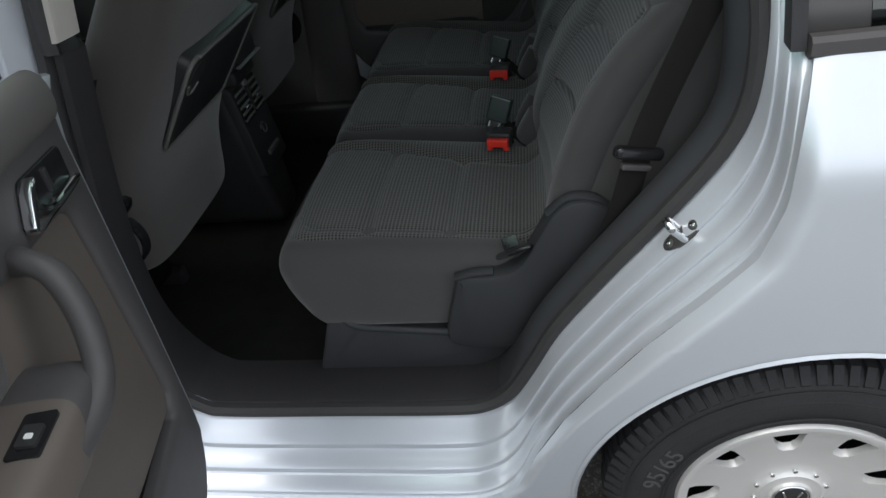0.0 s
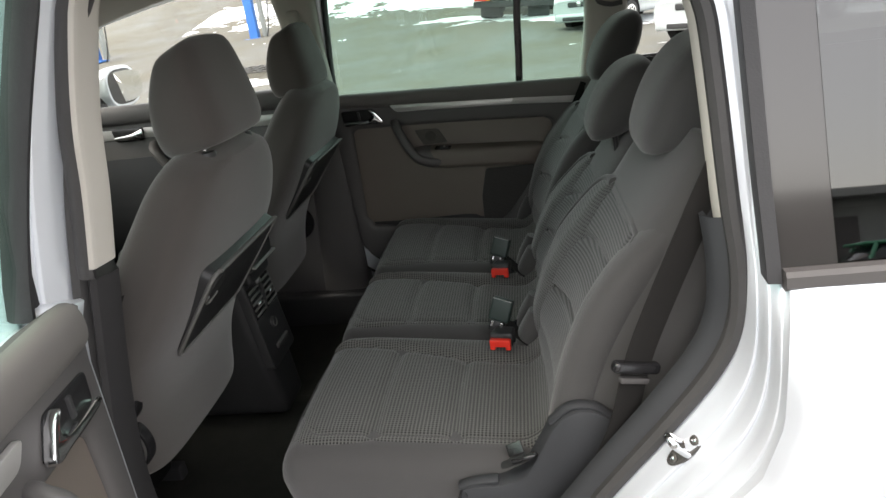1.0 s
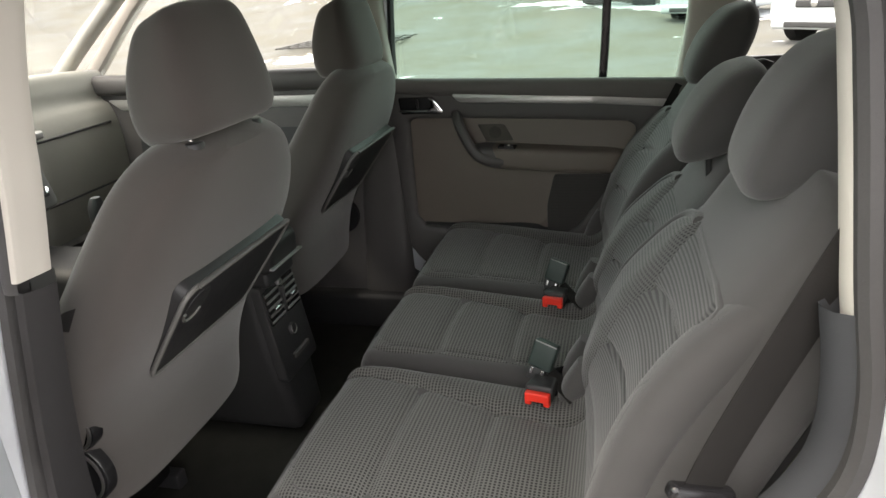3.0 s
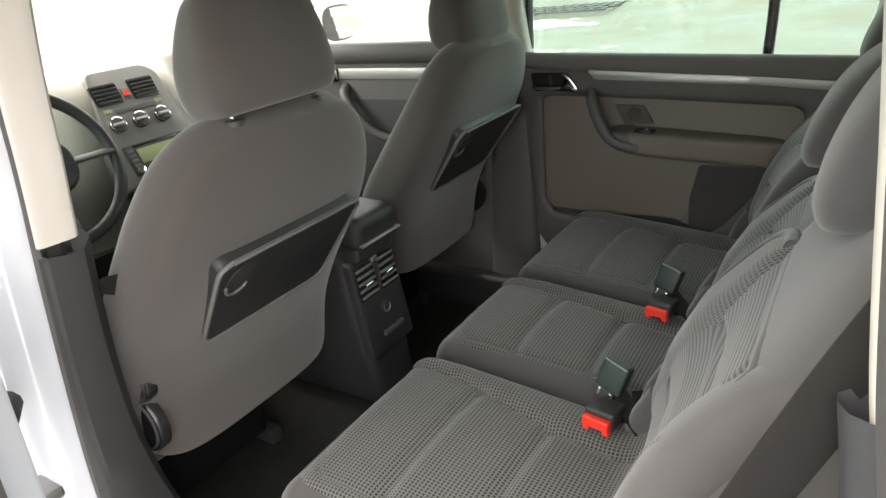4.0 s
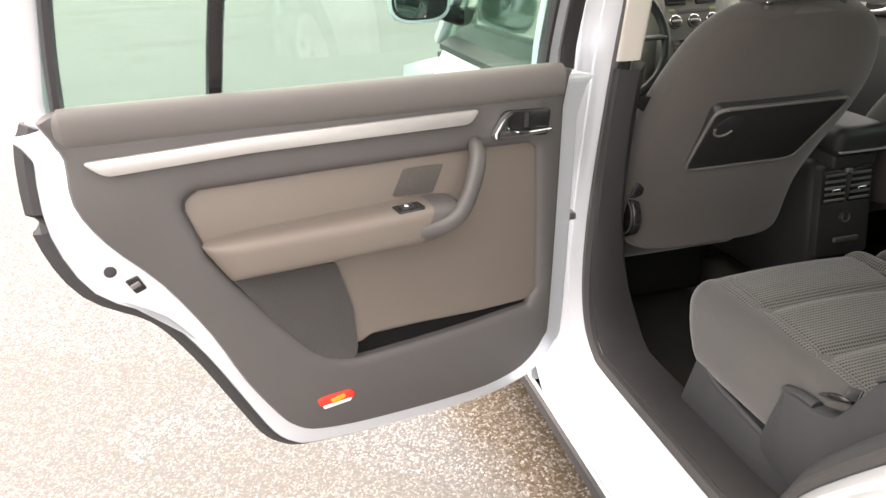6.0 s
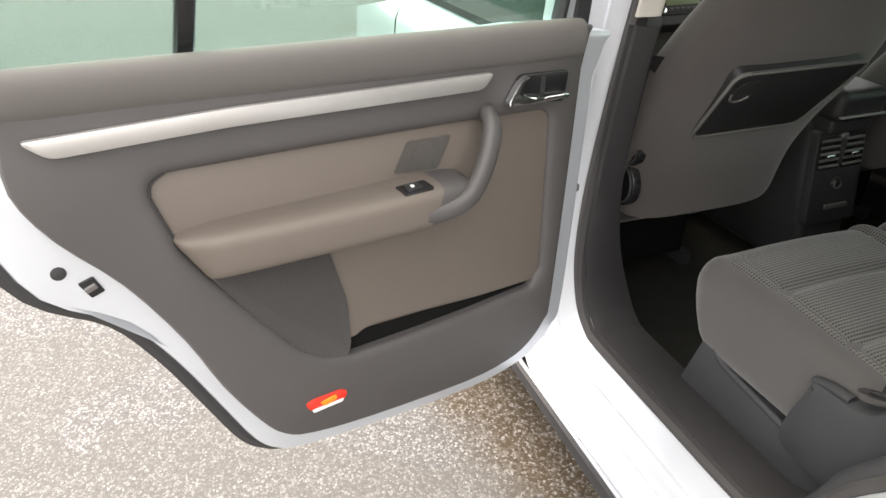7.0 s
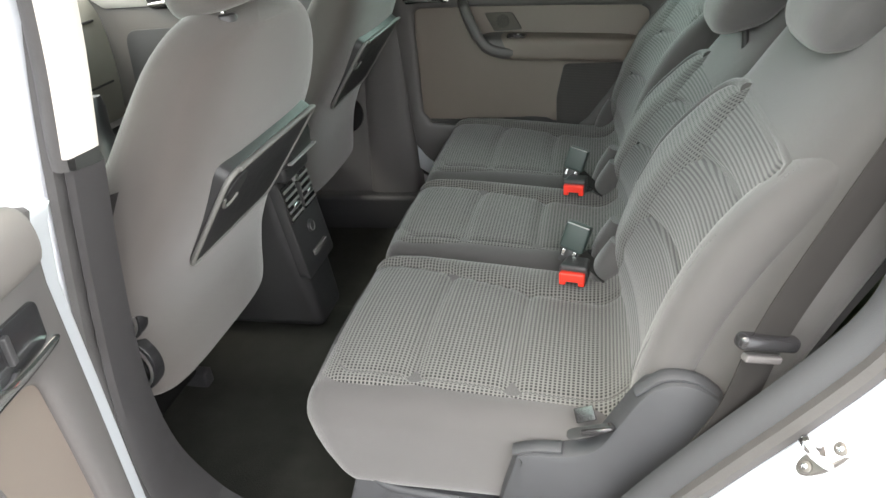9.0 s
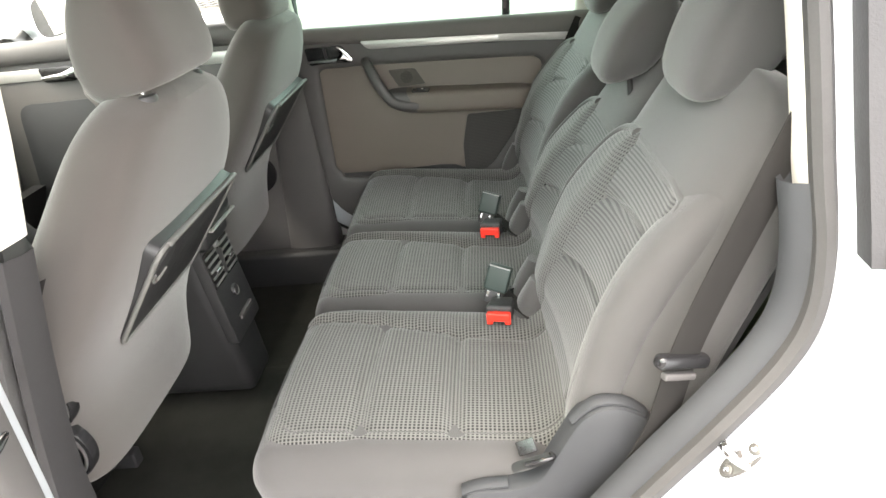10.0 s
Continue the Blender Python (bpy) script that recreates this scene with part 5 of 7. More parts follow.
part("window_pane", solid_sheet(lambda i, j: (lerp(lerp(-2.40, -1.80, j), lerp(-1.21, -1.13, j), i), lerp(0.80, 0.73, j), lerp(1.22, 1.59, j)), 4, 4, (0, 0.004, 0)), CLEAR, pd, "clear window pane").visible_shadow = False
part("window_frame", tube([Vector((p.x, -p.y, p.z + 0.03)) for p in frame_line], 0.024, 0.03, 10, False, (0, 1, 0), 4), BEIGE, pd)
mirror(pd, 1, -2.04, 0.978, 1.302)


# ---- rear seats ----
BACK = [(0.66, -0.425), (0.75, -0.410), (0.81, -0.395), (0.90, -0.365), (0.974, -0.335), (1.07, -0.275), (1.15, -0.212), (1.19, -0.178), (1.25, -0.150)]


def seat_top(x):
    return curve([(-0.940, 0.668), (-0.927, 0.698), (-0.910, 0.713), (-0.87, 0.722), (-0.81, 0.723), (-0.65, 0.711), (-0.50, 0.697), (-0.42, 0.692)], x)


def rear_seat(yc, w, side, label):
    s = thing("rear_seat", (-0.66, yc, 0.345), label, "car seat", "rear seats of the car")
    hw = w / 2
    g = hw / 0.2275

    # cushion: plain sides and front, tucked in below
    def cush(q, k):
        x, y, z = q
        if k.z > 0:
            z += (seat_top(x - 0.664) - 0.704) * k.z - (0.016 if abs(k.y) < 0.5 and k.z > 0.9 else 0)
        if k.x < 0:
            x += (0.022 * (1 - k.z) + 0.032 * max(0.0, -k.z)) * -k.x - 0.012 * (1 - k.y * k.y) * k.x * k.x
            y *= 1 - (-0.008 if side < 0 and k.y < 0 else 0.06) * max(0.0, (-k.x - 0.6) / 0.4) ** 2
        if side < 0 and k.y < 0:
            y -= 0.009 * (1 - k.z)
        return (x, y * (1 - 0.03 * max(0, -k.z)) - 0.004 * k.y * k.y * k.y * (1 - k.z * k.z), z)
    part("cushion", box(-0.664, yc, 0.613, 0.543, w, 0.185, 0.050, k=5, shape=cush), SEAT, s, "plain grey cloth cushion sides")
    # patterned top: three padded fields, a raised border on one side and a narrow one on the other
    def seam_a(x):
        return -0.86 + 0.30 * max(0.0, (-0.84 - x) / 0.06) ** 2

    def seam_b(x):
        return curve([(-0.91, 0.86), (-0.75, 0.74), (-0.58, 0.52), (-0.40, 0.42)], x)

    def pad(i, j):
        x, v = lerp(-0.908, -0.392, i), lerp(-1, 1, j)
        y = lerp(-(hw - 0.040), hw - 0.014, j) * (1 - 0.10 * max(0.0, (-0.85 - x) / 0.07) ** 2)
        x -= 0.010 * (1 - v * v) * max(0.0, (-0.70 - x) / 0.2)
        z = seat_top(x + 0.008 * (1 - v * v) * max(0.0, (-0.70 - x) / 0.2)) + 0.006 * (1 - v * v) + 0.003
        va, vb = seam_a(x), seam_b(x)
        inside = va < v < vb
        for q in (-0.748, -0.588):
            d = (x - q - 0.014 * (v + 0.2) ** 2) / 0.013
            z -= 0.0105 * math.exp(-d * d) * (1 if inside else max(0.0, 1 - 14 * max(va - v, v - vb)))
        for q, dp in ((va, 0.003), (vb, 0.006)):
            z -= dp * math.exp(-((v - q) * (hw - 0.02) / 0.006) ** 2)
        if v > vb:
            z += 0.012 * math.sin(min(1.0, (v - vb) / max(0.05, 1 - vb)) * math.pi) ** 0.8
        e = max(0.0, (abs(v) - 0.90) / 0.10)
        z -= 0.010 * e * e
        if x > -0.46:
            z += 0.055 * ((x + 0.46) / 0.068) ** 2
        if x < -0.885:
            z -= 0.006 * ((-0.885 - x) / 0.017) ** 2
        return (x, yc + y, z)
    part("seat_cover", cloth_sheet(pad, 84, 56, (0, 0, -0.02)), CHECK, s, "checked grey woven seat cover")
    for sm in (seam_a, seam_b):
        part("seam", tube([Vector(pad(i / 40, (sm(lerp(-0.902, -0.392, i / 40)) + 1) / 2)) + Vector((0, 0, 0.0004)) for i in range(3, 40)], 0.0014, 0.0014, 6), SEAT, s)
    # seat box
    def plinth(q, k):
        return (q.x - 0.03 * k.x * k.z if k.x < 0 else q.x, q.y, q.z)
    part("seat_box", box(-0.665, yc, 0.435, 0.40, w - 0.07, 0.18, 0.02, shape=plinth), PLASTIC_B, s, "dark grey plastic seat base")
    if side:
        cov = corners([(-0.900, 0.385), (-0.845, 0.556), (-0.815, 0.556), (-0.785, 0.534), (-0.44, 0.502), (-0.43, 0.385)], 0.010)
        yo, yi = yc + side * (hw + 0.004), yc + side * (hw - 0.05)
        part("base_cover", slab(cov, yi, yo, flat, 0.006), PLASTIC_B, s, "grey moulded seat base cover")
        part("cover_edge", tube(spline([(-0.838, yo - side * 0.012, 0.562), (-0.822, yo - side * 0.008, 0.566), (-0.790, yo - side * 0.006, 0.534), (-0.70, yo - side * 0.006, 0.522), (-0.46, yo - side * 0.006, 0.500)], 5), 0.008, 0.008, 10), PLASTIC_B, s)
    part("base_rail", loft([((-0.865, yc - side * (hw - 0.035) if side else yc, 0.518), (0, 0.010, 0), (0, 0, 0.012)), ((-0.48, yc - side * (hw - 0.035) if side else yc, 0.478), (0, 0.010, 0), (0, 0, 0.012))], 3, 12, 1), PLASTIC, s)
    # backrest
    drop = 0.0 if side else 0.07
    ky = 1 - drop / 0.58

    def high(z):
        return 0.66 + (z - 0.66) * ky
    secs = []
    for z, kw, th in ((0.665, 0.80, 0.07), (0.69, 0.93, 0.13), (0.76, 0.985, 0.175), (0.88, 1, 0.185), (1.00, 1, 0.180), (1.10, 0.985, 0.155), (1.17, 0.93, 0.12), (1.215, 0.80, 0.085), (1.238, 0.60, 0.06), (1.245, 0.35, 0.03)):
        push = curve([(1.08, 0.030), (1.14, 0.012), (1.25, 0.008)], z)
        secs.append(((curve(BACK, z) + push + th / 2, yc, high(z)), (0, hw * kw, 0), (th / 2 * 0.93, 0, -th / 2 * 0.36)))
    part("backrest", loft(secs, 4.2, 44, 3), SEAT, s, "plain grey cloth backrest")
    part("back_shell", loft([((curve(BACK, z) + 0.190, yc, high(z)), (0, hw * k, 0), (0.012, 0, -0.004)) for z, k in ((0.68, 0.8), (0.8, 0.93), (1.05, 0.93), (1.17, 0.80), (1.20, 0.5))], 4, 24, 2), PLASTIC_D, s, "dark plastic backrest shell")
    # padded side rolls, the outer one wider
    for sg, hwid, back in ((-1, 0.044, 0.040), (1, 0.026, 0.054)):
        part("side_roll", loft([((curve(BACK, z) + back + curve([(0.98, 0.0), (1.08, 0.020), (1.15, 0.060), (1.215, 0.120)], z), yc + sg * (hw - hwid) * k, high(z)), (0, hwid * t, 0), (0.036 * t, 0, -0.014 * t)) for z, k, t in ((0.69, 1, 0.35), (0.71, 1, 0.75), (0.78, 1, 0.95), (0.90, 1, 1.0), (1.00, 1, 1.0), (1.08, 0.98, 0.97), (1.15, 0.94, 0.88), (1.20, 0.88, 0.7), (1.215, 0.84, 0.4))], 2.6, 28, 3), SEAT, s, "plain cloth side roll")
    # dotted stitching along the outer roll
    st = bmesh.new()
    for k in range(110):
        z = lerp(0.76, 1.17, k / 109)
        x, y, zz = curve(BACK, z) + 0.040 - 0.0355 + curve([(0.98, 0.0), (1.08, 0.020), (1.15, 0.060), (1.215, 0.120)], z), yc - (hw - 0.036) * curve([(1.08, 0.99), (1.15, 0.95), (1.2, 0.9)], z), high(z) + 0.012
        box(x - 0.0010, y, zz, 0.0016, 0.0011, 0.0022, 0.0004, bm=st, k=1)
    part("stitching", st, STITCH, s, "pale dotted stitching")
    # leaf-shaped checked border, and the ribbed field in three padded sections
    LEAF_IN = [(0.69, 0.165), (0.76, 0.140), (0.89, 0.085), (0.96, 0.060), (1.01, 0.052), (1.05, 0.062), (1.085, 0.078), (1.110, 0.088)]
    LEAF_OUT = [(0.69, 0.225), (0.75, 0.228), (0.89, 0.220), (0.96, 0.224), (1.03, 0.216), (1.07, 0.196), (1.095, 0.160), (1.110, 0.094)]
    RIB_END = [(0.69, -0.150), (0.76, -0.162), (0.95, -0.188), (1.03, -0.196), (1.075, -0.192), (1.095, -0.168), (1.106, -0.11), (1.114, -0.02)]
    LEAF_IN, LEAF_OUT, RIB_END = eased(LEAF_IN), eased(LEAF_OUT), eased(RIB_END)

    def swell(z):
        return curve([(0.70, 0.008), (0.80, 0.022), (0.90, 0.026), (1.0, 0.017), (1.06, 0.005), (1.1, 0)], z)

    def rib(i, j):
        z = lerp(0.675, 1.112, i)
        a, b = curve(LEAF_IN, z), curve(RIB_END, z)
        y = lerp(a + 0.004, b, j)
        pr = 0.0
        for q in (0.895, 1.012):
            pr -= 0.008 * math.exp(-((z - q - 0.022 * math.sin(j * math.pi * 0.75)) / 0.0065) ** 2)
        pr += 0.006 * abs(math.sin((z - 0.895) / 0.117 * math.pi)) - 0.030 * (max(0, j - 0.90) / 0.10) ** 2
        pr += swell(z) * (1 - j) ** 3
        pr -= 0.024 * (max(0, i - 0.94) / 0.06) ** 2 + (0.014 if i < 0.02 else 0)
        return (curve(BACK, z) + 0.016 - pr, yc + y * g, high(z))
    part("ribbed_panel", cloth_sheet(rib, 120, 40, (0.008, 0, 0)), RIBBED, s, "ribbed grey woven backrest panel")

    edge = [Vector(rib(k / 60, 0.955)) for k in range(3, 58)] + [Vector(rib(0.968, j / 12)) for j in range(10, -1, -1)]
    part("panel_piping", tube([p + Vector((0.002, 0, 0)) for p in edge], 0.0075, 0.0075, 10), SEAT, s)

    def band(i, j):
        z = lerp(0.70, 1.111, i)
        a, b = curve(LEAF_IN, z), curve(LEAF_OUT, z)
        pr = -0.004 + 0.020 * math.sin(min(1.0, j * 2.2) * math.pi / 2) - 0.008 * (max(0, j - 0.80) / 0.20) ** 2 - 0.022 * (max(0, i - 0.95) / 0.05) ** 2
        pr += swell(z)
        return (curve(BACK, z) + 0.016 - pr, yc + lerp(a, b, j) * g, high(z))
    edge = [Vector(band(k / 60, 1.0)) for k in range(0, 58)] + [Vector(band(0.975, j / 12)) for j in range(10, 4, -1)]
    part("border_piping", tube([p + Vector((0.007, 0, 0)) for p in edge], 0.011, 0.011, 12), SEAT, s)
    part("checked_border", cloth_sheet(band, 80, 36, (0.008, 0, 0)), CHECK_V, s, "coarse checked border cloth")
    # rolled end of the cushion against the back
    for sg in (1,) if side < 0 else (-1, 1):
        part("side_bolster", loft([((-0.485, yc + sg * (hw - 0.034), 0.672), (0, 0.020, 0), (0.02, 0, 0.012)), ((-0.448, yc + sg * (hw - 0.036), 0.702), (0, 0.032, 0), (0.032, 0, 0.022)), ((-0.425, yc + sg * (hw - 0.036), 0.745), (0, 0.034, 0), (0.034, 0, 0.006)), ((-0.41, yc + sg * (hw - 0.036), 0.785), (0, 0.020, 0), (0.020, 0, -0.005))], 2.5, 18, 3), SEAT, s)
    if side <= 0:
        part("fabric_tag", box(-0.468, yc - hw + 0.022, 0.712, 0.030, 0.004, 0.022, 0.0015, Euler((radians(-40), radians(-20), 0)).to_matrix()), PLASTIC_G, s, "small black cloth tag")
    # headrest
    hz = 1.205 - drop * 1.15 + (0.010 if side < 0 else 0.012 if side else 0.020)
    fwd, tall = (0.048, 0.86) if side == 0 else (0.0, 0.88 if side > 0 else 0.95)
    hr = [((-0.158 - fwd + 0.30 * dz, yc, hz + dz * tall), (0, 0.86 * wy, 0), (tx, 0, 0.25 * tx)) for dz, wy, tx in
          ((-0.012, 0.080, 0.030), (-0.004, 0.112, 0.050), (0.030, 0.133, 0.066), (0.080, 0.138, 0.068), (0.125, 0.132, 0.060), (0.155, 0.116, 0.045), (0.172, 0.090, 0.028), (0.178, 0.05, 0.012))]
    part("headrest", loft(hr, 3.6, 40, 3), SEAT, s, "plain grey cloth headrest")
    for sg in (-1, 1):
        part("headrest_post", tube([(-0.15 - fwd, yc + sg * 0.06, hz - 0.06), (-0.155 - fwd, yc + sg * 0.06, hz + 0.01)], 0.006), PLASTIC_D, s)
    return s


s_near = rear_seat(-0.415, 0.455, -1, "grey checked cloth rear seat beside the open door")
s_mid = rear_seat(0.015, 0.375, 0, "grey checked cloth middle rear seat with a low headrest")
s_far = rear_seat(0.457, 0.464, 1, "grey checked cloth rear seat beside the closed door")

# plastic side shield of the near seat, with the belt socket and the folding lever
shield = [(-0.60, 0.515), (-0.575, 0.640), (-0.560, 0.668), (-0.50, 0.672), (-0.455, 0.690), (-0.425, 0.740), (-0.390, 0.800), (-0.350, 0.822), (-0.310, 0.812), (-0.285, 0.780), (-0.30, 0.70), (-0.40, 0.58), (-0.46, 0.505), (-0.52, 0.490)]
part("side_shield", slab(rounded(shield, 4), -0.630, -0.672, flat, 0.014), PLASTIC_B, s_near, "grey plastic seat hinge cover")
for pts in ([(-0.572, -0.654, 0.662), (-0.54, -0.654, 0.672), (-0.50, -0.654, 0.675)], [(-0.40, -0.652, 0.793), (-0.365, -0.652, 0.822), (-0.325, -0.652, 0.820), (-0.298, -0.652, 0.80)]):
    part("shield_lip", tube(spline(pts, 5), 0.012, 0.006, 10), PLASTIC_B, s_near)
lev = part("fold_lever", loft([((-0.475, -0.660, 0.712), (0.018, 0, 0.004), (0, 0.012, 0)), ((-0.44, -0.662, 0.728), (0.012, 0, 0.004), (0, 0.010, 0))], 3, 16, 2), PLASTIC_D, s_near, "seat folding lever")
part("lever_wire", tube(spline([(-0.470, -0.668, 0.722), (-0.450, -0.676, 0.735), (-0.430, -0.672, 0.738), (-0.432, -0.655, 0.728)], 4), 0.004), PLASTIC_G, lev)


TONGUE = mat("green_grey_plastic", (0.020, 0.034, 0.030), 0.42, 0, 0.1, 8, 0.2, 900)


def buckle(x, y, z, label):
    b = thing("belt_buckle", (x, y, z - 0.05), label, "belt buckle", "belt buckles")
    tilt = Euler((0, radians(4), radians(80))).to_matrix()

    def at(dx, dy, dz):
        return Vector((x, y, z)) + tilt @ Vector((dx, dy, dz))

    def taper(q, k):
        return (q.x, q.y * (1 - 0.10 * k.x), q.z * (1 - 0.15 * k.x))
    part("buckle_body", box(*at(0.032, 0, 0.003), 0.054, 0.050, 0.030, 0.006, tilt, shape=taper), PLASTIC_D, b, "black plastic buckle body")
    btn = part("release_button", box(*at(-0.001, 0, 0.001), 0.014, 0.048, 0.018, 0.003, tilt), RED, b, "red release button")
    for sg in (-1, 1):
        part("button_leg", box(*at(0.0, sg * 0.018, -0.009), 0.012, 0.012, 0.014, 0.002, tilt), RED, btn)
    part("stalk", tube(spline([at(0.05, 0, -0.005), at(0.070, -0.006, -0.02), at(0.080, -0.025, -0.05)], 4), 0.018, 0.008, 10), PLASTIC_D, b, "black buckle stalk")
    tl = Euler((radians(-16), radians(14), radians(-16))).to_matrix()

    def up(dx, dy, dz):
        return Vector((x + 0.004, y + 0.080, z + 0.044)) + tl @ Vector((dx, dy, dz))
    tg = part("tongue", box(*up(0, 0, 0), 0.050, 0.026, 0.056, 0.006, tl), TONGUE, b, "dark green-grey plastic belt tongue")
    part("tongue_neck", box(*up(-0.002, -0.002, -0.040), 0.034, 0.014, 0.030, 0.003, tl), PLASTIC_D, tg)
    part("tongue_blade", box(*up(-0.012, -0.010, -0.036), 0.006, 0.002, 0.014, 0.0008, tl), CHROME, tg, "steel tongue blade")
    part("tongue_blade", box(*up(0.010, -0.010, -0.036), 0.006, 0.002, 0.014, 0.0008, tl), CHROME, tg, "steel tongue blade")
    part("tongue_edge", tube([up(-0.022, -0.0125, 0.026), up(0.022, -0.0125, 0.026)], 0.0014), STEEL, tg)
    part("belt_strap", loft([(up(0.02, 0.004, -0.03), Vector((0.004, 0.022, 0)), Vector((0, 0, 0.0022))), (up(0.055, 0.0, -0.045), Vector((0.004, 0.022, 0)), Vector((0, 0, 0.0022))), (up(0.095, -0.01, -0.06), Vector((0.002, 0.020, 0)), Vector((0, 0, 0.0022)))], 4, 12, 3), BELT, b, "dark webbing strap")
    return b


buckle(-0.500, -0.285, 0.740, "black belt buckle with a red button on the seat edge")
buckle(-0.512, 0.110, 0.742, "black belt buckle with a red button between two seats")

# near lap and shoulder belt
belt = thing("seat_belt", (-0.22, -0.70, 0.72), "dark seat belt webbing hanging beside the backrest", "seat belt")


def strap(pts, hw, name, n=6):
    P = spline(pts, n)
    secs = []
    for i, p in enumerate(P):
        a, b = P[max(0, i - 1)], P[min(len(P) - 1, i + 1)]
        t = (b - a).normalized()
        side = t.cross(Vector((0.42, -0.9, 0.12))).normalized()
        secs.append((p, side * hw, t.cross(side) * 0.0016))
    return loft(secs, 4, 12, 1)


part("webbing", strap([(-0.055, -0.615, 1.42), (-0.100, -0.668, 1.31), (-0.166, -0.694, 1.173), (-0.230, -0.698, 1.013), (-0.260, -0.700, 0.925), (-0.286, -0.698, 0.81), (-0.330, -0.69, 0.70)], 0.025, "w"), BELT, belt)
part("belt_guide", box(-0.262, -0.704, 0.924, 0.086, 0.020, 0.020, 0.008, Euler((0, radians(19), radians(25))).to_matrix()), PLASTIC_G, belt, "black plastic belt tongue")
part("tongue_lip", box(-0.266, -0.706, 0.902, 0.052, 0.012, 0.010, 0.003, Euler((0, radians(19), radians(25))).to_matrix()), PLASTIC, belt)
part("belt_stalk", strap([(-0.43, 0.645, 0.72), (-0.40, 0.66, 0.78), (-0.30, 0.675, 0.95), (-0.20, 0.68, 1.15)], 0.022, "w"), BELT, belt)


# ---- front seats ----
REAR = [(0.56, -1.185), (0.66, -1.185), (0.78, -1.168), (0.86, -1.145), (0.92, -1.110), (1.00, -1.055), (1.08, -1.003), (1.16, -0.968), (1.22, -0.950), (1.28, -0.938), (1.32, -0.935)]


def front_seat(yc, dx, label):
    s = thing("front_seat", (-1.35 + dx, yc, 0.34), label, "car seat", "front seats of the car")
    secs = []
    for z, hw, th in ((0.684, 0.205, 0.07), (0.692, 0.228, 0.115), (0.715, 0.244, 0.150), (0.76, 0.252, 0.165), (0.83, 0.258, 0.165), (0.92, 0.268, 0.17), (1.02, 0.268, 0.165), (1.11, 0.258, 0.15), (1.18, 0.238, 0.13), (1.235, 0.205, 0.11), (1.27, 0.155, 0.085), (1.285, 0.08, 0.05)):
        secs.append(((curve(REAR, z) - th / 2 + dx, yc, z), (0, hw, 0), (th / 2, 0, -0.02)))
    part("backrest", loft(secs, 3.4, 52, 3), SEAT_F, s, "plain grey-brown cloth backrest")
    part("cushion", box(-1.58 + dx, yc, 0.62, 0.46, 0.50, 0.14, 0.05, k=4), SEAT, s)
    part("seat_base", box(-1.62 + dx, yc, 0.45, 0.36, 0.38, 0.16, 0.02), BLACK, s, "black seat base")
    for sg in (-1, 1):
        part("seat_rail", box(-1.62 + dx, yc + sg * 0.19, 0.355, 0.40, 0.035, 0.045, 0.006), RUBBER, s, "black seat rail")
    # seam lines of the cover
    for z in (0.876,):
        part("seam", tube([(curve(REAR, z) + dx + 0.001 - 0.055 * abs(v) ** 6, yc + v * 0.245, z + 0.004 * v * v) for v in [lerp(-0.9, 0.9, k / 30) for k in range(31)]], 0.0040, 0.0040, 8), PLASTIC_D, s)
    part("shoulder_seam", tube([(curve(REAR, z) + dx - 0.012 - 0.10 * max(0.0, abs(v) - 0.5) ** 2, yc + v * 0.20, z + 0.002) for v, z in [(lerp(-0.92, 0.92, k / 24), 1.255 - 0.035 * abs(lerp(-0.92, 0.92, k / 24)) ** 3) for k in range(25)]], 0.0022, 0.0022, 6), PLASTIC_D, s)
    # headrest on two posts
    X = -0.983 + 1.6 * dx
    hr = [(((fx + bx) / 2 + X, yc, z + 0.3 * dx), (0, wy, 0), ((bx - fx) / 2, 0, curve([(1.32, 0.010), (1.43, 0.022), (1.473, 0.010)], z))) for z, wy, fx, bx in
          ((1.286, 0.088, -0.045, 0.040), (1.293, 0.116, -0.064, 0.058), (1.320, 0.130, -0.072, 0.062), (1.360, 0.130, -0.074, 0.055), (1.400, 0.122, -0.070, 0.045),
           (1.436, 0.110, -0.060, 0.036), (1.456, 0.100, -0.048, 0.029), (1.466, 0.086, -0.034, 0.022), (1.470, 0.055, -0.020, 0.012))]
    part("headrest", loft(hr, 3.8, 44, 3), SEAT_F, s, "plain grey-brown cloth headrest")
    for sg in (-1, 1):
        post = part("headrest_post", tube([(X + 0.01, yc + sg * 0.085, 1.23), (X + 0.008, yc + sg * 0.085, 1.31)], 0.0065), CHROME, s)
        part("post_collar", disc((X + 0.01, yc + sg * 0.085, 1.272), (0, 0, 1), 0.019, 0.014, 20, 0.4), PLASTIC_D, post)
    # folding tray on the back
    C = Vector((-1.048 + dx, yc, 0.9955))
    sv = Vector((0.129, 0, 0.171)).normalized()
    nv = Vector((sv.z, 0, -sv.x))

    def tray(u, w, v):
        return C + Vector((0, u, 0)) + sv * v + nv * w
    t = part("tray", slab(corners([(-0.170, 0.107), (0.170, 0.107), (0.150, -0.107), (-0.150, -0.107)], 0.026), -0.02, 0.010, tray, 0.004), TRAY, s, "black folding tray")
    # grey rim; its and the lip's lighter tone paints in the edge reflection
    part("tray_rim", tube([tray(u, 0.009, v) for u, v in corners([(-0.170, 0.107), (0.170, 0.107), (0.150, -0.107), (-0.150, -0.107)], 0.026)], 0.0045, 0.0045, 8, True), PLASTIC_S, t, "grey tray rim")
    part("tray_lip", tube([tray(-0.145, 0.011, 0.110), tray(0.150, 0.011, 0.110)], 0.006, 0.004, 8), PLASTIC_S, t)
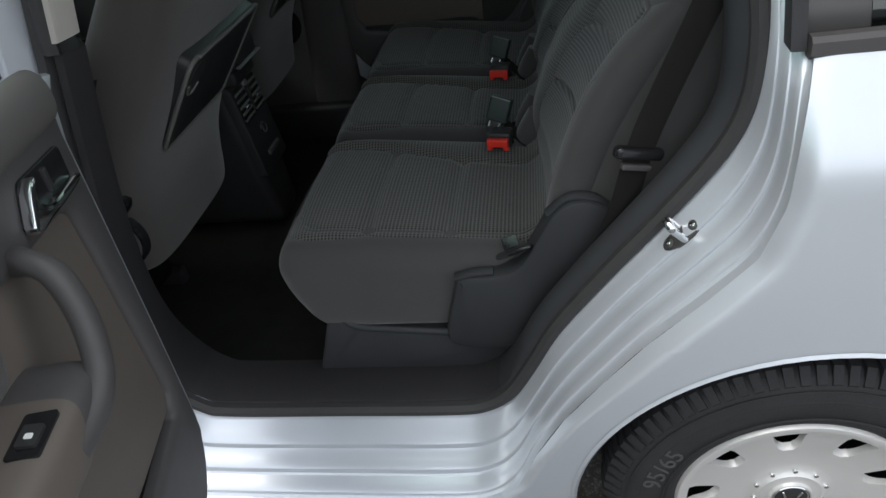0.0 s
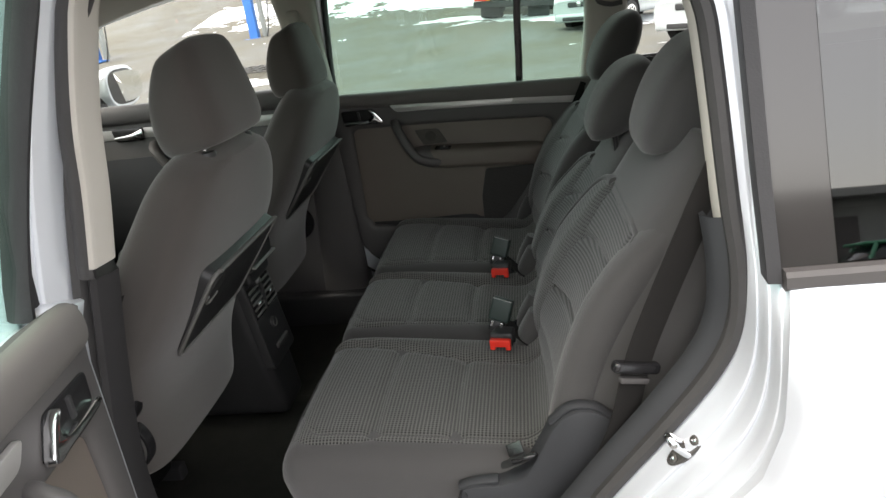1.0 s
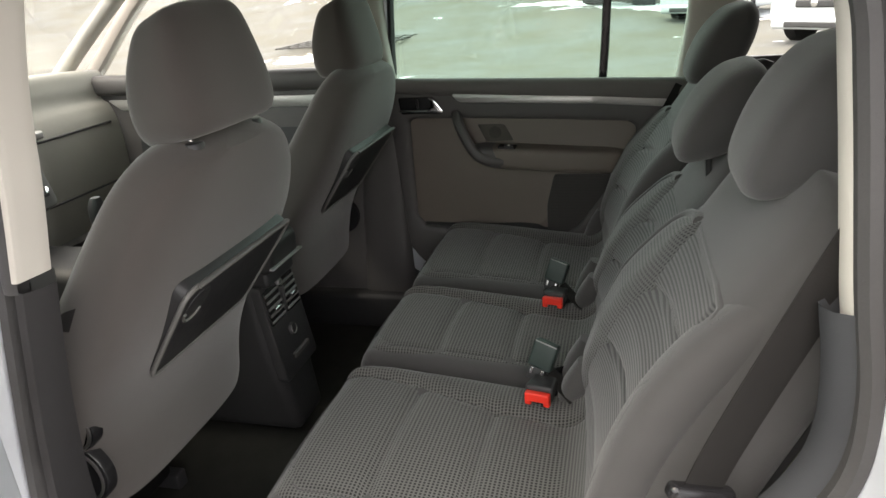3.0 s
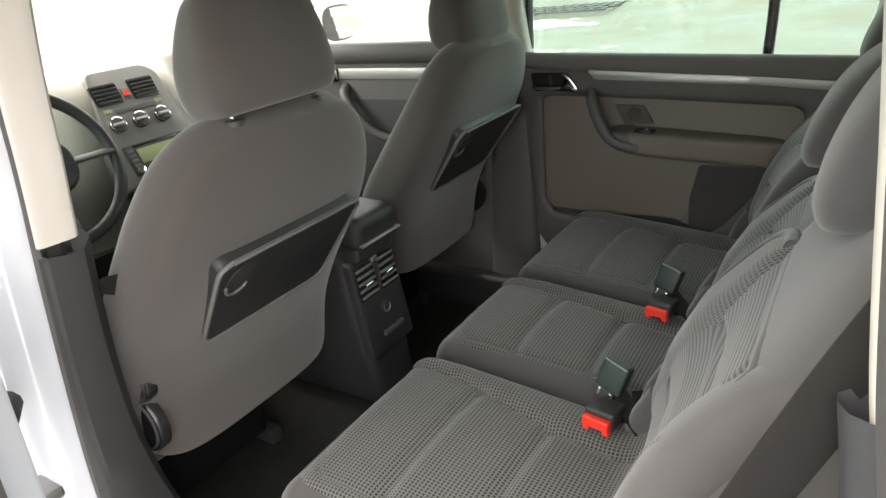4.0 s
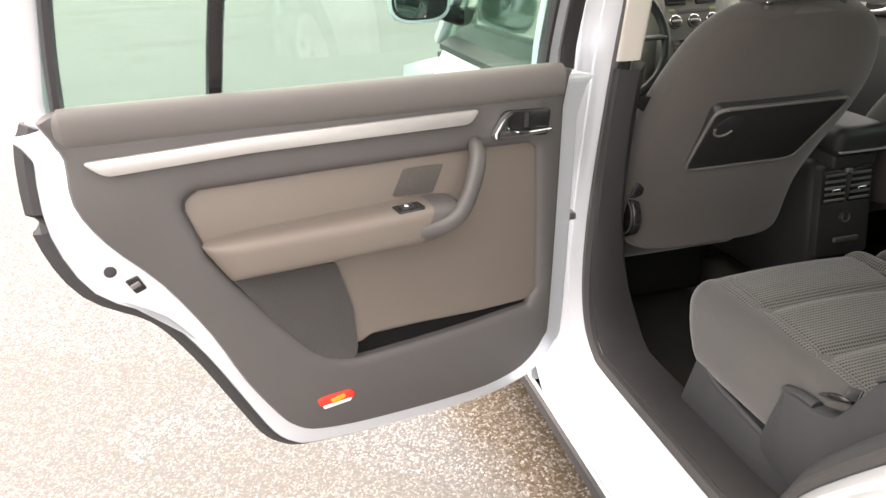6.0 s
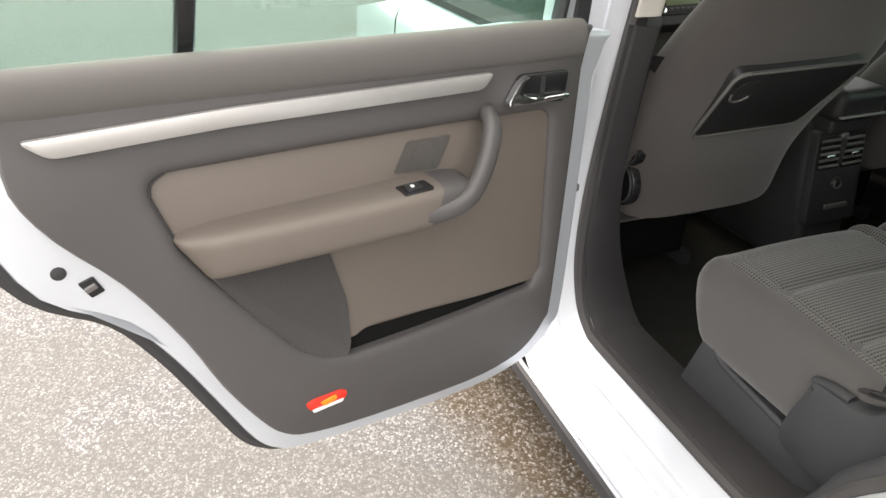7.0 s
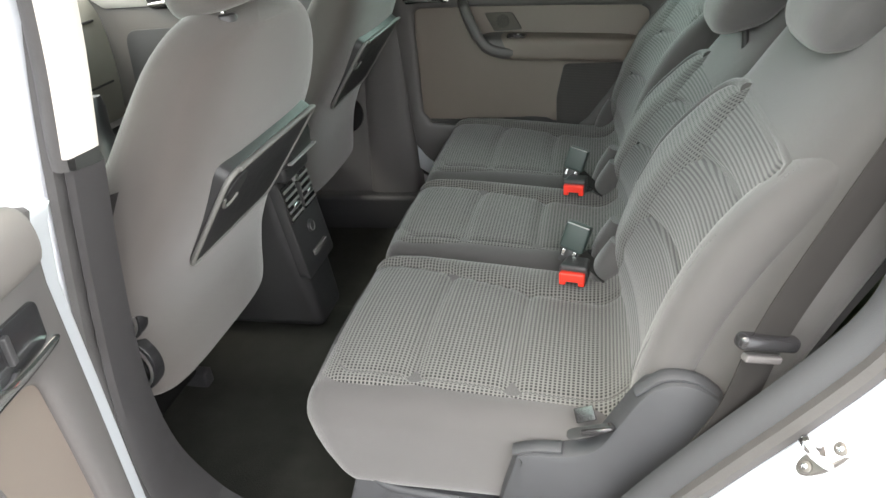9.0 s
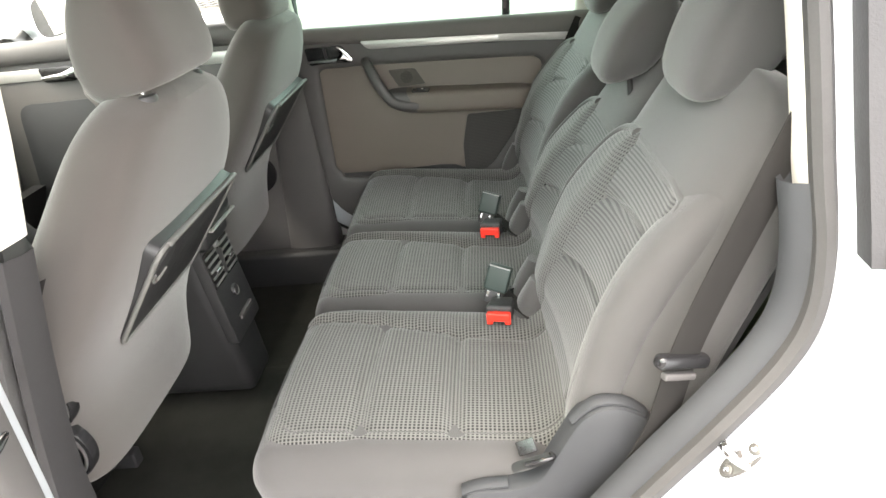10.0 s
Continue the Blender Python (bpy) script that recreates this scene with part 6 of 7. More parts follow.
    # lighter arc paints the highlight along the finger recess's lower edge
    part("pull_highlight", tube([tray(-0.118 + 0.026 * math.cos(radians(a)), 0.011, 0.052 + 0.034 * math.sin(radians(a))) for a in range(190, 331, 14)], 0.003, 0.003, 8), PLASTIC_S, t)
    part("pull_bowl", disc(tray(-0.112, 0.0085, 0.055), nv, 0.031, 0.0025, 28, 0.5), PLASTIC_D, t)
    # adjusters on the door side
    sd = -1 if yc < 0 else 1
    for x, z, r in ((-1.202, 0.862, 0.048), (-1.218, 0.768, 0.062)):
        a = part("adjuster", disc((x + dx, yc + sd * 0.222, z), (0, sd, 0), r, 0.022, 30, 0.35), PLASTIC_G, s, "round seat adjuster wheel")
        part("adjuster_ring", tube([(x + dx + r * 0.85 * math.cos(2 * math.pi * k / 30), yc + sd * 0.244, z + r * 0.85 * math.sin(2 * math.pi * k / 30)) for k in range(30)], 0.003, 0.003, 6, True, (0, 1, 0)), STEEL, a)
    part("release_lever", loft([((-1.10 + dx, yc + sd * 0.262, 1.075), (0.010, 0, 0.018), (0, 0.012, 0)), ((-1.095 + dx, yc + sd * 0.285, 1.085), (0.008, 0, 0.014), (0, 0.008, 0))], 3, 14, 2), PLASTIC_G, s, "black backrest release lever")
    return s


TRAY = mat("tray_black", (0.018, 0.018, 0.019), 0.5, 0, 0.1, 8, 0.2, 900)
front_seat(-0.405, 0.0, "grey-brown cloth driver's seat with a folding tray")
front_seat(0.405, -0.055, "grey-brown cloth passenger seat with a folding tray")

# ---- centre console ----
con = thing("centre_console", (-1.35, 0, 0.36), "dark grey console with rear air vents and an armrest", "car console")


def cb(q, k):
    x = q.x - (0.03 * k.z if k.x > 0 else 0)
    return (x, q.y * (1 + 0.22 * k.z) if k.z < 0 else q.y, q.z)


part("console_body", box(-1.42, 0, 0.635, 0.50, 0.182, 0.43, 0.03, shape=cb), CONSOLE, con, "dark grey moulded console")
part("armrest", box(-1.33, 0.0, 0.915, 0.38, 0.165, 0.085, 0.028, Euler((0, radians(3), 0)).to_matrix()), PLASTIC_D, con, "dark vinyl centre armrest")
part("armrest_base", box(-1.33, 0.0, 0.855, 0.34, 0.140, 0.05, 0.012), PLASTIC_D, con)
part("latch_line", box(-1.140, 0.0, 0.884, 0.012, 0.150, 0.005, 0.0015), ALU, con)


def face(u, w, v):
    """The rear face of the console, leaning slightly."""
    return Vector((-1.168 - 0.14 * (v - 0.70) + w, u, v))


part("vent_panel", slab(corners([(-0.082, 0.835), (0.082, 0.835), (0.086, 0.58), (-0.086, 0.58)], 0.015), -0.02, 0.006, face, 0.004), PLASTIC_D, con, "black rear vent panel")
for sg in (-1, 1):
    v = part("air_vent", slab(corners([(sg * 0.005, 0.822), (sg * 0.076, 0.822), (sg * 0.078, 0.732), (sg * 0.005, 0.732)], 0.006), 0.0, 0.008, face, 0.002), PLASTIC_G, con, "black air vent")
    for k in range(5):
        part("slat", tube([face(sg * 0.009, 0.010, 0.742 + 0.017 * k), face(sg * 0.072, 0.010, 0.742 + 0.017 * k)], 0.0022, 0.004, 6), PLASTIC_S, v)
    part("thumb_slide", box(*face(sg * 0.042, 0.015, 0.770), 0.010, 0.026, 0.010, 0.003), CHROME, v, "chrome thumb slide")
part("vent_wheel", box(*face(0, 0.010, 0.775), 0.012, 0.009, 0.066, 0.003), PLASTIC_D, con)
part("vent_bridge", box(*face(0, 0.010, 0.820), 0.014, 0.020, 0.014, 0.004), STEEL, con)
so = part("socket", disc(face(0, 0.005, 0.690), (1, 0, 0), 0.016, 0.008, 24, 0.4), PLASTIC_D, con, "round power socket cap")
part("socket_ring", tube([face(0.012 * math.cos(2 * math.pi * k / 24), 0.013, 0.690 + 0.012 * math.sin(2 * math.pi * k / 24)) for k in range(24)], 0.0015, 0.0015, 6, True), STEEL, so)
part("ash_slot", box(*face(0.01, 0.007, 0.626), 0.012, 0.08, 0.014, 0.003), PLASTIC, con, "grey ashtray grip")

# ---- dashboard ----
dash = thing("dashboard", (-2.1, 0, 0.6), "grey car dashboard with round knobs and a radio", "dashboard")
DS = Vector((-0.5, 0, 1)).normalized()
DN = Vector((DS.z, 0, -DS.x))


def df(u, w, v):
    """The slanted centre stack: across, out of it, up it."""
    return Vector((-1.95, 0.018 + u, 1.10)) + DS * (v + 0.045) + DN * w


def recess(y):
    """The dashboard steps back from the centre stack towards the doors."""
    t = max(0.0, min(1.0, (abs(y - 0.0) - 0.15) / 0.18))
    return 0.14 * t * t * (3 - 2 * t)


def dash_line(y):
    """Section of the dashboard from the windscreen down to the knees."""
    r = recess(y)
    k, hood, side = r / 0.14, 0.045 * math.exp(-((y + 0.40) / 0.2) ** 4), 0.025 * (abs(y) / 0.74) ** 3
    return spline([(-2.29, y, 1.298 - side), (-2.20, y, 1.300 + 0.3 * hood - side), (-2.11 - 0.5 * r, y, 1.287 - 0.035 * k + hood - side), (-2.050 - 0.9 * r, y, 1.262 - 0.060 * k + 0.9 * hood - side),
                   (-2.010 - r, y, 1.205 - 0.045 * k + 0.4 * hood), (-1.990 - r, y, 1.10), (-2.0 - 0.9 * r, y, 1.0), (-2.05 - 0.6 * r, y, 0.88), (-2.10 - 0.4 * r, y, 0.75)], 5)


bm = bmesh.new()
rings(bm, [dash_line(lerp(-0.74, 0.74, j / 60)) for j in range(61)], False, False)
part("dash_moulding", bm, PLASTIC_T, dash, "grey soft dashboard moulding", 60)
for z in (1.105, 0.90):
    part("glovebox_gap", tube([(curve([(0.88, -2.127), (1.0, -2.124), (1.10, -2.128), (1.16, -2.14)], z), lerp(0.20, 0.66, k / 12), z) for k in range(13)], 0.004, 0.004, 6), PLASTIC_D, dash)
part("knee_panel", solid_sheet(lambda i, j: (lerp(-2.2, -2.06, i), lerp(-0.74, 0.74, j), lerp(0.40, 0.78, i)), 4, 6, (-0.05, 0, 0)), PLASTIC_D, dash)
st = part("centre_panel", slab(corners([(-0.105, 0.168), (0.078, 0.168), (0.112, 0.140), (0.120, -0.06), (0.10, -0.18), (-0.135, -0.18), (-0.15, -0.06)], 0.02), -0.10, 0.004, df, 0.006), PLASTIC_S, dash, "grey centre stack panel")
for u0, u1 in ((-0.118, -0.035), (0.0, 0.085)):
    v = part("air_vent", slab(corners([(u0, 0.128), (u1, 0.128), (u1, 0.066), (u0, 0.066)], 0.008), 0.0, 0.007, df, 0.002), PLASTIC_G, dash, "black dashboard air vent")
    for k in range(5):
        part("slat", tube([df(u0 + 0.005, 0.009, 0.074 + 0.0118 * k), df(u1 - 0.005, 0.009, 0.074 + 0.0118 * k)], 0.0015, 0.004, 6), PLASTIC_D, v)
hz = part("hazard_button", slab(corners([(-0.030, 0.108), (-0.006, 0.108), (-0.006, 0.078), (-0.030, 0.078)], 0.004), 0.0, 0.009, df, 0.002), PLASTIC_S, dash, "hazard light button")
part("hazard_mark", slab([(-0.029, 0.082), (-0.007, 0.082), (-0.018, 0.105)], 0.006, 0.0105, df, 0.001), RED, hz)
part("button_row", slab(corners([(-0.075, 0.052), (0.055, 0.052), (0.055, 0.036), (-0.075, 0.036)], 0.004), 0.0, 0.0065, df, 0.002), PLASTIC, dash)
for u in (-0.098, 0.066):
    part("small_display", slab(corners([(u - 0.012, 0.055), (u + 0.012, 0.055), (u + 0.012, 0.043), (u - 0.012, 0.043)], 0.002), 0.0, 0.006, df, 0.001), LCD, dash)
for u in (-0.094, -0.021, 0.052):
    kb = part("knob", disc(df(u, 0.003, 0.004), DN, 0.022, 0.016, 30, 0.3), PLASTIC_D, dash, "round heater knob with a silver rim")
    part("knob_rim", tube([df(u + 0.0215 * math.cos(2 * math.pi * k / 30), 0.015, 0.004 + 0.0215 * math.sin(2 * math.pi * k / 30)) for k in range(30)], 0.0028, 0.0028, 6, True), CHROME, kb)
    part("knob_grip", slab(corners([(u - 0.018, 0.008), (u + 0.018, 0.008), (u + 0.018, 0.0), (u - 0.018, 0.0)], 0.003), 0.012, 0.026, df, 0.003), ALU, kb)
ra = part("radio", slab(corners([(-0.118, -0.058), (0.085, -0.058), (0.085, -0.150), (-0.118, -0.150)], 0.006), 0.0, 0.010, df, 0.003), PLASTIC_D, dash, "dark car radio")
part("disc_slot", slab(corners([(-0.09, -0.062), (0.06, -0.062), (0.06, -0.068), (-0.09, -0.068)], 0.001), 0.008, 0.0115, df, 0.001), PLASTIC_G, ra)
part("display", slab(corners([(-0.085, -0.075), (0.052, -0.075), (0.052, -0.118), (-0.085, -0.118)], 0.003), 0.006, 0.0115, df, 0.001), LCD, ra, "green radio display")
for k in range(4):
    for u in (-0.103, 0.070):
        part("radio_key", slab(corners([(u - 0.010, -0.072 - 0.014 * k), (u + 0.010, -0.072 - 0.014 * k), (u + 0.010, -0.081 - 0.014 * k), (u - 0.010, -0.081 - 0.014 * k)], 0.001), 0.008, 0.012, df, 0.001), PLASTIC, ra)
for k in range(6):
    part("radio_key", slab(corners([(-0.075 + 0.022 * k, -0.126), (-0.057 + 0.022 * k, -0.126), (-0.057 + 0.022 * k, -0.134), (-0.075 + 0.022 * k, -0.134)], 0.001), 0.008, 0.012, df, 0.001), PLASTIC, ra)
for u in (-0.103, 0.070):
    part("radio_knob", disc(df(u, 0.008, -0.135), DN, 0.012, 0.014, 24, 0.3), CHROME, ra, "silver radio knob")
part("glovebox_handle", box(-2.125, 0.300, 1.130, 0.026, 0.10, 0.026, 0.008), ALU, dash, "silver glovebox handle")
part("lower_console", box(-1.80, 0.0, 0.62, 0.36, 0.20, 0.50, 0.04), PLASTIC_D, dash)
part("gear_gaiter", loft([((-1.68, 0.02, 0.86), (0.05, 0, 0), (0, 0.05, 0)), ((-1.68, 0.02, 0.93), (0.02, 0, 0), (0, 0.02, 0)), ((-1.675, 0.02, 1.0), (0.02, 0, 0), (0, 0.02, 0)), ((-1.67, 0.02, 1.03), (0.012, 0, 0), (0, 0.012, 0))], 2.4, 16, 3), PLASTIC_D, dash, "gear lever with gaiter")

sw = thing("steering_wheel", (-1.85, -0.40, 1.0), "dark three-spoke steering wheel", "steering wheel")
WC, WT = Vector((-1.79, -0.40, 1.125)), Vector((-0.42, 0, 1)).normalized()
WN = Vector((WT.z, 0, -WT.x))
part("rim", tube([WC + Vector((0, 0.185 * math.cos(2 * math.pi * k / 48), 0)) + WT * (0.185 * math.sin(2 * math.pi * k / 48)) for k in range(48)], 0.015, 0.015, 10, True), PLASTIC_D, sw, "dark leather rim")
part("hub", loft([(WC - WN * 0.05, Vector((0, 0.06, 0)), WT * 0.05), (WC - WN * 0.0, Vector((0, 0.085, 0)), WT * 0.07), (WC + WN * 0.02, Vector((0, 0.075, 0)), WT * 0.06)], 2.6, 24, 2), PLASTIC_D, sw)
for a in (0, 180, 270):
    c, s_ = math.cos(radians(a)), math.sin(radians(a))
    part("spoke", tube([WC + Vector((0, 0.06 * c, 0)) + WT * 0.06 * s_, WC + Vector((0, 0.18 * c, 0)) + WT * 0.18 * s_], 0.022, 0.008, 10), PLASTIC, sw)
part("column", tube([WC - WN * 0.04, WC - WN * 0.22], 0.05), PLASTIC_D, sw)


# ---- yard beyond ----
def parked_car(name, x, y, z, turn, paint, label, L=4.3, W=1.72, H=1.45, wagon=True):
    c = thing(name, (x, y, z), label, "car", "parked cars")
    R = Matrix.Rotation(radians(turn), 3, "Z")

    def P(u, v, w):
        return Vector((x, y, z)) + R @ Vector((u, v, w))
    h = L / 2
    lo = [((-h, 0, 0.55), 0.70, 0.16), ((-h + 0.05, 0, 0.55), 0.84, 0.24), ((-h + 0.6, 0, 0.58), W / 2, 0.32), ((-0.5, 0, 0.60), W / 2, 0.36), ((h - 0.8, 0, 0.62), W / 2, 0.38), ((h - 0.08, 0, 0.60), 0.80, 0.34), ((h, 0, 0.58), 0.70, 0.22)]
    part("body", loft([(P(*a), R @ Vector((0, b, 0)), Vector((0, 0, q))) for a, b, q in lo], 4, 28, 3), paint, c)
    k = h - 0.25 if wagon else h - 0.9
    up = [((-h + 1.05, 0, 0.92), W / 2 - 0.10, 0.02), ((-h + 1.75, 0, 1.14), W / 2 - 0.18, 0.26), ((0.2, 0, 1.17), W / 2 - 0.18, H - 1.17), ((k - 0.35, 0, 1.15), W / 2 - 0.20, H - 1.19), ((k, 0, 1.02), W / 2 - 0.16, 0.10)]
    part("cabin", loft([(P(*a), R @ Vector((0, b, 0)), Vector((0, 0, q))) for a, b, q in up], 4, 24, 3), WINDOW_FAR, c, "dark cabin windows")
    part("roof", box(*P(0.25, 0, H - 0.03), (L - 2.6), W - 0.42, 0.05, 0.02, R), paint, c)
    for sg in (-1, 1):
        for u in (-h + 1.6, 0.25, k - 0.2):
            part("pillar", tube([P(u - 0.1 * (u < 0), sg * (W / 2 - 0.12), 0.92), P(u + 0.12 * (1 if u < 0 else -0.3), sg * (W / 2 - 0.2), H - 0.05)], 0.035), paint, c)
        for u in (-h + 0.82, h - 0.85):
            side = R @ Vector((0, sg, 0))
            # flat black disc paints in the shade of the arch hollow
            part("arch_shade", disc(P(u, sg * (W / 2 - 0.20), 0.35), side, 0.375, 0.205, 32, 0.02), BLACK, c)
            wl = part("wheel", disc(P(u, sg * (W / 2 - 0.16), 0.31), side, 0.31, 0.175, 28, 0.2), TYRE, c)
            rim = part("rim", disc(P(u, sg * (W / 2 - 0.02), 0.31), side, 0.205, 0.045, 24, 0.3), HUBCAP, wl)
            # raised black discs stand in for the rim's shaded slots
            slot_discs = bmesh.new()
            for k in range(9):
                a = 2 * math.pi * k / 9
                disc(P(u + 0.135 * math.cos(a), sg * (W / 2 + 0.020), 0.31 + 0.135 * math.sin(a)), side, 0.027, 0.008, 10, bm=slot_discs)
            part("rim_slot_shade", slot_discs, BLACK, wl)
        part("headlight", box(*P(-h + 0.09, sg * 0.60, 0.66), 0.14, 0.28, 0.15, 0.05, R), CHROME, c, "headlight")
        part("tail_light", box(*P(h - 0.06, sg * 0.66, 0.78), 0.10, 0.16, 0.26, 0.03, R), RED, c, "red tail light")
        part("door_handle", box(*P(0.15, sg * (W / 2 + 0.005), 0.80), 0.18, 0.03, 0.03, 0.01, R), paint, c)
    part("bumper", box(*P(-h + 0.06, 0, 0.36), 0.20, 1.55, 0.20, 0.06, R), paint, c)
    part("grille", box(*P(-h + 0.015, 0, 0.66), 0.08, 0.70, 0.12, 0.03, R), RUBBER, c, "dark grille")
    part("emblem", disc(P(-h - 0.025, 0, 0.67), R @ Vector((-1, 0, 0)), 0.06, 0.015, 20), CHROME, c)
    part("air_intake", box(*P(-h - 0.02, 0, 0.34), 0.08, 1.0, 0.09, 0.02, R), RUBBER, c)
    return c


parked_car("parked_car", 2.40, 17.07, rise(2.3, 15.6), 48, WHITE, "silver hatchback parked on the snowy yard")
parked_car("parked_car", 4.10, 12.53, 0.0, 43, WHITE, "white car parked facing the yard")
parked_car("parked_car", 8.2, 19.0, 0.0, 95, WHITE, "white estate car parked on the snowy yard")

# flatbed truck, standing across the slope
TZ = rise(-0.65, 18.3)
truck = thing("flatbed_truck", (-0.65, 18.3, TZ), "grey flatbed truck seen from its tail", "truck")
ON_SLOPE = Matrix.Translation((-0.65, 18.3, TZ)) @ Matrix.Rotation(radians(5), 4, "Y") @ Matrix.Rotation(radians(-4), 4, "Z")


def truck_part(name, bm, material, label="", parent=None):
    bm.transform(ON_SLOPE)
    return part(name, bm, material, parent or truck, label)


bed = truck_part("bed", box(0, 2.2, 1.50, 2.30, 4.2, 0.66, 0.03), CONCRETE, "grey drop-side truck bed")
for k in range(3):
    truck_part("side_board", box(0, 0.08, 1.27 + 0.21 * k, 2.32, 0.06, 0.17, 0.015), HUBCAP, "", bed)
for x in (-0.72, 0.02, 0.75):
    truck_part("gate_strap", box(x, 0.045, 1.42, 0.07, 0.03, 0.50, 0.008), STEEL, "", bed)
truck_part("deck_edge", box(0, 0.10, 1.145, 2.34, 0.10, 0.06, 0.01), STEEL)
for z, w in ((1.03, 1.9), (0.90, 1.5)):
    truck_part("cross_member", box(0.02, 0.28, z, w, 0.12, 0.055, 0.01), HUBCAP)
for x in (-0.62, 0.0, 0.60):
    truck_part("hanger", box(x, 0.24, 0.90, 0.06, 0.08, 0.42, 0.01), STEEL)
truck_part("rear_panel", box(0.12, 0.10, 0.66, 1.55, 0.05, 0.20, 0.015), HUBCAP, "pale steel rear panel")
truck_part("tool_box", box(0.95, 0.30, 0.85, 0.10, 0.40, 0.62, 0.02), RUBBER)
truck_part("bumper_beam", box(-0.02, 0.12, 0.44, 2.26, 0.14, 0.17, 0.02), RUBBER, "black rear beam")
lamp = truck_part("tail_light", box(-0.95, 0.02, 0.62, 0.34, 0.08, 0.17, 0.02), RED, "red and amber tail light")
truck_part("lamp_box", box(0.96, 0.05, 0.66, 0.36, 0.10, 0.17, 0.02), HUBCAP)
truck_part("indicator", box(-0.72, 0.02, 0.62, 0.11, 0.08, 0.16, 0.02), ORANGE, "", lamp)
for x in (-0.82, -0.52, 0.52, 0.82):
    truck_part("tyre", disc((x - 0.13, 0.95, 0.42), (1, 0, 0), 0.42, 0.26, 32, 0.2), TYRE)
truck_part("axle", box(0, 0.95, 0.42, 1.4, 0.22, 0.20, 0.05), RUBBER)
truck_part("mud_flap", box(-0.67, 0.42, 0.30, 0.62, 0.02, 0.44, 0.006), RUBBER)
truck_part("mud_flap", box(0.67, 0.42, 0.30, 0.62, 0.02, 0.44, 0.006), RUBBER)
truck_part("cab", box(0, 5.4, 1.70, 2.1, 1.7, 2.1, 0.15), WHITE)
for x in (-0.85, 0.85):
    truck_part("front_tyre", disc((x - 0.13, 5.2, 0.42), (1, 0, 0), 0.42, 0.26, 32, 0.2), TYRE)
rz = rise(1.6, 26.0)
locker = thing("red_cabinet", (1.55, 26.0, rz), "red steel cabinet standing behind the truck", "cabinet")
part("body", box(1.55, 26.0, 0.95 + rz, 0.60, 0.6, 1.9, 0.03), RUST, locker)
part("door", box(1.55, 25.68, 0.95 + rz, 0.54, 0.03, 1.8, 0.01), RED, locker)
part("notice", box(1.52, 25.658, 1.15 + rz, 0.22, 0.008, 0.30, 0.003), WHITE, locker, "pale notice")

fence = thing("panel_fence", (-6.0, 31.0, rise(-6.0, 31.0)), "grey-green concrete panel fence along the yard", "fence")
for k in range(7):
    fx = -11.5 + 2.05 * k
    part("panel", box(fx, 31.0, 1.40 + rise(fx, 31.0), 1.98, 0.12, 2.9, 0.02), CONCRETE, fence)
    part("post", box(fx - 1.0, 30.95, 1.45 + rise(fx - 1.0, 31.0), 0.14, 0.2, 3.0, 0.02), CONCRETE, fence)
cz = rise(-3.0, 27.5)
shed = thing("rusty_container", (-3.1, 28.0, cz), "rusty red steel skip on legs beside the fence", "container")
part("tank", box(-3.3, 28.0, 1.53 + cz, 1.3, 1.6, 2.0, 0.05), RUST, shed)
for k in range(4):
    part("rib", box(-3.87 + 0.38 * k, 27.18, 1.53 + cz, 0.07, 0.08, 1.9, 0.02), RUST, shed)
for sx in (-0.5, 0.5):
    part("leg", box(-3.3 + sx, 27.5, 0.33 + cz, 0.1, 0.1, 0.75, 0.01), RUST, shed)
mz = rise(-4.75, 27.5)
marker = lone("marker_pole", tube([(-4.75, 27.5, mz - 0.02), (-4.75, 27.5, mz + 2.6)], 0.05), RED, "red marker pole by the fence", "pole")


def lift_post(x, y, label):
    p = thing("blue_post", (x, y, rise(x, y)), label, "steel post", "blue steel posts")
    part("column", box(x, y, 2.0, 0.30, 0.30, 4.0, 0.02), BLUE, p)
    part("foot", box(x, y, 0.04 + rise(x, y), 0.6, 0.6, 0.06, 0.01), BLUE, p)
    part("cable", tube(spline([(x + 0.25, y - 0.1, 3.6), (x + 0.75, y - 0.1, 2.6), (x + 0.6, y - 0.1, 1.0), (x + 0.15, y - 0.1, 0.1)], 6), 0.025), RUBBER, p, "black hose")
    part("side_panel", box(x + 0.35, y + 0.15, 2.2, 0.12, 0.25, 3.0, 0.02), CONCRETE, p)
    return p


lift_post(-10.1, 23.0, "blue steel lift post with a black hose")
lift_post(-15.6, 21.6, "blue steel post at the yard's edge")

gr = bmesh.new()
for k in range(12):
    box(-9.0 + 0.28 * k, 15.8, 0.17, 0.05, 2.2, 0.04, 0.005, bm=gr, k=1)
for k in range(4):
    box(-7.45, 14.8 + 0.6 * k, 0.165, 3.3, 0.05, 0.04, 0.005, bm=gr, k=1)
lone("drain_grate", gr, STEEL_D, "grey steel drain grate in the yard", "drain grate")
mh = thing("drain_cover", (-1.55, 3.55, 0.0), "square grey drain cover in the asphalt", "drain cover")
part("cover", box(-1.55, 3.55, 0.008, 0.50, 0.40, 0.03, 0.006), CONCRETE, mh)

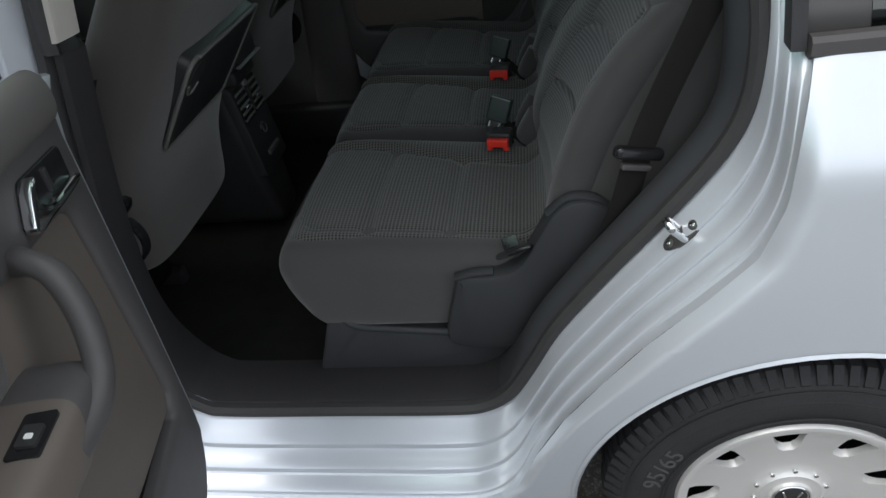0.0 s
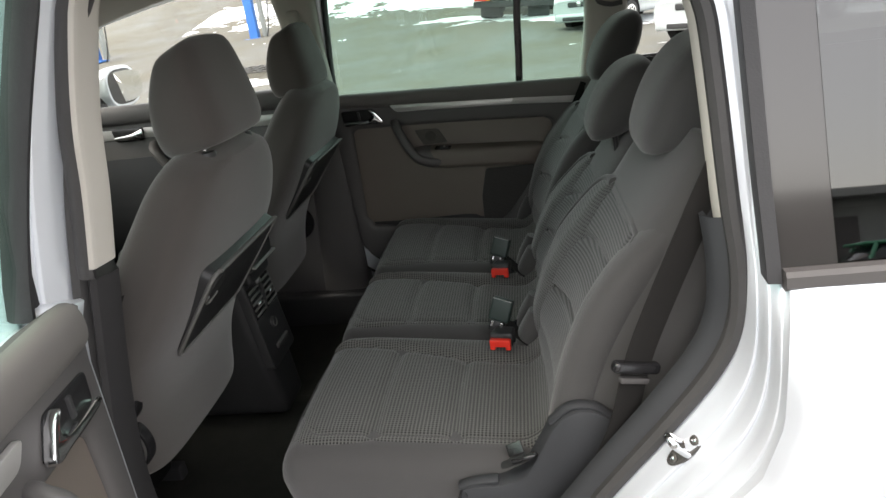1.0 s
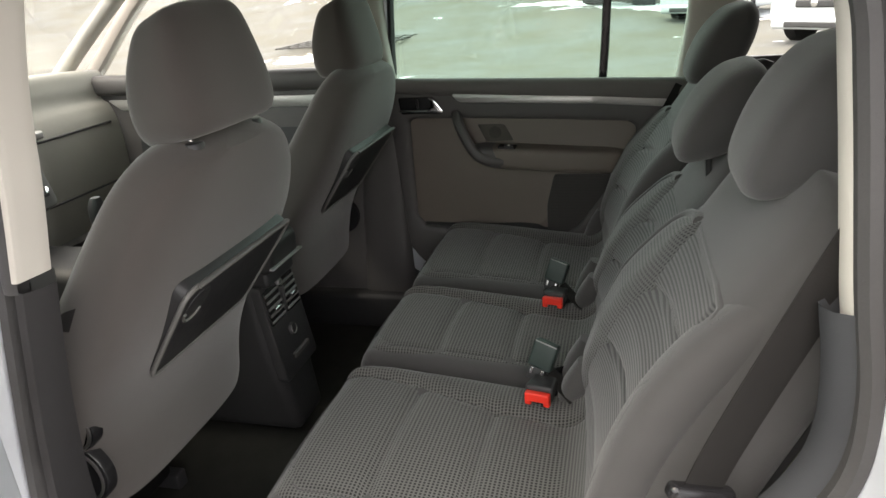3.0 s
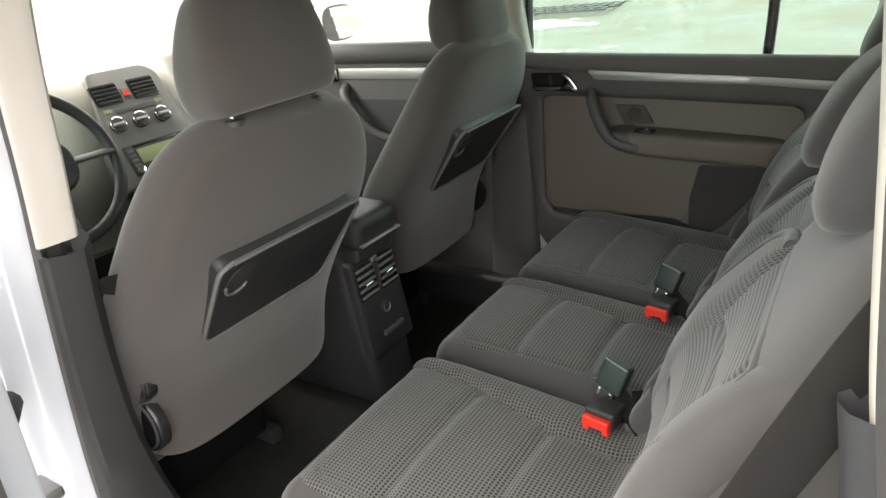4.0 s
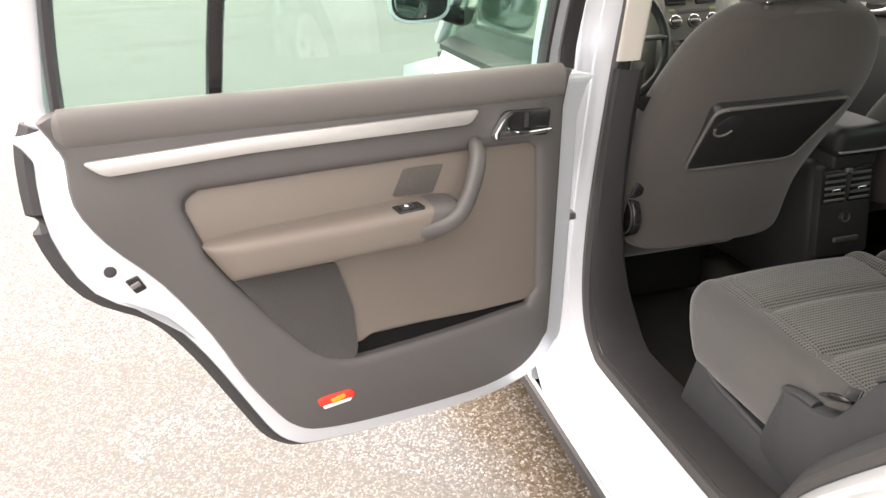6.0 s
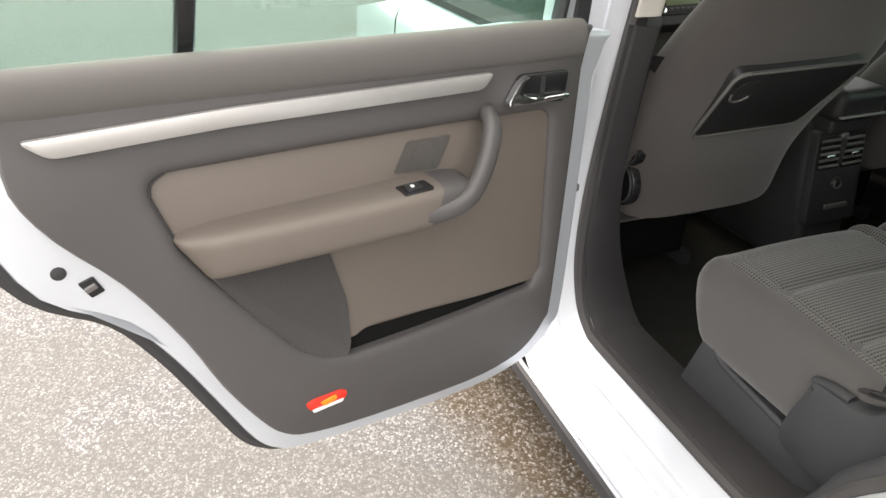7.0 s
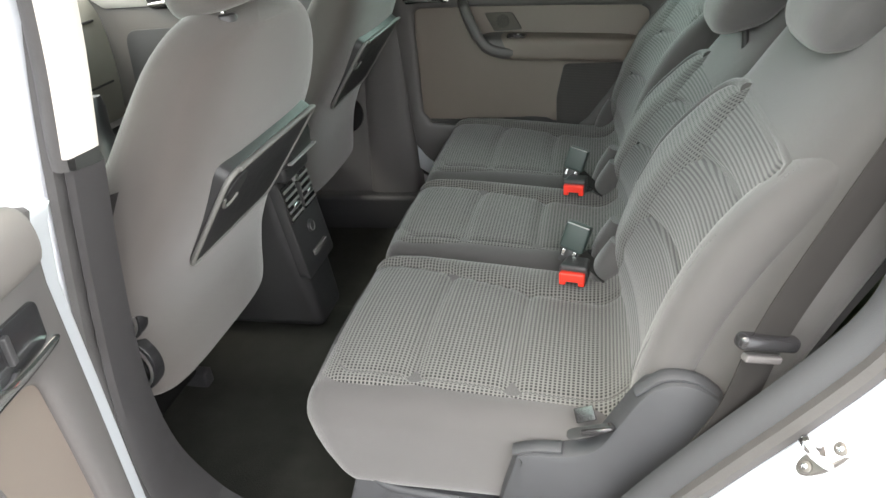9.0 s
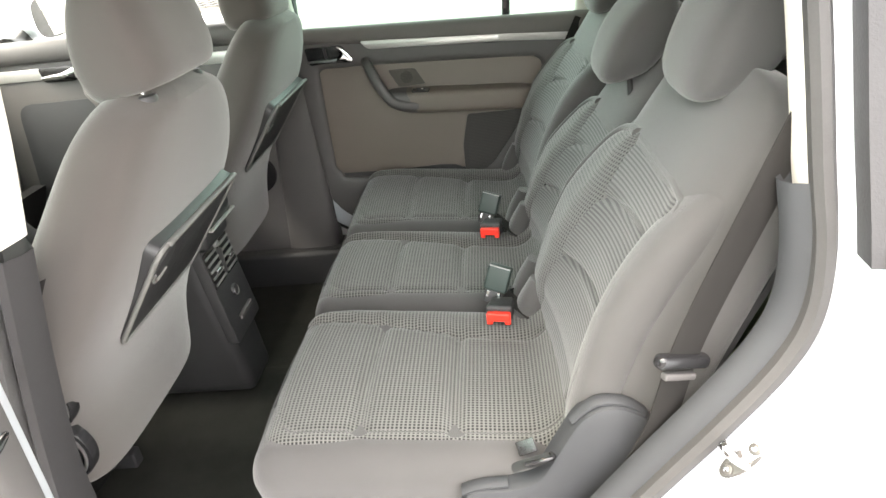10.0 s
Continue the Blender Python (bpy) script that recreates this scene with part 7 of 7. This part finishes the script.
# old snow lying in ragged patches: a sheet that comes up through the asphalt where it lies
def snow_depth(x, y):
    d = noise.noise((x * 0.35, y * 0.55, 3)) * 0.5 + noise.noise((x * 1.1, y * 1.7, 5)) * 0.40 + noise.noise((x * 2.9, y * 4.4, 7)) * 0.34 + noise.noise((x * 7.3, y * 9.1, 9)) * 0.30
    m = 0.46 * math.exp(-((y - 27.5) / 3.2) ** 4) * (1 if x < 2 else math.exp(-((x - 2) / 2) ** 2))
    t = max(0.0, min(1.0, (x + 2.5) / 10.0))
    m = max(m, 0.54 * math.exp(-((y - lerp(20.8, 13.6, t)) / 1.9) ** 2) * math.exp(-max(0.0, -2.5 - x) ** 2))
    m = max(m, 0.50 * math.exp(-((x + 7.4) / 2.4) ** 2 - ((y - 13.6) / 1.1) ** 2), 0.40 * math.exp(-((x + 5.0) / 0.7) ** 2 - ((y - 9.3) / 0.35) ** 2))
    return 0.14 * (m + 0.55 * d - 0.36)


def snow_sheet():
    bm = bmesh.new()
    xs, ys = [lerp(-14, 11, k / 250) for k in range(251)], [lerp(8.6, 31.5, k / 260) for k in range(261)]
    rings(bm, [[Vector((x, y, rise(x, y) + min(0.05, snow_depth(x, y)))) for y in ys] for x in xs], False, False)
    bmesh.ops.delete(bm, geom=[f for f in bm.faces if all(v.co.z < rise(v.co.x, v.co.y) - 0.03 for v in f.verts)], context="FACES")
    return bm


rs = random.Random(4)
lone("snow_patches", snow_sheet(), SNOW, "patches of old trodden snow on the yard", "snow", "stuff")

# loose grit near the open door
gb = bmesh.new()
for k in range(900):
    x, y = rs.uniform(-2.6, 0.2), rs.uniform(-2.6, -0.75)
    r = rs.uniform(0.0018, 0.0048)
    q = [Vector((x, y, r * 0.5)) + Vector((rs.gauss(0, 1), rs.gauss(0, 1), rs.gauss(0, 0.7))).normalized() * r for _ in range(4)]
    v = [gb.verts.new(p) for p in q]
    for f in ((0, 1, 2), (0, 1, 3), (0, 2, 3), (1, 2, 3)):
        gb.faces.new([v[i] for i in f])
lone("loose_grit", gb, GRIT, "loose pale grit on the asphalt", "grit", "stuff")

# behind the viewer, mirrored in the tinted glass: a lean-to and parked cars
hall = thing("workshop_hall", (4.0, -16.5, 0.0), "low grey workshop hall with a flat roof edge", "building")
part("wall", box(4.0, -18.0, 1.35, 44.0, 0.3, 2.7, 0.02), CONCRETE, hall)
part("roof", box(4.0, -18.4, 2.80, 44.8, 2.6, 0.20, 0.03), CONCRETE, hall, "grey flat roof edge")
for k in range(6):
    dr = part("gate", box(-6.0 + 4.0 * k, -17.82, 1.15, 2.9, 0.08, 2.3, 0.02), PLASTIC, hall, "dark grey gate")
parked_car("parked_car", 5.2, -11.5, 0.0, 10, GREEN_P, "green car parked before the workshop", wagon=False)
parked_car("parked_car", 10.5, -12.0, 0.0, 5, WHITE, "silver car parked before the workshop")
